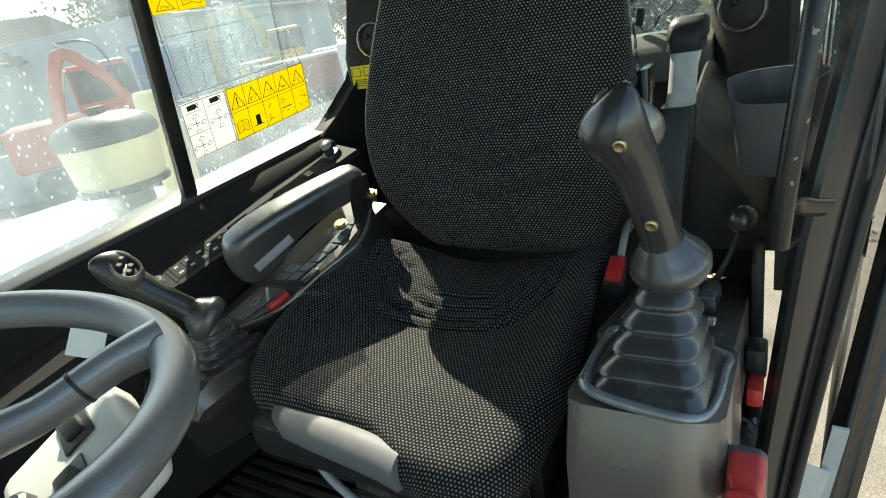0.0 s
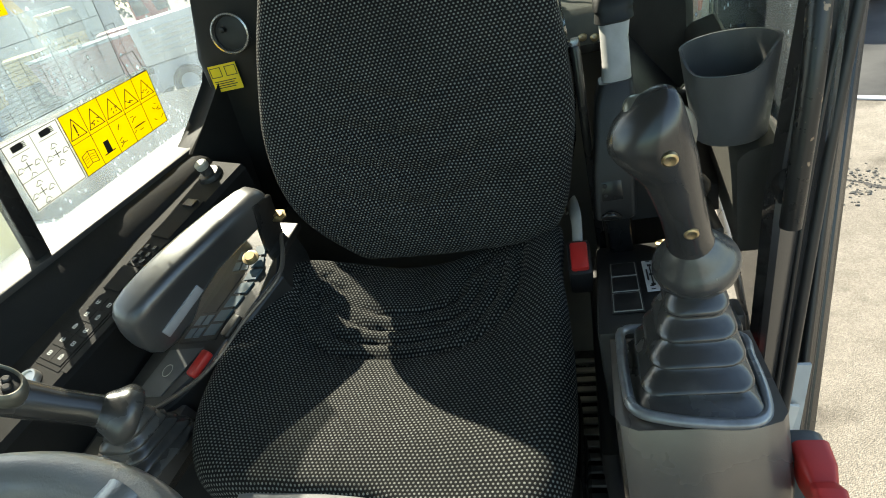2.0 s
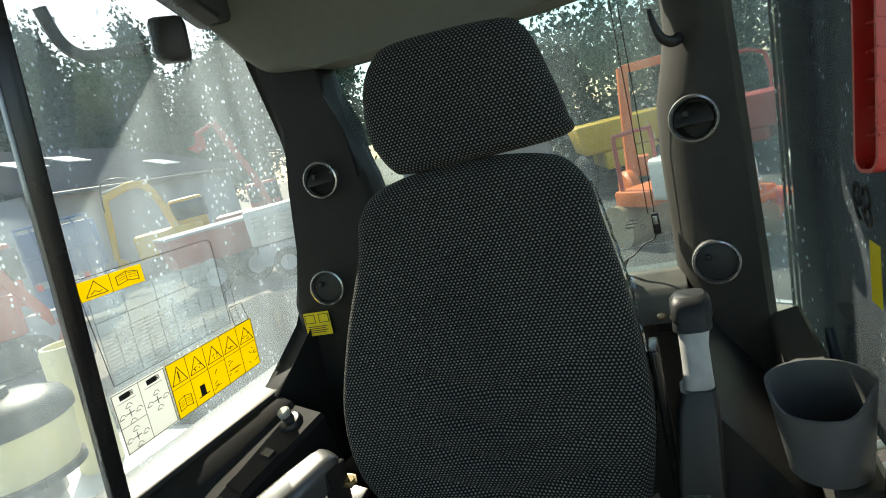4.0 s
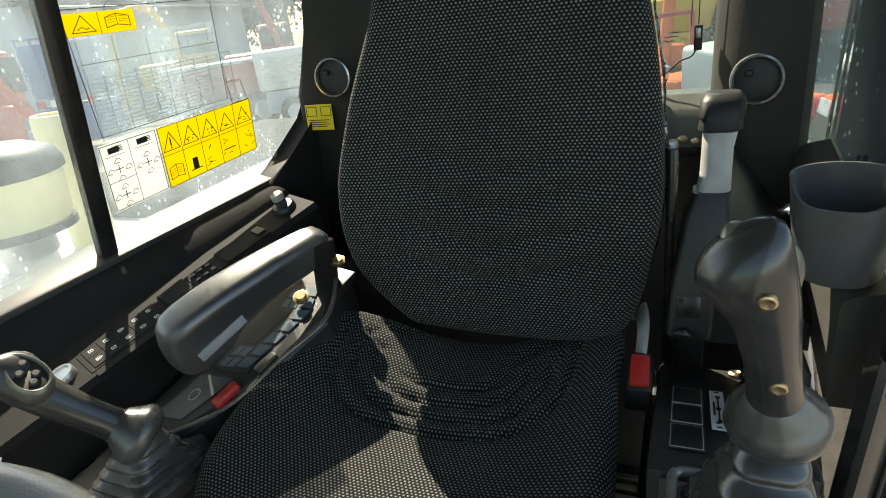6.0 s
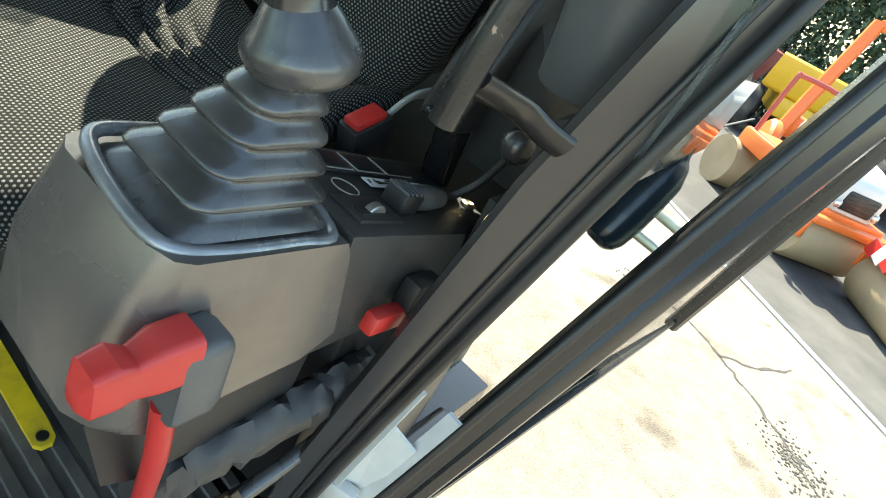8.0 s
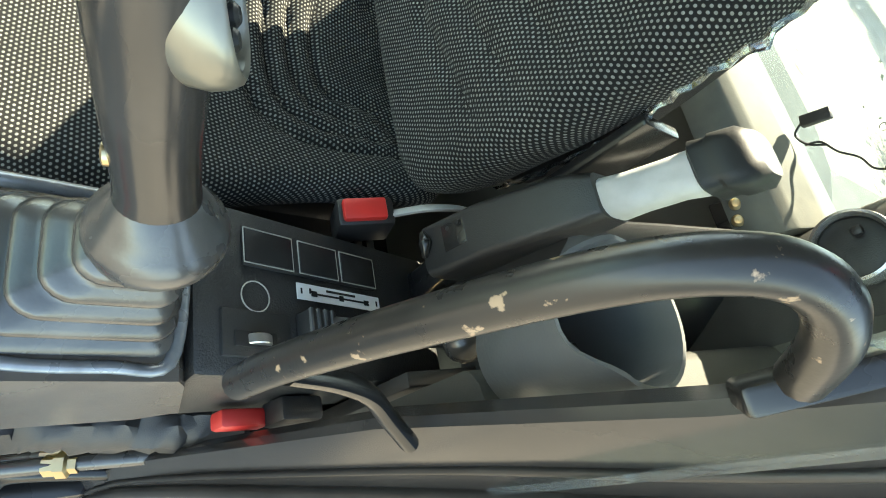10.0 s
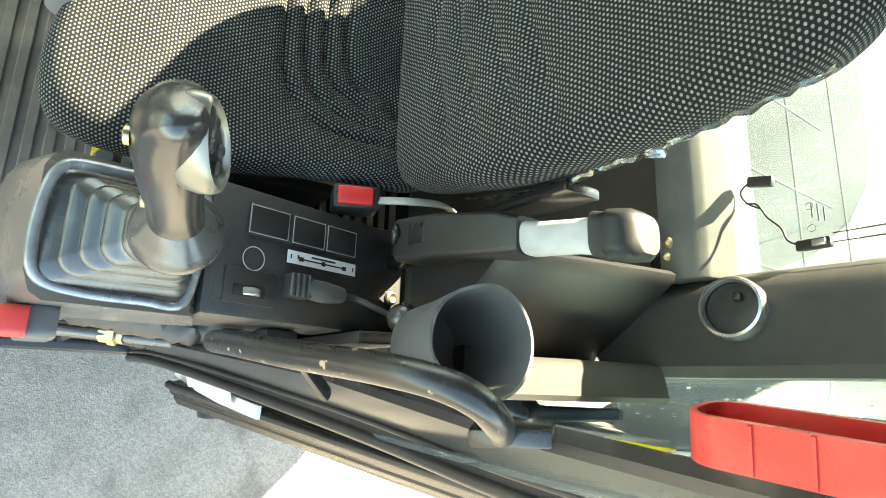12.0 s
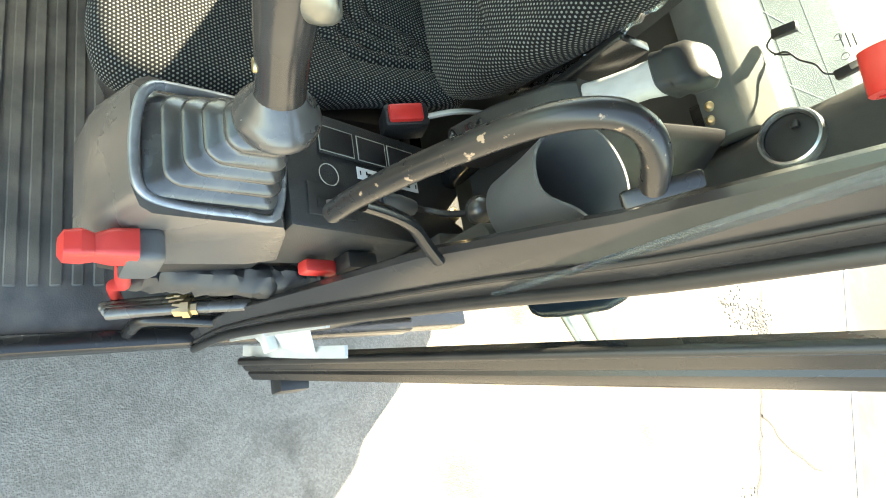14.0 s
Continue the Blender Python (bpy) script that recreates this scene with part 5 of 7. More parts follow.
ys = (-0.185, -0.175, -0.12, -0.06, 0.0, 0.06, 0.12, 0.19, 0.23)
bm = bmesh.new()
add_loft(bm, [[Vector(p) for p in ((edge_l(y), y, cz(y) - (0.02 if i == 0 else 0)), (edge_r(y) - 0.008, y, cz(y) - (0.02 if i == 0 else 0)), (edge_r(y), y, cz(y) - 0.010 - (0.02 if i == 0 else 0)), (edge_r(y) + 0.004, y + 0.02, cz(y) - 0.09), (edge_r(y) - 0.03, y + 0.05, 0.22), (edge_l(y) - 0.0, y + 0.05, 0.22))] for i, y in enumerate(ys)])
part("body", bm, TRIM, rc, angle=30)
CT = axes((0, 0, 0), (0.90, -0.43, 0.0), (0.48, 1.0, 0.42)).to_3x3().to_4x4()


def cp(s, y, h=0.0):
    """A place on the console's top: s across from 0 to 1."""
    return Vector((edge_l(y) + (edge_r(y) - edge_l(y)) * s, y - 0.38 * h, cz(y) + 0.92 * h))


part("keypad", slab(cp, 0.30, 0.80, 0.022, 0.178, -0.002, 0.0015), BLACK, rc, smooth=False)
part("screen", slab(cp, 0.34, 0.52, 0.066, 0.124, 0.0, 0.0022), INK, rc, smooth=False)
LCD = material("dull_blue_key", (0.06, 0.10, 0.125), 0.35, bump=0.0)
for i in range(7):
    part("key", slab(cp, 0.58, 0.74, 0.030 + 0.0205 * i, 0.046 + 0.0205 * i, 0.0, 0.0024), LCD, rc, smooth=False)
for i in range(4):
    for y0 in (0.028, 0.130):
        a0 = 0.34 + 0.11 * (i % 2)
        part("key", slab(cp, a0, a0 + 0.09, y0 + 0.0185 * (i // 2), y0 + 0.014 + 0.0185 * (i // 2), 0.0, 0.0024), LCD, rc, smooth=False)
part("red_rocker", box(cp(0.86, -0.012, 0.004), (0.017, 0.040, 0.013), 0.004, CT), RED, rc, "red guarded rocker switch")
part("black_rocker", box(cp(0.90, 0.040, 0.003), (0.017, 0.036, 0.010), 0.004, CT), BLACK, rc)
part("front_plate", slab(cp, 0.25, 0.72, -0.052, 0.012, -0.002, 0.0022), CUPGREY, rc, smooth=False)
bm = bmesh.new()
add_tube(bm, [cp(0.45, -0.018, 0.0035) + CT @ Vector((0.009 * math.cos(a), 0.009 * math.sin(a), 0)) for a in np.linspace(0, 2 * math.pi, 21)], 0.0006, 6, curve=False, caps=False)
part("blank_ring", bm, BEIGE, rc)
part("edge_strip", tube([cp(0.99, y, 0.0) for y in (-0.16, -0.10, -0.03, 0.05, 0.12, 0.19)], 0.0035, 8), BOXGREY, rc)
RB = Vector((-0.160, -0.145, 0.542))
boot(rc, (-0.200, -0.125, 0.455), RB, (0.105, 0.120), 5)
joystick(RB, (-0.248, -0.201, 0.640), -77, "black pilot control lever with silver trim near the wheel")
bm = bmesh.new()
add_loft(bm, [[Vector(p) for p in ((-0.30, y, 0.46 - k), (-0.185, y, 0.455 - k), (-0.175, y + 0.01, 0.41), (-0.20, y + 0.02, 0.375), (-0.30, y + 0.02, 0.375))] for y, k in ((-0.205, 0.06), (-0.19, 0.025), (-0.15, 0.01), (-0.05, 0.0))])
part("front_housing", bm, BOXGREY, rc, "grey housing below the boot")

# armrest on its bracket
arm = thing("armrest", (-0.13, 0.10, 0.52), "black padded armrest with glossy worn top", "armrest")
A0, A1 = Vector((-0.208, -0.042, 0.600)), Vector((-0.105, 0.205, 0.640))
d = (A1 - A0).normalized()
sx = Vector((0, 0, 1)).cross(d).normalized() * -1
sz = d.cross(sx) * -1
sz = sz if sz.z > 0 else -sz
secs = []
sx, sz = sx * 0.971 - sz * 0.24, sz * 0.971 + sx * 0.24
for t, w, top, bot in ((-0.02, 0.032, -0.012, -0.048), (0.0, 0.046, 0.006, -0.062), (0.04, 0.056, 0.016, -0.072), (0.12, 0.060, 0.022, -0.074), (0.24, 0.062, 0.026, -0.066), (0.34, 0.062, 0.028, -0.044), (0.5, 0.061, 0.029, -0.030), (0.7, 0.056, 0.029, -0.030), (0.88, 0.050, 0.027, -0.030), (0.94, 0.046, 0.024, -0.026), (0.97, 0.038, 0.016, -0.018)):
    c = A0.lerp(A1, t) + sz * ((top + bot) / 2)
    secs.append([c + sx * x + sz * y for x, y in rounded(w, top - bot, min(0.016, (top - bot) * 0.42), 5)])
VINYL = material("worn_black_vinyl", (0.034, 0.035, 0.036), 0.34, bump=0.06, fine=700, spec=1.0, dust=(0.14, 0.137, 0.13, 0.5))
part("pad", loft(secs), VINYL, arm, angle=60)
part("finger_strip", box(A0.lerp(A1, 0.22) + sx * 0.0315 - sz * 0.030, (0.004, 0.075, 0.016), 0.0015, Matrix((sx, d, sz)).transposed().to_4x4() @ Euler((radians(14), 0, 0)).to_matrix().to_4x4()), LIGHTGREY, arm, "pale grip strip")
part("bracket", box((-0.100, 0.175, 0.590), (0.010, 0.040, 0.11), 0.003, (0, 8, -18)), STEEL, arm)
part("bracket_foot", box((-0.105, 0.185, 0.565), (0.06, 0.07, 0.012), 0.003, (20, 0, -18)), STEEL, arm)
for x, y, z in ((-0.128, 0.140, 0.566), (-0.085, 0.190, 0.605)):
    part("bolt", lathe([(0.0125, 0.0), (0.0125, 0.003), (0.008, 0.004), (0.008, 0.008), (0.0003, 0.008)], (x, y, z), (0.2, -0.4, 0.9), 6 if x > -0.1 else 24), BRASS, arm, "yellow plated bolt")

# ---- steering wheel ----
whl = thing("steering_wheel", (-0.02, -0.50, 0.50), "black leather grained steering wheel with stitched spokes", "steering wheel")
WC, WN = Vector((0.023, -0.513, 0.688)), Vector((0.169, 0.110, 1.0)).normalized()
WX = Vector((1, 0, 0)); WX = (WX - WN * WX.dot(WN)).normalized(); WY = WN.cross(WX)
LEATHER = material("grained_black_leather", (0.14, 0.14, 0.14), 0.33, bump=0.45, fine=520, spec=1.0, dust=(0.26, 0.255, 0.24, 0.6))
bm = bmesh.new()
add_tube(bm, [WC + 0.188 * (math.cos(a) * WX + math.sin(a) * WY) for a in np.linspace(0, 2 * math.pi, 73)], 0.0185, 18, curve=False, caps=False)
part("rim", bm, LEATHER, whl)
for m_ in (LEATHER, VINYL):
    m_.node_tree.nodes["Principled BSDF"].inputs["Coat Weight"].default_value = 1.0
    m_.node_tree.nodes["Principled BSDF"].inputs["Coat Roughness"].default_value = 0.30
for k in (73, 193, 313):
    a = radians(k)
    dr = math.cos(a) * WX + math.sin(a) * WY
    part("spoke", tube([WC + dr * 0.187, WC + dr * 0.15 - WN * 0.006, WC + dr * 0.09 - WN * 0.028, WC + dr * 0.035 - WN * 0.035], [0.028, 0.022, 0.021, 0.026], 14, flat=0.72), LEATHER, whl)
    part("stitching", tube([WC + dr * 0.118 - WN * 0.018, WC + dr * 0.121 - WN * 0.0165], 0.0222, 14, flat=0.74, curve=False), BLACK, whl)
part("hub", lathe([(0.0003, 0.012), (0.035, 0.010), (0.048, 0.0), (0.050, -0.03), (0.04, -0.05), (0.0003, -0.05)], WC - WN * 0.035, WN, 36), BLACK, whl)
part("column", tube([WC - WN * 0.06, WC - WN * 0.2 + Vector((0, -0.05, 0)), Vector((-0.05, -0.62, 0.1))], 0.035, 16), BLACK, whl)
dash = thing("column_switch_panel", (-0.03, -0.42, 0.45), "pale grey steering column cover with rocker switches", "switch panel")
DM = Euler((radians(28), radians(8), radians(-20))).to_matrix().to_4x4()
DC = Vector((-0.008, -0.412, 0.540))
DASHP = material("pale_grey_cover_plastic", (0.62, 0.62, 0.58), 0.35, bump=0.05, dust=(0.4, 0.38, 0.33, 0.4))
part("cover", box(DC, (0.15, 0.14, 0.05), 0.018, DM, 3), DASHP, dash)
for x, y in ((-0.035, 0.025), (0.028, 0.005)):
    part("bezel", box(DC + DM @ Vector((x, y, 0.026)), (0.050, 0.034, 0.004), 0.0015, DM), BLACK, dash)
    part("rocker", box(DC + DM @ Vector((x, y, 0.030)), (0.026, 0.020, 0.010), 0.003, DM @ Euler((0, radians(12), 0)).to_matrix().to_4x4()), TRIM, dash)
part("knob", lathe([(0.016, 0), (0.016, 0.012), (0.012, 0.016), (0.0003, 0.016)], DC + DM @ Vector((0.0, -0.045, 0.025)), DM.to_3x3() @ Vector((0, 0, 1)), 24), BLACK, dash)
tagp = thing("paper_tag", (-0.265, -0.26, 0.52), "white paper key tags hanging by the console", "tag")
part("tag", box((-0.255, -0.262, 0.565), (0.060, 0.045, 0.0008), 0, (55, 10, 15)), WHITEP, tagp, smooth=False)
part("tag_lower", box((-0.235, -0.275, 0.530), (0.045, 0.034, 0.0008), 0, (55, 10, -15)), WHITEP, tagp, smooth=False)

# ---- floor things ----
mat_ob = thing("floor_mat", (0.05, -0.5, 0.0), "dusty black ribbed rubber floor mat", "floor mat")
part("sheet", box((0.02, -0.50, 0.006), (0.98, 1.0, 0.012), 0.003), MAT, mat_ob)
rib = bmesh.new()
add_box(rib, (0, 0, 0), (0.93, 0.016, 0.007), 0.002, seg=1)
rib0 = part("rib", rib, MAT, mat_ob)
rib0.location = Vector((0.02, -0.98, 0.0145)) - mat_ob.location
for k in range(1, 34):
    r = rib0.copy()
    scene.collection.objects.link(r)
    r.location = Vector((0.02, -0.98 + 0.0285 * k, 0.0145)) - mat_ob.location
ye = thing("floor_tilt_lever", (0.05, -0.11, 0.02), "worn yellow flat steel lever lying on the mat", "lever")
bm = bmesh.new()
add_loft(bm, [[Vector((x, y + w * s, 0.030 + h)) for s, h in ((-1, 0), (1, 0), (1, 0.008), (-1, 0.008))] for x, y, w in ((-0.135, -0.098, 0.008), (-0.125, -0.10, 0.018), (-0.09, -0.105, 0.018), (-0.06, -0.12, 0.015), (-0.03, -0.125, 0.014), (0.10, -0.122, 0.013), (0.24, -0.124, 0.013), (0.268, -0.125, 0.012), (0.275, -0.125, 0.006))])
part("bar", bm, YELLOWP, ye)
for x, y in ((-0.118, -0.100), (0.262, -0.125)):
    part("rivet", lathe([(0.007, 0), (0.007, 0.003), (0.0003, 0.004)], (x, y, 0.038), (0, 0, 1), 16), STEEL, ye)

# ---- machine outside the left window ----
hood = thing("engine_hood", (-0.9, 0.2, 0.3), "white painted engine hood of the machine, dusty", "machine hood")
part("panel", box((-1.22, 0.30, 0.20), (0.98, 2.2, 0.62), 0.05, (0, 0, -18), 3), HOOD, hood)
part("step", box((-0.86, -0.05, 0.545), (0.30, 0.5, 0.06), 0.015, (0, 0, -14)), HOOD, hood)
pc = thing("air_precleaner", (-0.775, 0.165, 0.47), "cream air precleaner bowl with black lid on a pipe", "air precleaner")
PC = Vector((-0.775, 0.165, -0.055))
part("pipe", lathe([(0.045, 0.50), (0.045, 0.67), (0.050, 0.67), (0.050, 0.70), (0.06, 0.70)], PC, (0, 0, 1), 32), HOOD, pc)
part("clamp", lathe([(0.048, 0.655), (0.052, 0.655), (0.052, 0.685), (0.048, 0.685)], PC, (0, 0, 1), 32), ZINC, pc)
part("bowl", lathe([(0.050, 0.695), (0.085, 0.705), (0.098, 0.73), (0.104, 0.80), (0.104, 0.815)], PC, (0, 0, 1), 40), CREAM, pc)
part("lid", lathe([(0.100, 0.805), (0.112, 0.812), (0.112, 0.828), (0.100, 0.850), (0.06, 0.866), (0.02, 0.87), (0.02, 0.885), (0.0003, 0.886)], PC, (0, 0, 1), 40), BLACK, pc, "black domed lid")
part("base_ring", lathe([(0.060, 0.69), (0.100, 0.70), (0.100, 0.715), (0.06, 0.715)], PC, (0, 0, 1), 40), STEEL, pc)
pipe2 = solo("exhaust_stack", lathe([(0.05, 0.5), (0.05, 0.82), (0.046, 0.83), (0.04, 0.83), (0.04, 0.75)], (-0.98, 0.42, 0), (0.05, 0, 1), 32), CREAM, "cream painted stack pipe on the hood", "pipe")

# ---- opened door lying back along the cab ----
door = thing("door_1", (0.70, 0.4, 0.2), "black framed glazed cab door swung fully open", "door", kind="structure")


def door_edge(z):
    """Inner and outer corners of the door's leaning front edge."""
    h = z - 0.15
    a = Vector((0.578 + 0.170 * h, 0.030 + 0.36 * h, z))
    b = a + Vector((0.040 + 0.030 * h, 0.052 + 0.11 * h, 0))
    return a.lerp(b, 0.25), b


ZS = (0.10, 0.3, 0.5, 0.7, 0.9, 1.2, 1.5)
secs = []
for z in ZS:
    a, b = door_edge(z)
    f = Vector((b.y - a.y, a.x - b.x, 0)).normalized()
    back = Vector((-0.25, 0.95, 0)) * 0.03
    secs.append([a, a.lerp(b, 0.06) + f * 0.010, a.lerp(b, 0.30) + f * 0.013, a.lerp(b, 0.36) + f * 0.006, a.lerp(b, 0.44) + f * 0.015, a.lerp(b, 0.70) + f * 0.018, a.lerp(b, 0.90) + f * 0.012, b, b + back, a + back])
part("front_frame", loft(secs), STEEL, door, angle=35)
for k, o, r in ((0.02, 0.006, 0.0065), (0.36, 0.010, 0.004), (0.97, 0.004, 0.006)):
    part("seal_ridge", tube([door_edge(z)[0].lerp(door_edge(z)[1], k) + Vector((0.6, -0.8, 0)) * o for z in ZS], r, 10, 4), SEALM, door)
part("lower_frame", tube([(0.606, 0.085, 0.115), (0.645, 0.5, 0.115), (0.695, 1.08, 0.115)], 0.020, 8, curve=False, flat=0.5), STEEL, door)
part("rear_frame", tube([(0.695, 1.08, 0.10), (0.765, 1.12, 0.6), (0.875, 1.16, 1.5)], 0.026, 8, curve=False), STEEL, door)
bm = bmesh.new()
secs = []
for z in (0.13, 0.5, 0.9, 1.48):
    m_ = door_edge(z)[0].lerp(door_edge(z)[1], 0.5) + Vector((-0.004, 0.03, 0))
    e_ = Vector((0.700 + 0.13 * (z - 0.1), 1.09 + 0.05 * z, z))
    secs.append([m_, e_, e_ + Vector((0.004, 0, 0)), m_ + Vector((0.004, 0, 0))])
add_loft(bm, secs)
part("pane", bm, DOORGLASS, door, smooth=False)
part("stop_block", box((0.622, 0.105, 0.075), (0.030, 0.05, 0.05), 0.004), SEALM, door)


def flat_strip(pts, w, t):
    """A flat strip of sheet through a few places."""
    return loft([[Vector(p) + Vector((x * w / 2, y * t / 2, 0)) for x, y in ((-1, -0.6), (1, -1), (1, 0.6), (-1, 1))] for p in pts])


part("white_edge", flat_strip([(0.560, 0.038, 0.06), (0.582, 0.046, 0.17), (0.598, 0.060, 0.25), (0.615, 0.085, 0.340)], 0.017, 0.006), HOOD, door, "bare white edge strip")
BLUEBLK = material("glossy_blue_black_plastic", (0.014, 0.024, 0.034), 0.22, bump=0.03)
part("pull_handle", tube([(0.588, 0.274, 0.498), (0.589, 0.277, 0.504), (0.590, 0.281, 0.514), (0.593, 0.292, 0.537), (0.597, 0.304, 0.566), (0.601, 0.314, 0.592), (0.603, 0.319, 0.606), (0.602, 0.322, 0.620), (0.600, 0.333, 0.670), (0.598, 0.342, 0.712)], [0.010, 0.021, 0.026, 0.028, 0.027, 0.024, 0.017, 0.010, 0.008, 0.006], 16), BLUEBLK, door)
for z in (0.526, 0.560):
    part("latch_pin", tube([(0.605, 0.297, z), (0.650, 0.345, z - 0.02)], 0.006, 10, curve=False), ZINC, door)
# fixed quarter glass between the pillar and the rear post
qg = thing("window_3", (0.59, 0.27, 0.8), "greenish fixed quarter window with a yellow label", "window", kind="structure")
bm = bmesh.new()
add_loft(bm, [[Vector((x0, 0.08, z)), Vector((x0 - 0.012, 0.40, z)), Vector((x0 - 0.040, 0.48, z)), Vector((x0 - 0.100, 0.525, z)), Vector((x0 - 0.098, 0.529, z)), Vector((x0 - 0.037, 0.483, z)), Vector((x0 - 0.008, 0.402, z)), Vector((x0 + 0.004, 0.08, z))] for x0, z in ((0.615, 0.62), (0.620, 0.7), (0.628, 0.87), (0.655, 1.4))])
part("pane", bm, QUARTERGLASS, qg, smooth=False)
part("lower_panel", prism([(0.517, 0.12), (0.531, 0.12), (0.528, 0.20), (0.514, 0.30), (0.488, 0.39), (0.455, 0.46), (0.444, 0.45), (0.476, 0.38), (0.501, 0.29), (0.514, 0.20)], Matrix.Identity(4), 0.005, 0.535, 0.002), TRIM, qg)
part("label", box((0.6125, 0.186, 0.832), (0.001, 0.028, 0.066), 0, (0, 3, 0)), YELLOW, qg, "yellow label", smooth=False)
part("paper", box((0.606, 0.11, 0.76), (0.001, 0.03, 0.14), 0, (0, 5, 0)), LIGHTGREY, qg, "grey printed notice", smooth=False)
redt = thing("red_ribbed_tray", (0.60, 0.07, 0.97), "red plastic ribbed tray hanging by the quarter window", "tray")
TZ = Vector((0.11, 0.10, 1.0)).normalized()


TX = Vector((1, 0, 0)); TX = (TX - TZ * TX.dot(TZ)).normalized()
TY = TZ.cross(TX)
TX, TY = TX * 0.985 + TY * 0.17, TY * 0.985 - TX * 0.17
TO = Vector((0.584, 0.050, 0.962))


def tray_at(a, b, h):
    """Along the tray, across it, and into its depth."""
    return TO + TZ * a + TY * b + TX * h


def tray_loop(inset):
    w, l, r = 0.037, 0.27, 0.015
    pts = [(l, inset)]
    pts += [(r - (r - inset) * math.sin(k), r - (r - inset) * math.cos(k)) for k in np.linspace(0, math.pi / 2, 7)]
    pts += [(r - (r - inset) * math.cos(k), w - r + (r - inset) * math.sin(k)) for k in np.linspace(0, math.pi / 2, 7)]
    return pts + [(l, w - inset)]


REDT = material("red_translucent_plastic", (0.43, 0.024, 0.020), 0.3, bump=0.04, dust=(0.4, 0.12, 0.09, 0.3), stain=30)
bm = bmesh.new()
out_, in_ = tray_loop(0.0), tray_loop(0.0032)
add_loft(bm, [[tray_at(*o, h) for o, h in ((oo, 0.0), (oo, 0.021), (ii, 0.021), (ii, 0.0))] for oo, ii in zip(out_, in_)])
bmesh.ops.bevel(bm, geom=[e for e in bm.edges if e.calc_face_angle(0) > 1.2], offset=0.0008, segments=1, affect='EDGES')
part("rim", bm, REDT, redt)
bm = bmesh.new()
add_prism(bm, tray_loop(0.002), Matrix(((TZ.x, TY.x, TX.x, TO.x), (TZ.y, TY.y, TX.y, TO.y), (TZ.z, TY.z, TX.z, TO.z), (0, 0, 0, 1))), 0.0187, 0.0205)
part("floor_plate", bm, REDT, redt)
RT3 = Matrix((TZ, TY, TX)).transposed().to_4x4()
for k in range(11):
    part("rib", box(tray_at(0.030 + 0.022 * k, 0.0185, 0.0140), (0.0028, 0.0305, 0.011), 0.0006, RT3), REDT, redt)
    part("outer_line", box(tray_at(0.030 + 0.022 * k, -0.0006, 0.0105), (0.0016, 0.0014, 0.0195), 0, RT3), REDT, redt)

# door sill and pillar foot details
foot = thing("pillar_foot_bracket", (0.54, 0.03, 0.15), "white painted pillar foot bracket with bolt", "bracket")
part("plate", flat_strip([(0.536, 0.018, 0.06), (0.552, 0.026, 0.17), (0.566, 0.036, 0.27), (0.580, 0.050, 0.37)], 0.015, 0.006), HOOD, foot)
part("bolt", lathe([(0.008, 0), (0.008, 0.006), (0.0003, 0.006)], (0.558, 0.036, 0.185), (0, -0.8, 0.6), 6), BRASS, foot)
part("tab", box((0.568, 0.034, 0.19), (0.034, 0.016, 0.028), 0.003, (0, 0, 15)), HOOD, foot)
part("web", loft([[Vector(p) + Vector((0, o, 0)) for p in ((0.547, 0.029, 0.13), (0.577, 0.048, 0.15), (0.606, 0.060, 0.29), (0.572, 0.046, 0.31))] for o in (0.0, 0.004)]), HOOD, foot, smooth=False)
hb_ = solo("floor_side_bar", tube([(0.515, -0.13, 0.03), (0.512, -0.12, 0.10), (0.515, -0.08, 0.115), (0.525, 0.0, 0.12), (0.53, 0.05, 0.10)], 0.010, 10), STEEL, "black bent bar beside the console", "bar")
CLOTH = material("dusty_grey_gaiter_cloth", (0.045, 0.043, 0.041), 0.5, bump=0.3, fine=900, dust=(0.08, 0.076, 0.07, 0.4), stain=25)
path_ = smooth_path([(0.485, -0.16, 0.26), (0.497, -0.12, 0.285), (0.505, -0.06, 0.30), (0.512, 0.0, 0.315), (0.518, 0.05, 0.335)], 8)
secs = []
for p in path_:
    secs.append([p + Vector((0.022 * math.cos(a) * rng.uniform(0.75, 1.1), rng.uniform(-0.004, 0.004), 0.027 * math.sin(a) * rng.uniform(0.75, 1.15))) for a in (2 * math.pi * k / 13 for k in range(13))])
solo("gaiter_cloth", loft(secs), CLOTH, "crumpled dusty grey gaiter cloth below the console", "gaiter")
pipes = thing("hose_bundle", (0.51, -0.05, 0.18), "black hydraulic hoses with plated fittings beside the console", "hoses")
for k in range(3):
    part("hose", tube([(0.49 + 0.012 * k, -0.17, 0.10 + 0.03 * k), (0.50 + 0.010 * k, -0.09, 0.17 + 0.02 * k), (0.515 + 0.006 * k, 0.02, 0.20 + 0.03 * k), (0.52, 0.10, 0.26 + 0.03 * k)], 0.0085, 10), RUBBER, pipes)
    part("fitting", lathe([(0.0105, -0.012), (0.0105, 0.0), (0.013, 0.0), (0.013, 0.010), (0.009, 0.012), (0.009, 0.02)], (0.501 + 0.010 * k, -0.085, 0.172 + 0.02 * k), (0.1, 0.8, 0.5), 6), BRASS, pipes, "yellow plated fitting")

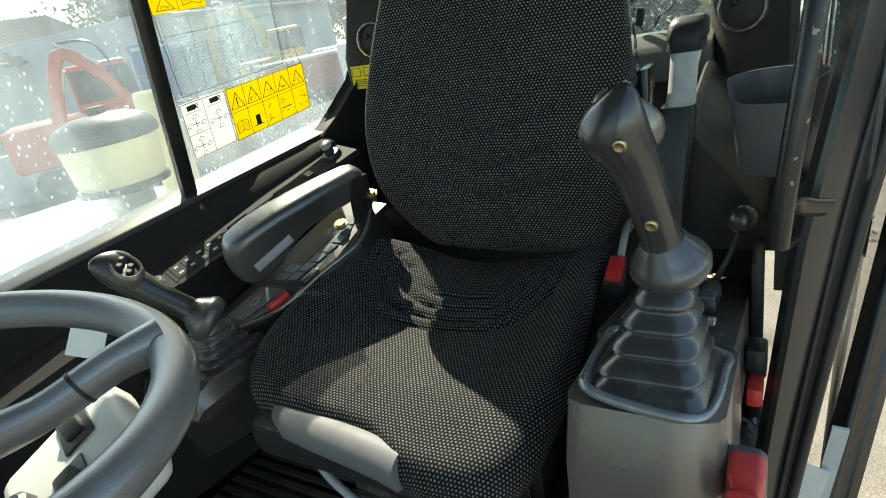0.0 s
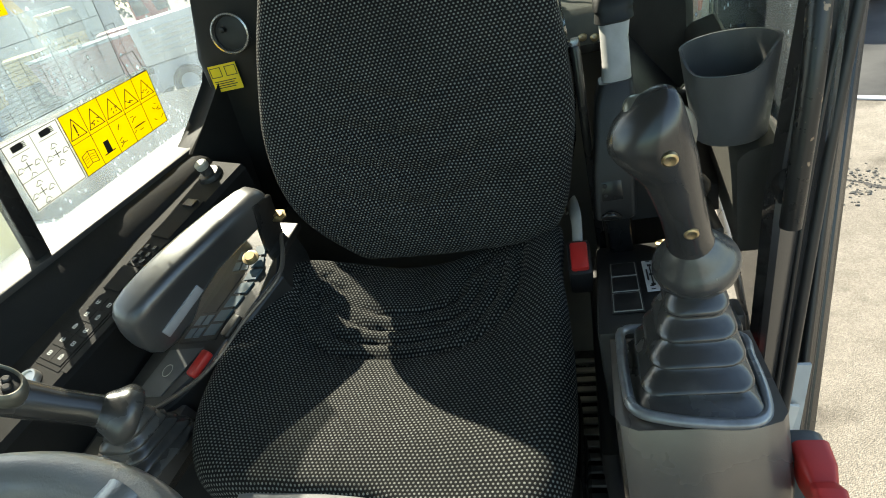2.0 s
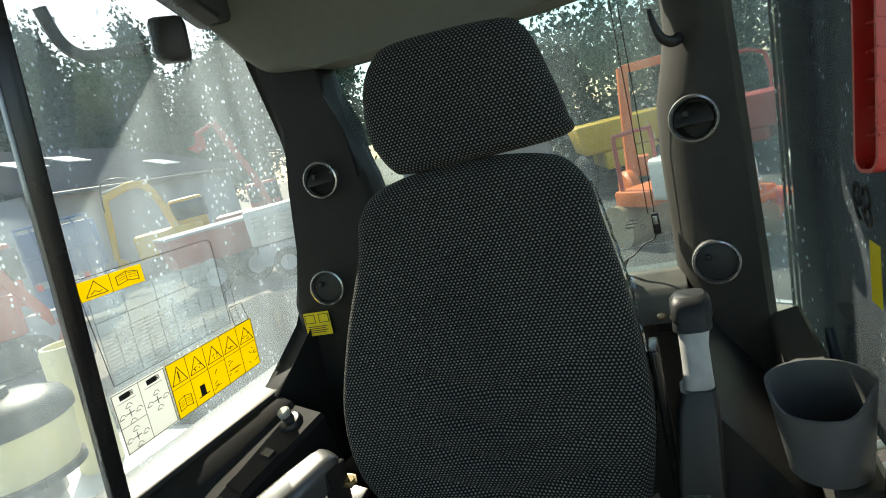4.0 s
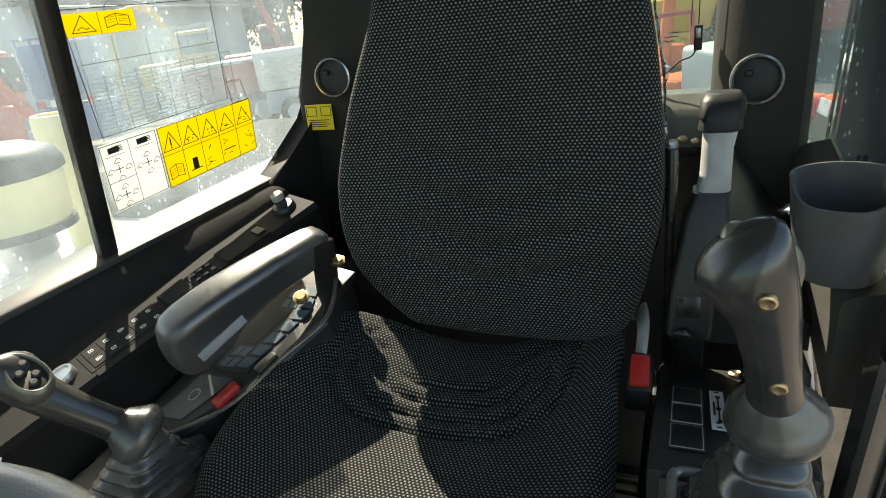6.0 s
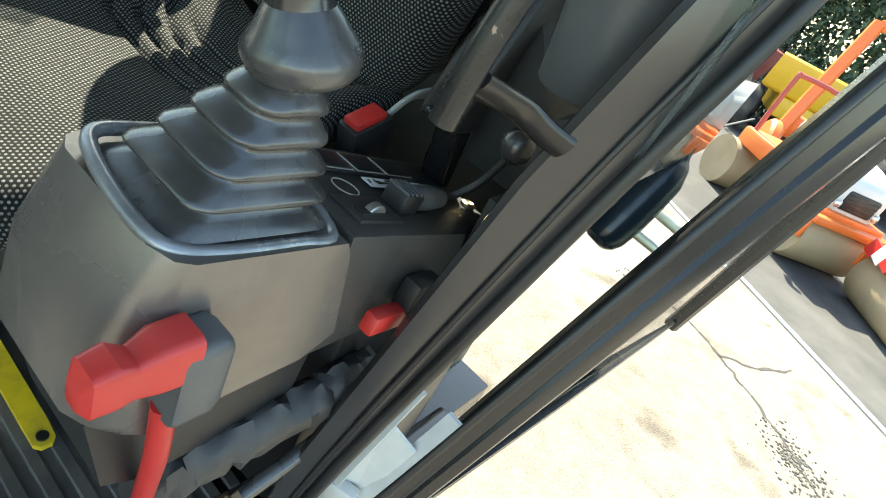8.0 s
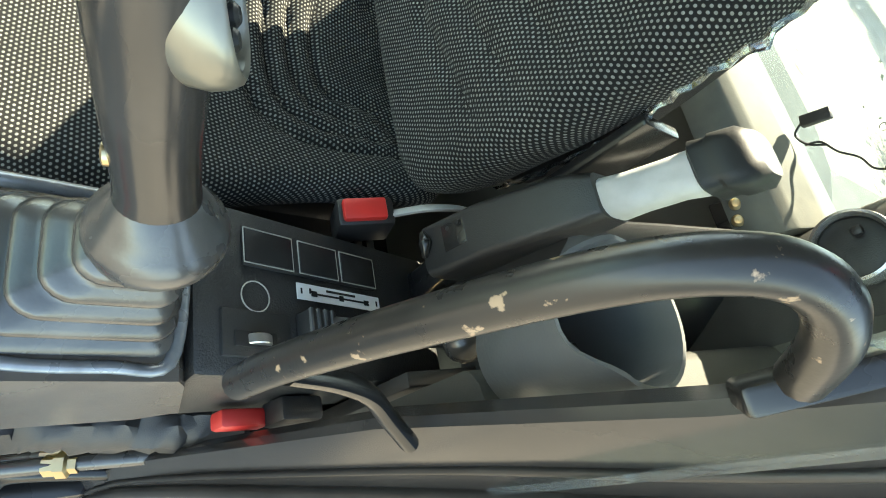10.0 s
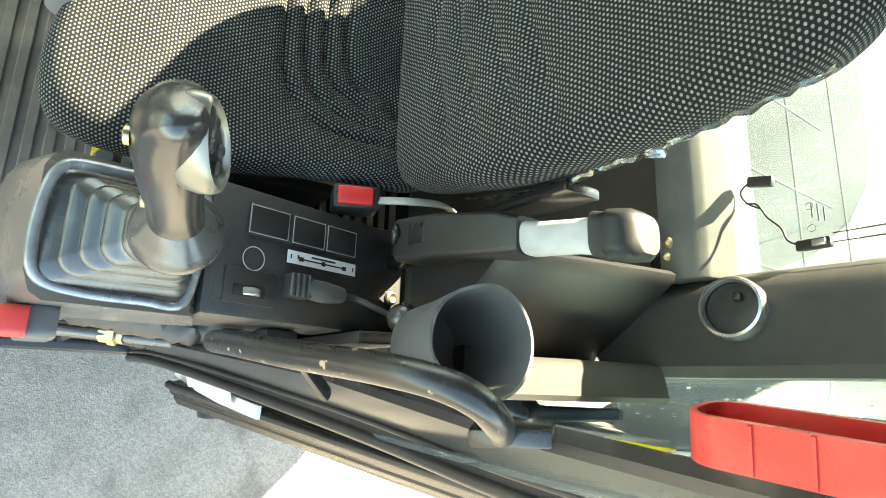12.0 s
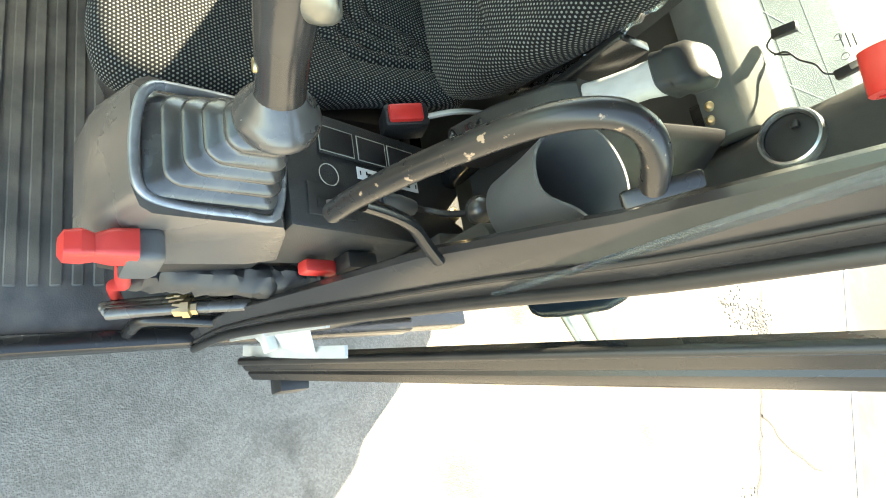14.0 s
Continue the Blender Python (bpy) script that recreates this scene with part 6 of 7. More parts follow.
# ---- machine body behind the cab ----
# body colour cut far below the white hood's, standing in for shade
BODYP = material("dusty_shade_toned_paint", (0.034, 0.035, 0.034), 0.8, bump=0.03, spec=0.08, dust=(0.055, 0.053, 0.049, 0.5), stain=9)
body = thing("machine_body", (-0.6, 0.9, -0.7), "dusty engine cover and body behind the cab, paint darkened to look shaded", "machine body")
part("rear_cover", prism([(-1.52, 0.59), (0.41, 0.59), (0.425, 0.61), (0.40, 0.74), (0.33, 1.02), (0.24, 1.30), (0.12, 1.56), (-0.02, 1.72), (-0.20, 1.80), (-1.52, 1.80)], Matrix.Identity(4), -0.04, 0.56, 0.03, 3), BODYP, body)
part("tail", box((-0.75, 1.30, -0.40), (1.8, 0.50, 0.9), 0.10, seg=4), BODYP, body)
SEAM = material("dark_gap_rubber", (0.03, 0.03, 0.03), 0.8, bump=0.0)
for k in range(5):
    part("panel_seam", box((-0.32 + 0.21 * k, 1.02, 0.5605), (0.005, 0.80, 0.004), 0.001), SEAM, body)
for y in (0.72, 0.95, 1.22, 1.50):
    part("cross_seam", box((-0.06, y, 0.561), (1.03, 0.005, 0.004), 0.001), SEAM, body)
part("grille", box((0.20, 0.84, 0.563), (0.14, 0.08, 0.006), 0.002), CUPGREY, body, "grey louvre plate")
for k in range(5):
    part("grille_slot", box((0.20, 0.812 + 0.014 * k, 0.567), (0.12, 0.005, 0.003), 0.001), SEAM, body)
part("filler_cap", lathe([(0.035, 0.0), (0.035, 0.02), (0.028, 0.026), (0.001, 0.026)], (0.02, 0.80, 0.56), (0, 0, 1), 20), BLACK, body)
part("filler_ring", lathe([(0.060, 0.0), (0.060, 0.004), (0.050, 0.006), (0.048, 0.001)], (0.02, 0.80, 0.56), (0, 0, 1), 28), ZINC, body)
part("yellow_label", box((0.32, 0.80, 0.5615), (0.05, 0.03, 0.003), 0.0005), YELLOW, body, "yellow label")
part("cable", tube([(0.30, 0.66, 0.57), (0.20, 0.74, 0.575), (0.12, 0.90, 0.57), (-0.05, 0.98, 0.575), (-0.20, 1.20, 0.57)], 0.005, 8), BLACK, body)
part("lifting_eye", tube([(0.28, 0.70, 0.55), (0.28, 0.70, 0.59), (0.30, 0.70, 0.602), (0.32, 0.70, 0.59), (0.32, 0.70, 0.55)], 0.006, 8), ZINC, body)
part("under_frame", box((-0.6, 0.0, -0.45), (1.9, 1.7, 0.72), 0.05), STEEL, body)
part("track", box((0.05, 0.0, -0.98), (0.42, 2.0, 0.34), 0.12, seg=4), RUBBER, body, "black rubber track")
part("track_far", box((-1.25, 0.0, -0.98), (0.42, 2.0, 0.34), 0.12, seg=4), RUBBER, body, "black rubber track")

# ---- yard ----
EYE = Vector((0.40, -0.44, 1.05))


def yard(az, dist, z=GROUND):
    return Vector((EYE.x + dist * math.sin(radians(az)), EYE.y + dist * math.cos(radians(az)), z))


BLOCK = material("grey_painted_blockwork", (0.40, 0.41, 0.42), 0.85, stain=0.6, stain_amt=0.35, bump=0.2, fine=40)
ROOFM = material("weathered_fibre_roof", (0.105, 0.092, 0.088), 0.9, stain=0.9, stain_amt=0.6, scale=6)
ORANGE = material("orange_machine_paint", (0.75, 0.16, 0.03), 0.4, bump=0.02, stain=3)
YARDRED = material("faded_red_machine_paint", (0.33, 0.055, 0.042), 0.5, bump=0.02, stain=3)
VIVIDRED = material("orange_red_machine_paint", (0.52, 0.075, 0.03), 0.4, bump=0.02, stain=3)
YARDYEL = material("yellow_machine_paint", (0.66, 0.40, 0.03), 0.45, bump=0.02, stain=3)
BLUE = material("blue_painted_steel", (0.07, 0.16, 0.33), 0.5, bump=0.02, stain=3)
TYRE = material("dusty_tyre_rubber", (0.035, 0.034, 0.033), 0.9, dust=(0.2, 0.18, 0.15, 0.6), stain=4)
DRUM = material("rusty_tan_drum_steel", (0.36, 0.27, 0.16), 0.6, stain=4, stain_amt=0.5)
DARKG = material("dark_cab_glass", (0.03, 0.04, 0.045), 0.1, bump=0.0)
ASPHALT = material("grey_asphalt", (0.048, 0.047, 0.045), 0.92, scale=14, fine=120, bump=0.9, stain=1.4, stain_amt=0.9, var=0.5, dust=(0.13, 0.125, 0.115, 0.5))
LEAF = bpy.data.materials.new("leaf_green")
LEAF.use_nodes = True
lb = LEAF.node_tree.nodes["Principled BSDF"]
lr = LEAF.node_tree.nodes.new("ShaderNodeValToRGB")
lg = LEAF.node_tree.nodes.new("ShaderNodeNewGeometry")
lr.color_ramp.elements[0].color, lr.color_ramp.elements[1].color = (0.028, 0.055, 0.032, 1), (0.090, 0.145, 0.080, 1)
LEAF.node_tree.links.new(lg.outputs["Random Per Island"], lr.inputs[0])
LEAF.node_tree.links.new(lr.outputs[0], lb.inputs["Base Color"])
lb.inputs["Roughness"].default_value = 0.6
BARK = material("dark_bark", (0.09, 0.075, 0.06), 0.9, scale=20, fine=60, bump=0.6)

# asphalt lane beyond the concrete apron, with a pale joint
road = bmesh.new()
RP = [(-3.0, 8.25), (0.60, 5.75), (1.95, 4.82), (14, -3.5), (40, 0), (40, 60), (-3, 60)]
add_prism(road, RP, Matrix.Identity(4), GROUND + 0.004, GROUND + 0.012)
solo("road", road, ASPHALT, "grey asphalt lane beyond the concrete apron", "road", "structure", smooth=False)
joint = bmesh.new()
add_prism(joint, [(-3.0, 8.20), (0.60, 5.70), (1.95, 4.77), (14, -3.55), (14, -3.49), (1.95, 4.85), (0.60, 5.78), (-3, 8.28)], Matrix.Identity(4), GROUND + 0.004, GROUND + 0.016)
solo("pavement_joint", joint, BLOCK, "pale concrete joint strip at the apron edge", "joint", "structure", smooth=False)
CRACK = material("crack_dirt", (0.06, 0.055, 0.05), 0.95, bump=0.0)
crk = bmesh.new()
for line in ([(0.45, 4.75), (0.67, 4.60), (1.0, 4.38), (1.36, 4.19), (1.6, 4.02), (1.89, 3.80), (2.21, 3.47), (2.45, 3.2)], [(1.36, 4.19), (1.62, 4.42), (1.85, 4.78)]):
    P = smooth_path([(x - 0.3, y - 0.32, GROUND + 0.003) for x, y in line], 6)
    P = [p + Vector((rng.uniform(-0.02, 0.02), rng.uniform(-0.02, 0.02), 0)) for p in P]
    for a, b in zip(P, P[1:]):
        d_ = (b - a).normalized()
        s_ = Vector((-d_.y, d_.x, 0)) * rng.uniform(0.005, 0.016)
        crk.faces.new([crk.verts.new(q) for q in (a + s_, b + s_, b - s_, a - s_)])
tagged(part("ground_crack", crk, CRACK, None, "", False), "dark crack lines in the concrete", "crack", kind="stuff")
GRIT = material("dull_stone_grit", (0.095, 0.09, 0.08), 0.9, var=0.6)
peb = bmesh.new()
for _ in range(900):
    cl = rng.choice(((0.74, 4.55, 0.10), (0.74, 4.55, 0.07), (0.62, 4.25, 0.10), (1.95, 3.74, 0.10), (2.10, 3.58, 0.12), (2.25, 3.42, 0.12), (2.0, 3.66, 0.05), (0.70, 4.58, 0.04)))
    x, y = rng.gauss(cl[0] - 0.3, cl[2]), rng.gauss(cl[1] - 0.32, cl[2])
    r = rng.uniform(0.003, 0.012)
    vs = bmesh.ops.create_icosphere(peb, subdivisions=1, radius=r)["verts"]
    for v in vs:
        v.co = Vector((v.co.x * rng.uniform(0.8, 1.3), v.co.y * rng.uniform(0.8, 1.3), v.co.z * 0.6)) + Vector((x, y, GROUND + r * 0.3))
tagged(part("gravel", peb, GRIT, None, "", False), "loose grit and stones on the concrete", "gravel", kind="stuff")


def leafy(name, spots, n, size, label, trunks=()):
    """A tree or hedge: trunk, limbs, and a crown of many small leaf clumps."""
    t = thing(name, spots[0][0], label, "tree" if trunks else "hedge")
    for pts, r in trunks:
        part("trunk", tube(pts, r, 9, 4), BARK, t)
    bm = bmesh.new()
    for k in range(n):
        c, rad = spots[rng.randrange(len(spots))]
        v = Vector((rng.gauss(0, 0.5), rng.gauss(0, 0.5), rng.gauss(0, 0.5)))
        p = Vector(c) + Vector((v.x * rad[0], v.y * rad[1], v.z * rad[2]))
        s = size * rng.uniform(0.5, 1.4)
        q = Euler((rng.uniform(0, 6.3), rng.uniform(0, 6.3), rng.uniform(0, 6.3))).to_matrix()
        vs = [bm.verts.new(p + q @ Vector((x * s, y * s, z * s))) for x, y, z in ((-1, -0.3, 0), (0.1, -0.5, 0.2), (1, 0, 0), (0.1, 0.5, -0.2))]
        bm.faces.new(vs)
        vs = [bm.verts.new(p + q @ Vector((x * s, y * s, z * s))) for x, y, z in ((-0.3, 0, -0.9), (0.4, 0.1, 0), (0, -0.2, 0.9), (-0.5, 0, 0.1))]
        bm.faces.new(vs)
    tagged(part("crown", bm, LEAF, t, smooth=False), kind="stuff")
    return t


for az, d, h in ((-54.5, 46, 12), (-51, 44, 12.5), (-46, 47, 13.5), (-41, 44, 11), (-36, 46, 12), (-31, 43, 10.5)):
    b = yard(az, d)
    spots = [(b + Vector((rng.uniform(-2, 2), rng.uniform(-2, 2), h * f)), (2.9 * w, 2.6 * w, h * 0.16)) for f, w in ((0.35, 1.1), (0.45, 1.2), (0.55, 1.1), (0.65, 1.0), (0.76, 0.8), (0.87, 0.6), (0.96, 0.35))]
    leafy("tree", spots, 15000, 0.17, "tall dark green conifer tree behind the shed", [([b, b + Vector((0.1, 0, h * 0.5)), b + Vector((0.2, 0.1, h))], [0.3, 0.2, 0.05])])
for az, d, h, w in ((-14, 19, 4.5, 4), (-6, 18, 4.2, 4), (2, 18, 4.4, 4), (10, 19, 4.0, 4), (19, 20, 3.6, 4), (28, 21, 3.5, 5)):
    b = yard(az, d)
    spots = [(b + Vector((rng.uniform(-1.6, 1.6), rng.uniform(-0.8, 0.8), h * f)), (1.8, 1.2, h * 0.28)) for f in (0.15, 0.35, 0.55, 0.75, 0.92)]
    leafy("hedge", spots, 9000, 0.085, "overgrown dark green hedge along the yard edge")

# shed with a corrugated roof
shed = thing("shed", yard(-52, 33), "long grey block shed with corrugated fibre roof", "shed")
S0, S1 = yard(-55.5, 22), yard(-39.5, 36)
sd = (S1 - S0); sl = sd.length; sd.normalize()
sn = Vector((-sd.y, sd.x, 0))
SM = Matrix(((sd.x, sn.x, 0, S0.x), (sd.y, sn.y, 0, S0.y), (0, 0, 1, GROUND), (0, 0, 0, 1)))
bm = bmesh.new()
add_box(bm, SM @ Vector((sl / 2, 4.5, 1.85)), (sl, 9, 3.7), 0.02, SM.to_3x3().to_4x4())
part("wall", bm, BLOCK, shed)
bm = bmesh.new()
n = 110
rows = []
for i in range(n * 2 + 1):
    x = -0.4 + (sl + 0.8) * i / (n * 2)
    rows.append([SM @ Vector((x, y, z + (0.06 if i % 2 else 0.0))) for y, z in ((-0.5, 3.68), (6.0, 6.3), (6.0, 6.2), (-0.5, 3.58))])
add_loft(bm, rows)
part("roof", bm, ROOFM, shed, "weathered corrugated roof", smooth=False)
for x in (1.5, 4.5, 8, 12):
    part("rooflight", box(SM @ Vector((x, 1.6 + (x % 3), 4.62 + 0.403 * (x % 3))), (1.6, 1.1, 0.05), 0, SM.to_3x3().to_4x4() @ Euler((radians(22.2), 0, 0)).to_matrix().to_4x4()), WHITEP, shed, smooth=False)
part("downpipe", tube([SM @ Vector((0.6, -0.1, 0)), SM @ Vector((0.6, -0.1, 3.6))], 0.08, 8, curve=False), LIGHTGREY, shed)
part("gutter", tube([SM @ Vector((0, -0.55, 3.55)), SM @ Vector((sl, -0.55, 3.55))], 0.08, 8, curve=False), CUPGREY, shed)
barn = thing("barn", yard(-68, 27), "grey sheeted barn with low corrugated roof", "barn")
B0, B1 = yard(-92, 24), yard(-58.5, 27)
bd = (B1 - B0); blen = bd.length; bd.normalize()
BM_ = Matrix(((bd.x, -bd.y, 0, B0.x), (bd.y, bd.x, 0, B0.y), (0, 0, 1, GROUND), (0, 0, 0, 1)))
part("wall", box(BM_ @ Vector((blen / 2, 3, 1.6)), (blen, 6, 3.2), 0.02, BM_.to_3x3().to_4x4()), BLOCK, barn)
bm = bmesh.new()
add_loft(bm, [[BM_ @ Vector((-0.3 + (blen + 0.6) * i / 160, y, z + (0.06 if i % 2 else 0.0))) for y, z in ((-0.4, 3.2), (4.0, 4.9), (4.0, 4.8), (-0.4, 3.1))] for i in range(161)])
part("roof", bm, ROOFM, barn, "weathered corrugated roof", smooth=False)
part("gutter", tube([BM_ @ Vector((0, -0.45, 3.08)), BM_ @ Vector((blen, -0.45, 3.08))], 0.08, 8, curve=False), CUPGREY, barn)
lowshed = solo("low_wall", box(yard(-66, 14, GROUND + 0.5) , (6, 0.3, 1.0), 0.02, (0, 0, 30)), BLOCK, "low grey block wall in the yard", "wall")


def wheel(parent, c, r, w, axis):
    ty = part("wheel", lathe([(r * 0.55, -w / 2), (r * 0.9, -w / 2), (r, -w * 0.35), (r, w * 0.35), (r * 0.9, w / 2), (r * 0.55, w / 2), (r * 0.55, -w / 2)], c, axis, 28), TYRE, parent)
    part("rim", lathe([(0.001, -w * 0.3), (r * 0.56, -w * 0.35), (r * 0.56, w * 0.35), (0.001, w * 0.3)], c, axis, 20), LIGHTGREY, ty)


def digger(at, turn, paint, label, boom, cabc=DARKG, scale=1.0):
    """A tracked digger: tracks, house, cab, boom, dipper, bucket."""
    t = thing("parked_excavator", at, label, "excavator", "parked machines")
    m = Matrix.Translation(at) @ Matrix.Rotation(radians(turn), 4, 'Z') @ Matrix.Diagonal((scale, scale, scale, 1))
    r = Matrix.Rotation(radians(turn), 4, 'Z')

    def b(name, c, s, mat, bev=0.04, rot=(0, 0, 0)):
        part(name, box(m @ Vector(c), tuple(scale * k for k in s), bev, r @ Euler([radians(a) for a in rot]).to_matrix().to_4x4()), mat, t)
    for y in (-0.8, 0.8):
        b("track", (0, y, 0.35), (2.6, 0.4, 0.65), TYRE, 0.2)
    b("house", (-0.4, 0, 1.1), (2.2, 1.8, 0.8), paint, 0.1)
    b("cab_frame", (0.4, 0.45, 1.75), (1.1, 0.85, 1.25), paint, 0.08)
    b("cab_window", (0.45, 0.45, 1.95), (1.14, 0.89, 0.62), cabc, 0.02)
    P = [m @ Vector(p) for p in boom]
    part("boom", tube(P[:3], 0.13 * scale, 8, 5, flat=0.7), paint, t)
    part("dipper", tube(P[2:4], 0.10 * scale, 8, curve=False, flat=0.7), paint, t)
    part("ram", tube([P[0] + Vector((0, 0, 0.1)), P[1] - Vector((0, 0, 0.25))], 0.05 * scale, 8, curve=False), ZINC, t)
    part("ram_upper", tube([P[1] + Vector((0, 0, 0.22)), P[2] + Vector((0, 0, 0.18))], 0.045 * scale, 8, curve=False), ZINC, t)
    part("hose", tube([P[1] + Vector((0, 0, 0.2)), P[2] + Vector((0.1, 0, 0.5)), P[2].lerp(P[3], 0.5)], 0.025 * scale, 6), STEEL, t)
    bk_ = bmesh.new()
    add_loft(bk_, [[P[3] + r.to_3x3() @ Vector((x, y, z)) * scale for x, z in ((0, 0.1), (0.3, -0.1), (0.25, -0.5), (-0.1, -0.6), (-0.35, -0.4), (-0.1, -0.35), (0.02, -0.1))] for y in (-0.35, 0.35)])
    part("bucket", bk_, paint, t)
    return t


digger(yard(-45.0, 23), 47, YARDYEL, "yellow tracked excavator parked before the shed", [(-0.1, -0.3, 1.4), (-0.7, -0.3, 3.1), (-1.9, -0.3, 2.95), (-2.15, -0.3, 0.9)], scale=1.05)
digger(yard(-61.5, 13.5), 62, VIVIDRED, "bright orange red excavator with folded boom in the yard", [(-0.6, -0.9, 1.2), (-0.15, -1.0, 2.55), (0.45, -1.0, 2.1), (1.1, -1.0, 0.75)])
digger(yard(-38.2, 23), 39, YARDRED, "red excavator with raised boom behind the trailers", [(0.5, -0.3, 1.4), (0.25, -0.3, 2.6), (-0.55, -0.3, 4.8), (-1.3, -0.3, 4.5)])
lift = thing("access_platform", yard(-54.0, 17), "blue steel access platform with striped bumper", "access platform", "parked machines")
c = yard(-54.0, 17)
part("chassis", box(c + Vector((0, 0, 0.65)), (1.6, 1.0, 0.9), 0.05, (0, 0, 40)), BLUE, lift)
for i in range(6):
    a = c + Matrix.Rotation(radians(40), 3, 'Z') @ Vector((-0.75 + 0.3 * i, -0.45, 0))
    part("post", tube([a + Vector((0, 0, 1.1)), a + Vector((0, 0, 2.65))], 0.03, 6, curve=False), BLUE, lift)
for z in (1.9, 2.62):
    part("rail", tube([c + Matrix.Rotation(radians(40), 3, 'Z') @ Vector((x, -0.45, z)) for x in (-0.8, 0.8)], 0.035, 6, curve=False), BLUE, lift)
part("panel", box(c + Vector((0, 0, 1.9)), (1.5, 0.8, 1.2), 0.02, (0, 0, 40)), BLUE, lift)
for i in range(6):
    part("stripe", box(c + Matrix.Rotation(radians(40), 3, 'Z') @ Vector((-0.65 + 0.26 * i, -0.53, 1.18)), (0.14, 0.02, 0.16), 0, (0, 0, 40)), WHITEP if i % 2 else RED, lift, smooth=False)
trl = thing("red_dump_trailer", yard(-42.3, 15.5), "red steel tipping trailer with pale edge", "trailer", "parked machines")
c = yard(-42.3, 15.5)
RT = Matrix.Rotation(radians(55), 4, 'Z')
part("skip", box(c + Vector((0, 0, 1.15)), (2.4, 1.5, 0.75), 0.03, RT, taper=(1.1, 1.1)), YARDRED, trl)
part("top_edge", box(c + Vector((0, 0, 1.55)), (2.68, 1.7, 0.06), 0.01, RT), BLOCK, trl)
part("chassis", box(c + Vector((0, 0, 0.65)), (2.2, 0.9, 0.2), 0.02, RT), STEEL, trl)
for x, y in ((-0.5, -0.8), (0.5, -0.8), (-0.5, 0.8), (0.5, 0.8)):
    wheel(trl, c + RT.to_3x3() @ Vector((x, y, 0.42)), 0.42, 0.28, RT.to_3x3() @ Vector((0, 1, 0)))
gen = thing("site_generator", yard(-36.7, 14.5), "white louvred generator on a trailer", "generator", "parked machines")
c = yard(-36.7, 14.5)
RG = Matrix.Rotation(radians(35), 4, 'Z')
part("housing", box(c + Vector((0, 0, 1.3)), (1.4, 1.1, 0.85), 0.04, RG), HOOD, gen)
for k in range(6):
    part("louvre", box(c + RG.to_3x3() @ Vector((0, -0.57, 1.05 + 0.1 * k)), (1.1, 0.04, 0.045), 0.005, RG @ Euler((radians(30), 0, 0)).to_matrix().to_4x4()), HOOD, gen)
part("lower_box", box(c + Vector((0, 0, 0.6)), (1.2, 0.95, 0.5), 0.03, RG), BLOCK, gen)
for y in (-0.55, 0.55):
    wheel(gen, c + RG.to_3x3() @ Vector((0.0, y, 0.35)), 0.35, 0.22, RG.to_3x3() @ Vector((0, 1, 0)))


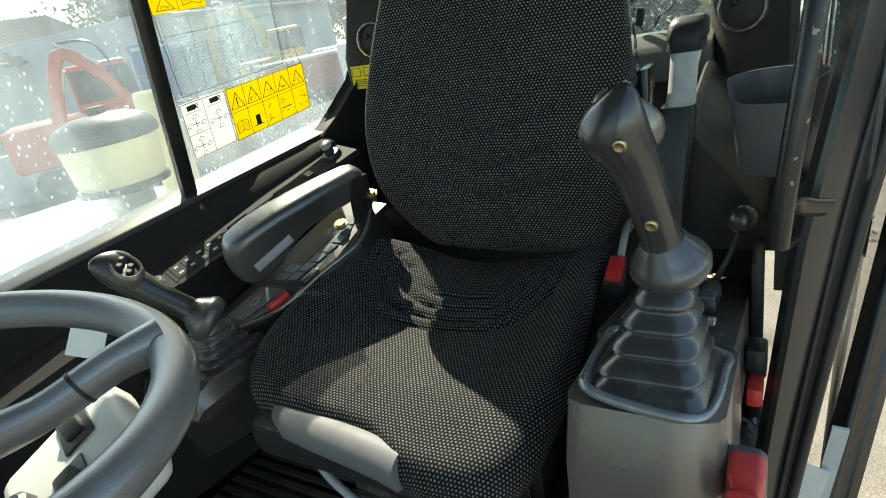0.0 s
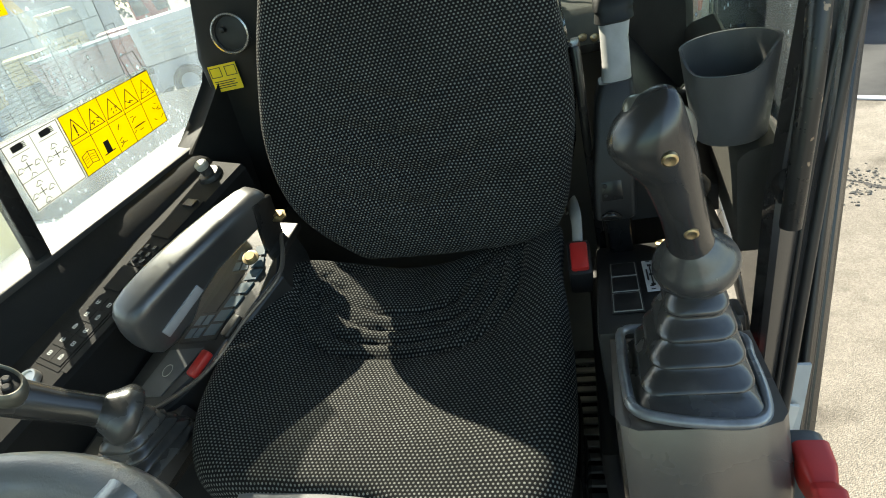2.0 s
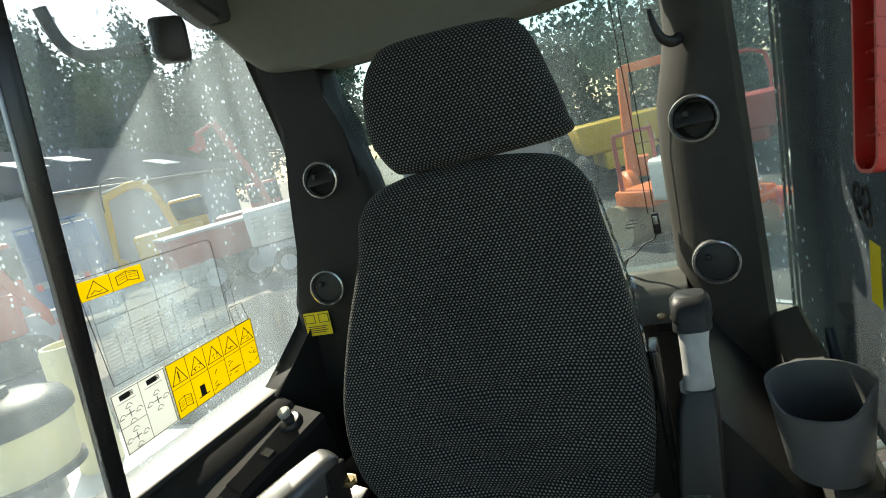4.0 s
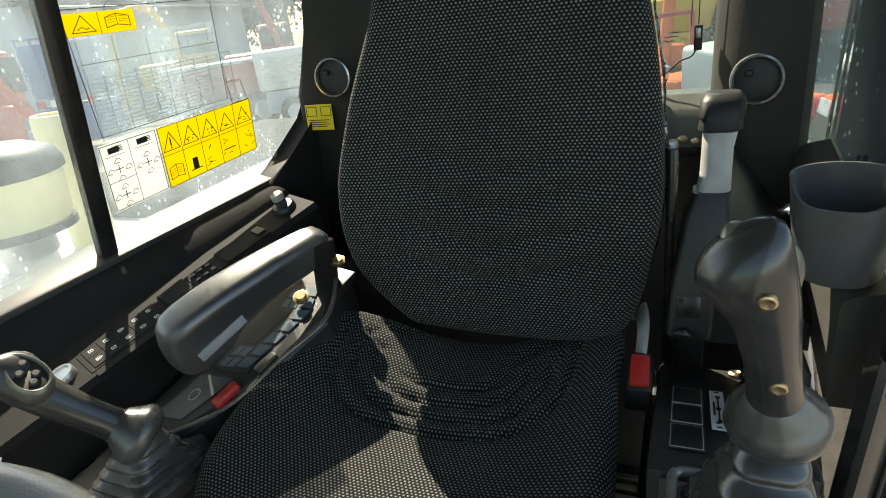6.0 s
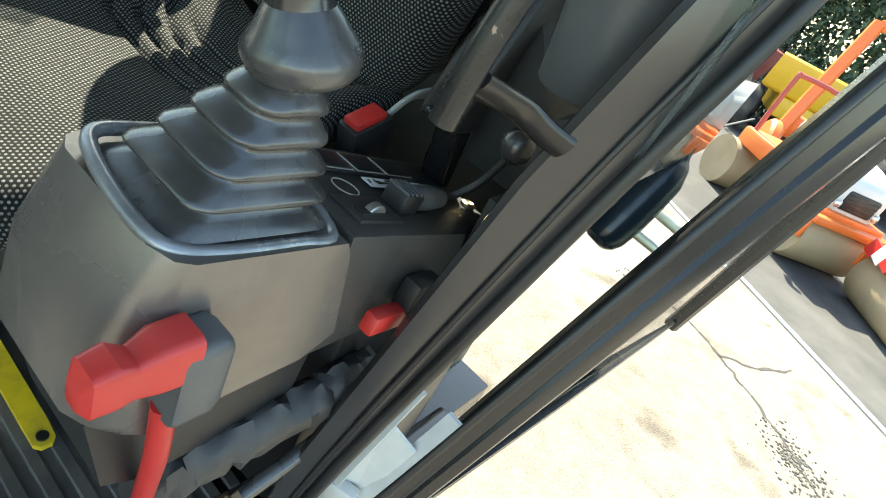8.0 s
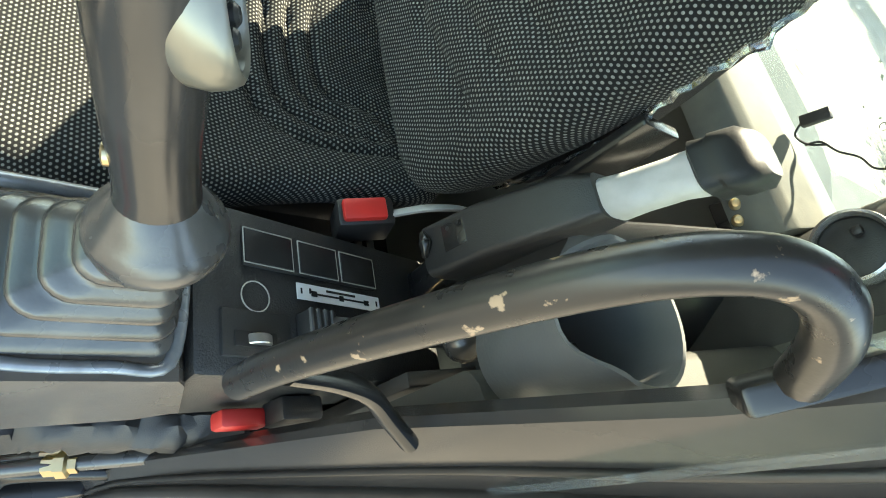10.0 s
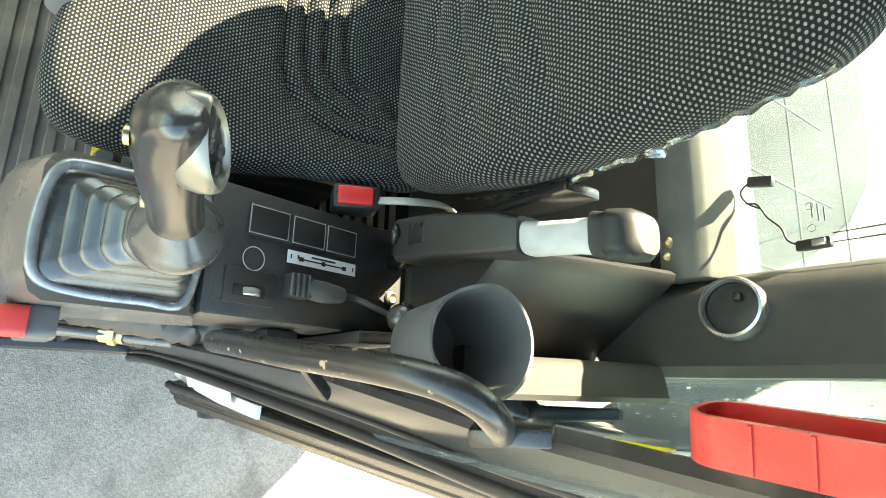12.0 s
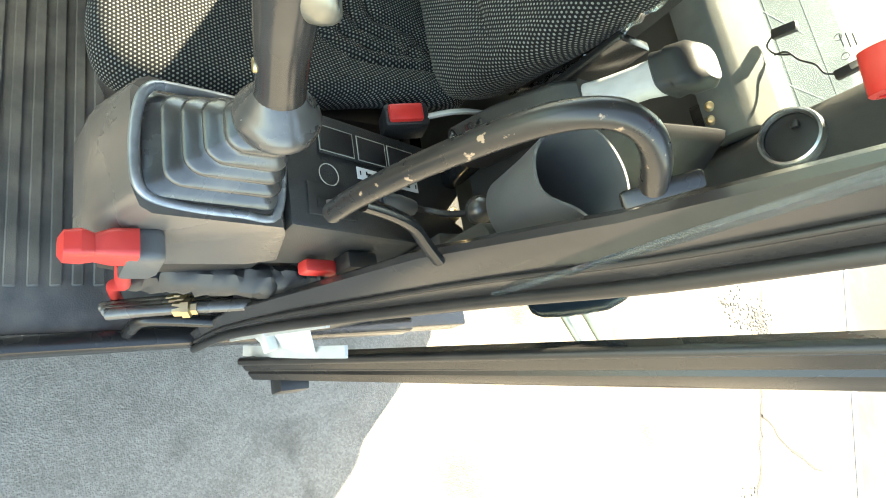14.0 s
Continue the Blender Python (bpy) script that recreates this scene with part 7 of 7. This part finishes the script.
def roller(at, turn, label, scale=1.0, drum_w=1.3):
    t = thing("parked_roller", at, label, "road roller", "parked machines")
    r = Matrix.Rotation(radians(turn), 4, 'Z')

    def p(x, y, z):
        return at + r.to_3x3() @ Vector((x, y, z)) * scale
    part("drum", lathe([(0.001, -drum_w / 2), (0.40, -drum_w / 2), (0.42, -drum_w / 2 + 0.03), (0.42, drum_w / 2 - 0.03), (0.40, drum_w / 2), (0.001, drum_w / 2)], p(0, -0.5, 0.42), r.to_3x3() @ Vector((1, 0, 0)), 40), DRUM, t, "tan rust smeared drum")
    part("drum_rear", lathe([(0.001, -drum_w / 2), (0.42, -drum_w / 2), (0.42, drum_w / 2), (0.001, drum_w / 2)], p(0, 1.6, 0.42), r.to_3x3() @ Vector((1, 0, 0)), 40), DRUM, t)
    part("drum_frame", box(p(0, -0.45, 0.78), (drum_w + 0.12, 1.0, 0.12), 0.03, r), ORANGE, t)
    for x in (-drum_w / 2 - 0.05, drum_w / 2 + 0.05):
        part("frame_arm", box(p(x, -0.45, 0.6), (0.06, 0.9, 0.3), 0.02, r), ORANGE, t)
    part("bumper", box(p(0, -0.62, 0.86), (drum_w * 0.95, 0.30, 0.10), 0.03, r), ORANGE, t)
    hb2 = bmesh.new()
    add_loft(hb2, [[p(x, y, z + zc) for x, z in rounded(w, h, 0.10, 4)] for y, w, h, zc in ((-0.66, 0.78, 0.42, 1.10), (-0.60, 0.92, 0.54, 1.14), (-0.2, 1.0, 0.66, 1.22), (0.4, 1.02, 0.74, 1.28), (0.7, 1.0, 0.74, 1.28))])
    part("bonnet", hb2, HOOD, t, "white moulded bonnet")
    part("grille", box(p(0, -0.655, 1.10), (0.60, 0.06, 0.30), 0.04, r), INK, t)
    for k in range(4):
        part("grille_bar", box(p(0, -0.69, 1.0 + 0.065 * k), (0.55, 0.02, 0.014), 0.003, r), STEEL, t)
    for x in (-0.36, 0.36):
        part("headlight", lathe([(0.055, 0), (0.055, 0.03), (0.04, 0.045), (0.001, 0.05)], p(x, -0.66, 1.02), r.to_3x3() @ Vector((0, -1, 0)), 18), CHROME, t)
        part("lamp_pod", lathe([(0.075, 0), (0.075, 0.02), (0.06, 0.02)], p(x, -0.66, 1.02), r.to_3x3() @ Vector((0, -1, 0)), 18), HOOD, t)
    part("seat_deck", box(p(0, 1.2, 0.95), (1.1, 0.9, 0.3), 0.05, r), ORANGE, t)
    part("roll_bar", tube([p(-0.45, 1.5, 1.0), p(-0.45, 1.5, 2.0), p(-0.35, 1.5, 2.1), p(0.35, 1.5, 2.1), p(0.45, 1.5, 2.0), p(0.45, 1.5, 1.0)], 0.04, 8, 4), YARDRED, t)
    part("mirror", tube([p(-0.75, -0.3, 0.9), p(-0.85, -0.35, 1.05), p(-0.8, -0.3, 1.2)], 0.05, 8), STEEL, t)
    return t


r1 = roller(Vector((0.95, 7.6, GROUND)), 44, "white and orange road roller with tan drum")
r2 = roller(Vector((2.5, 7.0, GROUND)), -59, "second road roller with tan drum and striped guard", drum_w=1.2)
gq = Matrix.Rotation(radians(-59), 4, 'Z')
for k in range(6):
    part("guard_stripe", box(Vector((2.5, 7.0, GROUND)) + gq.to_3x3() @ Vector((-0.50 + 0.2 * k, -0.97, 0.80)), (0.20, 0.02, 0.22), 0.003, gq @ Euler((0, radians(12), 0)).to_matrix().to_4x4()), WHITEP if k % 2 else RED, r2, "red and white striped guard", smooth=False)
for t in (r1, r2):
    t.scale = (0.78, 0.78, 0.78)
saw = thing("orange_boom_machine", Vector((-0.05, 10.4, GROUND)), "bright orange machine with long arm and disc guard", "machine", "parked machines")
c = Vector((-0.05, 10.4, GROUND))
part("arm", tube([c + Vector((0, -0.3, 0.45)), c + Vector((0.05, -0.1, 1.3)), c + Vector((0.15, 0.2, 2.62))], 0.10, 8, curve=False), ORANGE, saw)
part("arm_head", box(c + Vector((0.50, 0.2, 2.60)), (0.70, 0.12, 0.15), 0.02), ORANGE, saw)
part("disc_guard", lathe([(0.001, -0.1), (0.40, -0.1), (0.45, -0.05), (0.45, 0.05), (0.40, 0.1), (0.001, 0.1)], c + Vector((-0.05, -0.35, 0.46)), (0.9, 0.3, 0), 28), ORANGE, saw)
part("block", box(c + Vector((0.15, 0.0, 0.9)), (0.4, 0.35, 0.35), 0.04), ORANGE, saw)
ydm = thing("yellow_dumper", Vector((-0.35, 14.2, GROUND)), "yellow site dumper with big tyres", "dumper", "parked machines")
c = Vector((-0.35, 14.2, GROUND))
part("skip", box(c + Vector((0, 0, 1.35)), (1.9, 1.4, 0.7), 0.08, (0, 0, 15), taper=(1.15, 1.15)), YARDYEL, ydm)
part("chassis", box(c + Vector((0, 0.3, 0.8)), (1.2, 2.2, 0.4), 0.05, (0, 0, 15)), YARDYEL, ydm)
for x, y in ((-0.85, -0.5), (0.85, -0.3), (-0.95, 1.2), (0.75, 1.4)):
    wheel(ydm, c + Vector((x, y, 0.5)), 0.5, 0.35, (1, 0.25, 0))
rdm = thing("red_dumper", Vector((2.45, 13.6, GROUND)), "faded red site dumper with roll bar", "dumper", "parked machines")
c = Vector((2.45, 13.6, GROUND))
part("skip", box(c + Vector((0, 0, 1.2)), (1.8, 1.4, 0.7), 0.06, (0, 0, -20), taper=(1.15, 1.1)), YARDRED, rdm)
part("chassis", box(c + Vector((0, 0.6, 0.75)), (1.1, 2.0, 0.4), 0.05, (0, 0, -20)), YARDRED, rdm)
part("roll_bar", tube([c + Vector((-0.5, 1.0, 1.0)), c + Vector((-0.5, 1.0, 2.3)), c + Vector((0.5, 0.8, 2.3)), c + Vector((0.5, 0.8, 1.0))], 0.05, 8, 3), YARDRED, rdm)
for x, y in ((-0.8, -0.4), (0.8, -0.5), (-0.8, 1.2), (0.8, 1.1)):
    wheel(rdm, c + Vector((x, y, 0.5)), 0.5, 0.33, (1, -0.3, 0))

# outside mirror at the window's top
mir = thing("wing_mirror", (-0.32, 0.36, 1.35), "black wing mirror on a bent tube", "mirror")
part("arm", tube([(-0.415, 0.235, 1.42), (-0.418, 0.250, 1.375), (-0.414, 0.268, 1.352), (-0.400, 0.286, 1.342), (-0.37, 0.316, 1.342), (-0.34, 0.345, 1.343)], 0.0105, 10), STEEL, mir)
part("housing", box((-0.312, 0.375, 1.350), (0.060, 0.045, 0.075), 0.012, (0, 5, 38)), BLACK, mir)

# ---- rear window fittings ----
for x0, x1 in ((0.400, 0.399), (0.411, 0.409)):
    solo("heater_wire", tube([(x0, 0.512, 1.29), (x0, 0.512, 1.05), (x1, 0.512, 0.87)], 0.0008, 6, curve=False), INK, "thin dark heater wire on the rear glass", "wire", group="heater wires")
wc = thing("wire_connector", (0.408, 0.508, 0.855), "black wire connector with thin lead on the rear glass", "connector")
part("body", box((0.409, 0.508, 0.852), (0.012, 0.010, 0.036), 0.002), BLACK, wc)
part("tab", box((0.409, 0.502, 0.859), (0.007, 0.004, 0.014), 0.001), ZINC, wc)
part("lead", tube([(0.407, 0.507, 0.836), (0.400, 0.506, 0.826), (0.384, 0.507, 0.820), (0.368, 0.508, 0.806), (0.350, 0.508, 0.796), (0.345, 0.509, 0.782)], 0.0013, 6), BLACK, wc)
part("lower_connector", box((0.322, 0.509, 0.802), (0.013, 0.010, 0.030), 0.002, (0, 12, 0)), BLACK, wc)
part("short_lead", tube([(0.320, 0.508, 0.788), (0.330, 0.507, 0.778), (0.345, 0.508, 0.784), (0.356, 0.508, 0.800)], 0.0013, 6), BLACK, wc)
mk = thing("glass_marking", (0.378, 0.517, 0.853), "faint etched marking on the rear glass", "marking")
bm = bmesh.new()
for k in range(3):
    add_box(bm, (0.374 - 0.003 * k, 0.5175, 0.862 - 0.006 * k), (0.016 + 0.004 * (k % 2), 0.0008, 0.0014))
for x in (0.362, 0.388):
    add_tube(bm, [Vector((x + 0.004 * math.cos(a), 0.5175, 0.848 + 0.004 * math.sin(a))) for a in np.linspace(0, 2 * math.pi, 13)], 0.0005, 4, curve=False, caps=False)
part("print", bm, CUPGREY, mk, smooth=False)
hk = solo("coat_hook", tube([(0.484, 0.452, 1.125), (0.474, 0.438, 1.122), (0.462, 0.430, 1.130), (0.455, 0.428, 1.150), (0.452, 0.430, 1.172)], [0.009, 0.008, 0.0065, 0.005, 0.003], 10), BLACK, "black plastic coat hook on the rear post", "hook")
nb = thing("window_number", (0.613, 0.237, 0.902), "black number marking on the quarter glass", "marking")
bm = bmesh.new()
for cy, cz_, ry, rz in ((0.203, 0.909, 0.010, 0.011), (0.203, 0.889, 0.010, 0.010), (0.230, 0.908, 0.010, 0.012)):
    add_tube(bm, [Vector((0.6165, cy + ry * math.cos(a), cz_ + rz * math.sin(a))) for a in np.linspace(0, 2 * math.pi, 19)], 0.0022, 6, curve=False, caps=False)
add_tube(bm, [Vector((0.6165, 0.240, 0.908)), Vector((0.6165, 0.238, 0.890)), Vector((0.6165, 0.228, 0.880))], 0.0022, 6)
part("print", bm, INK, nb)
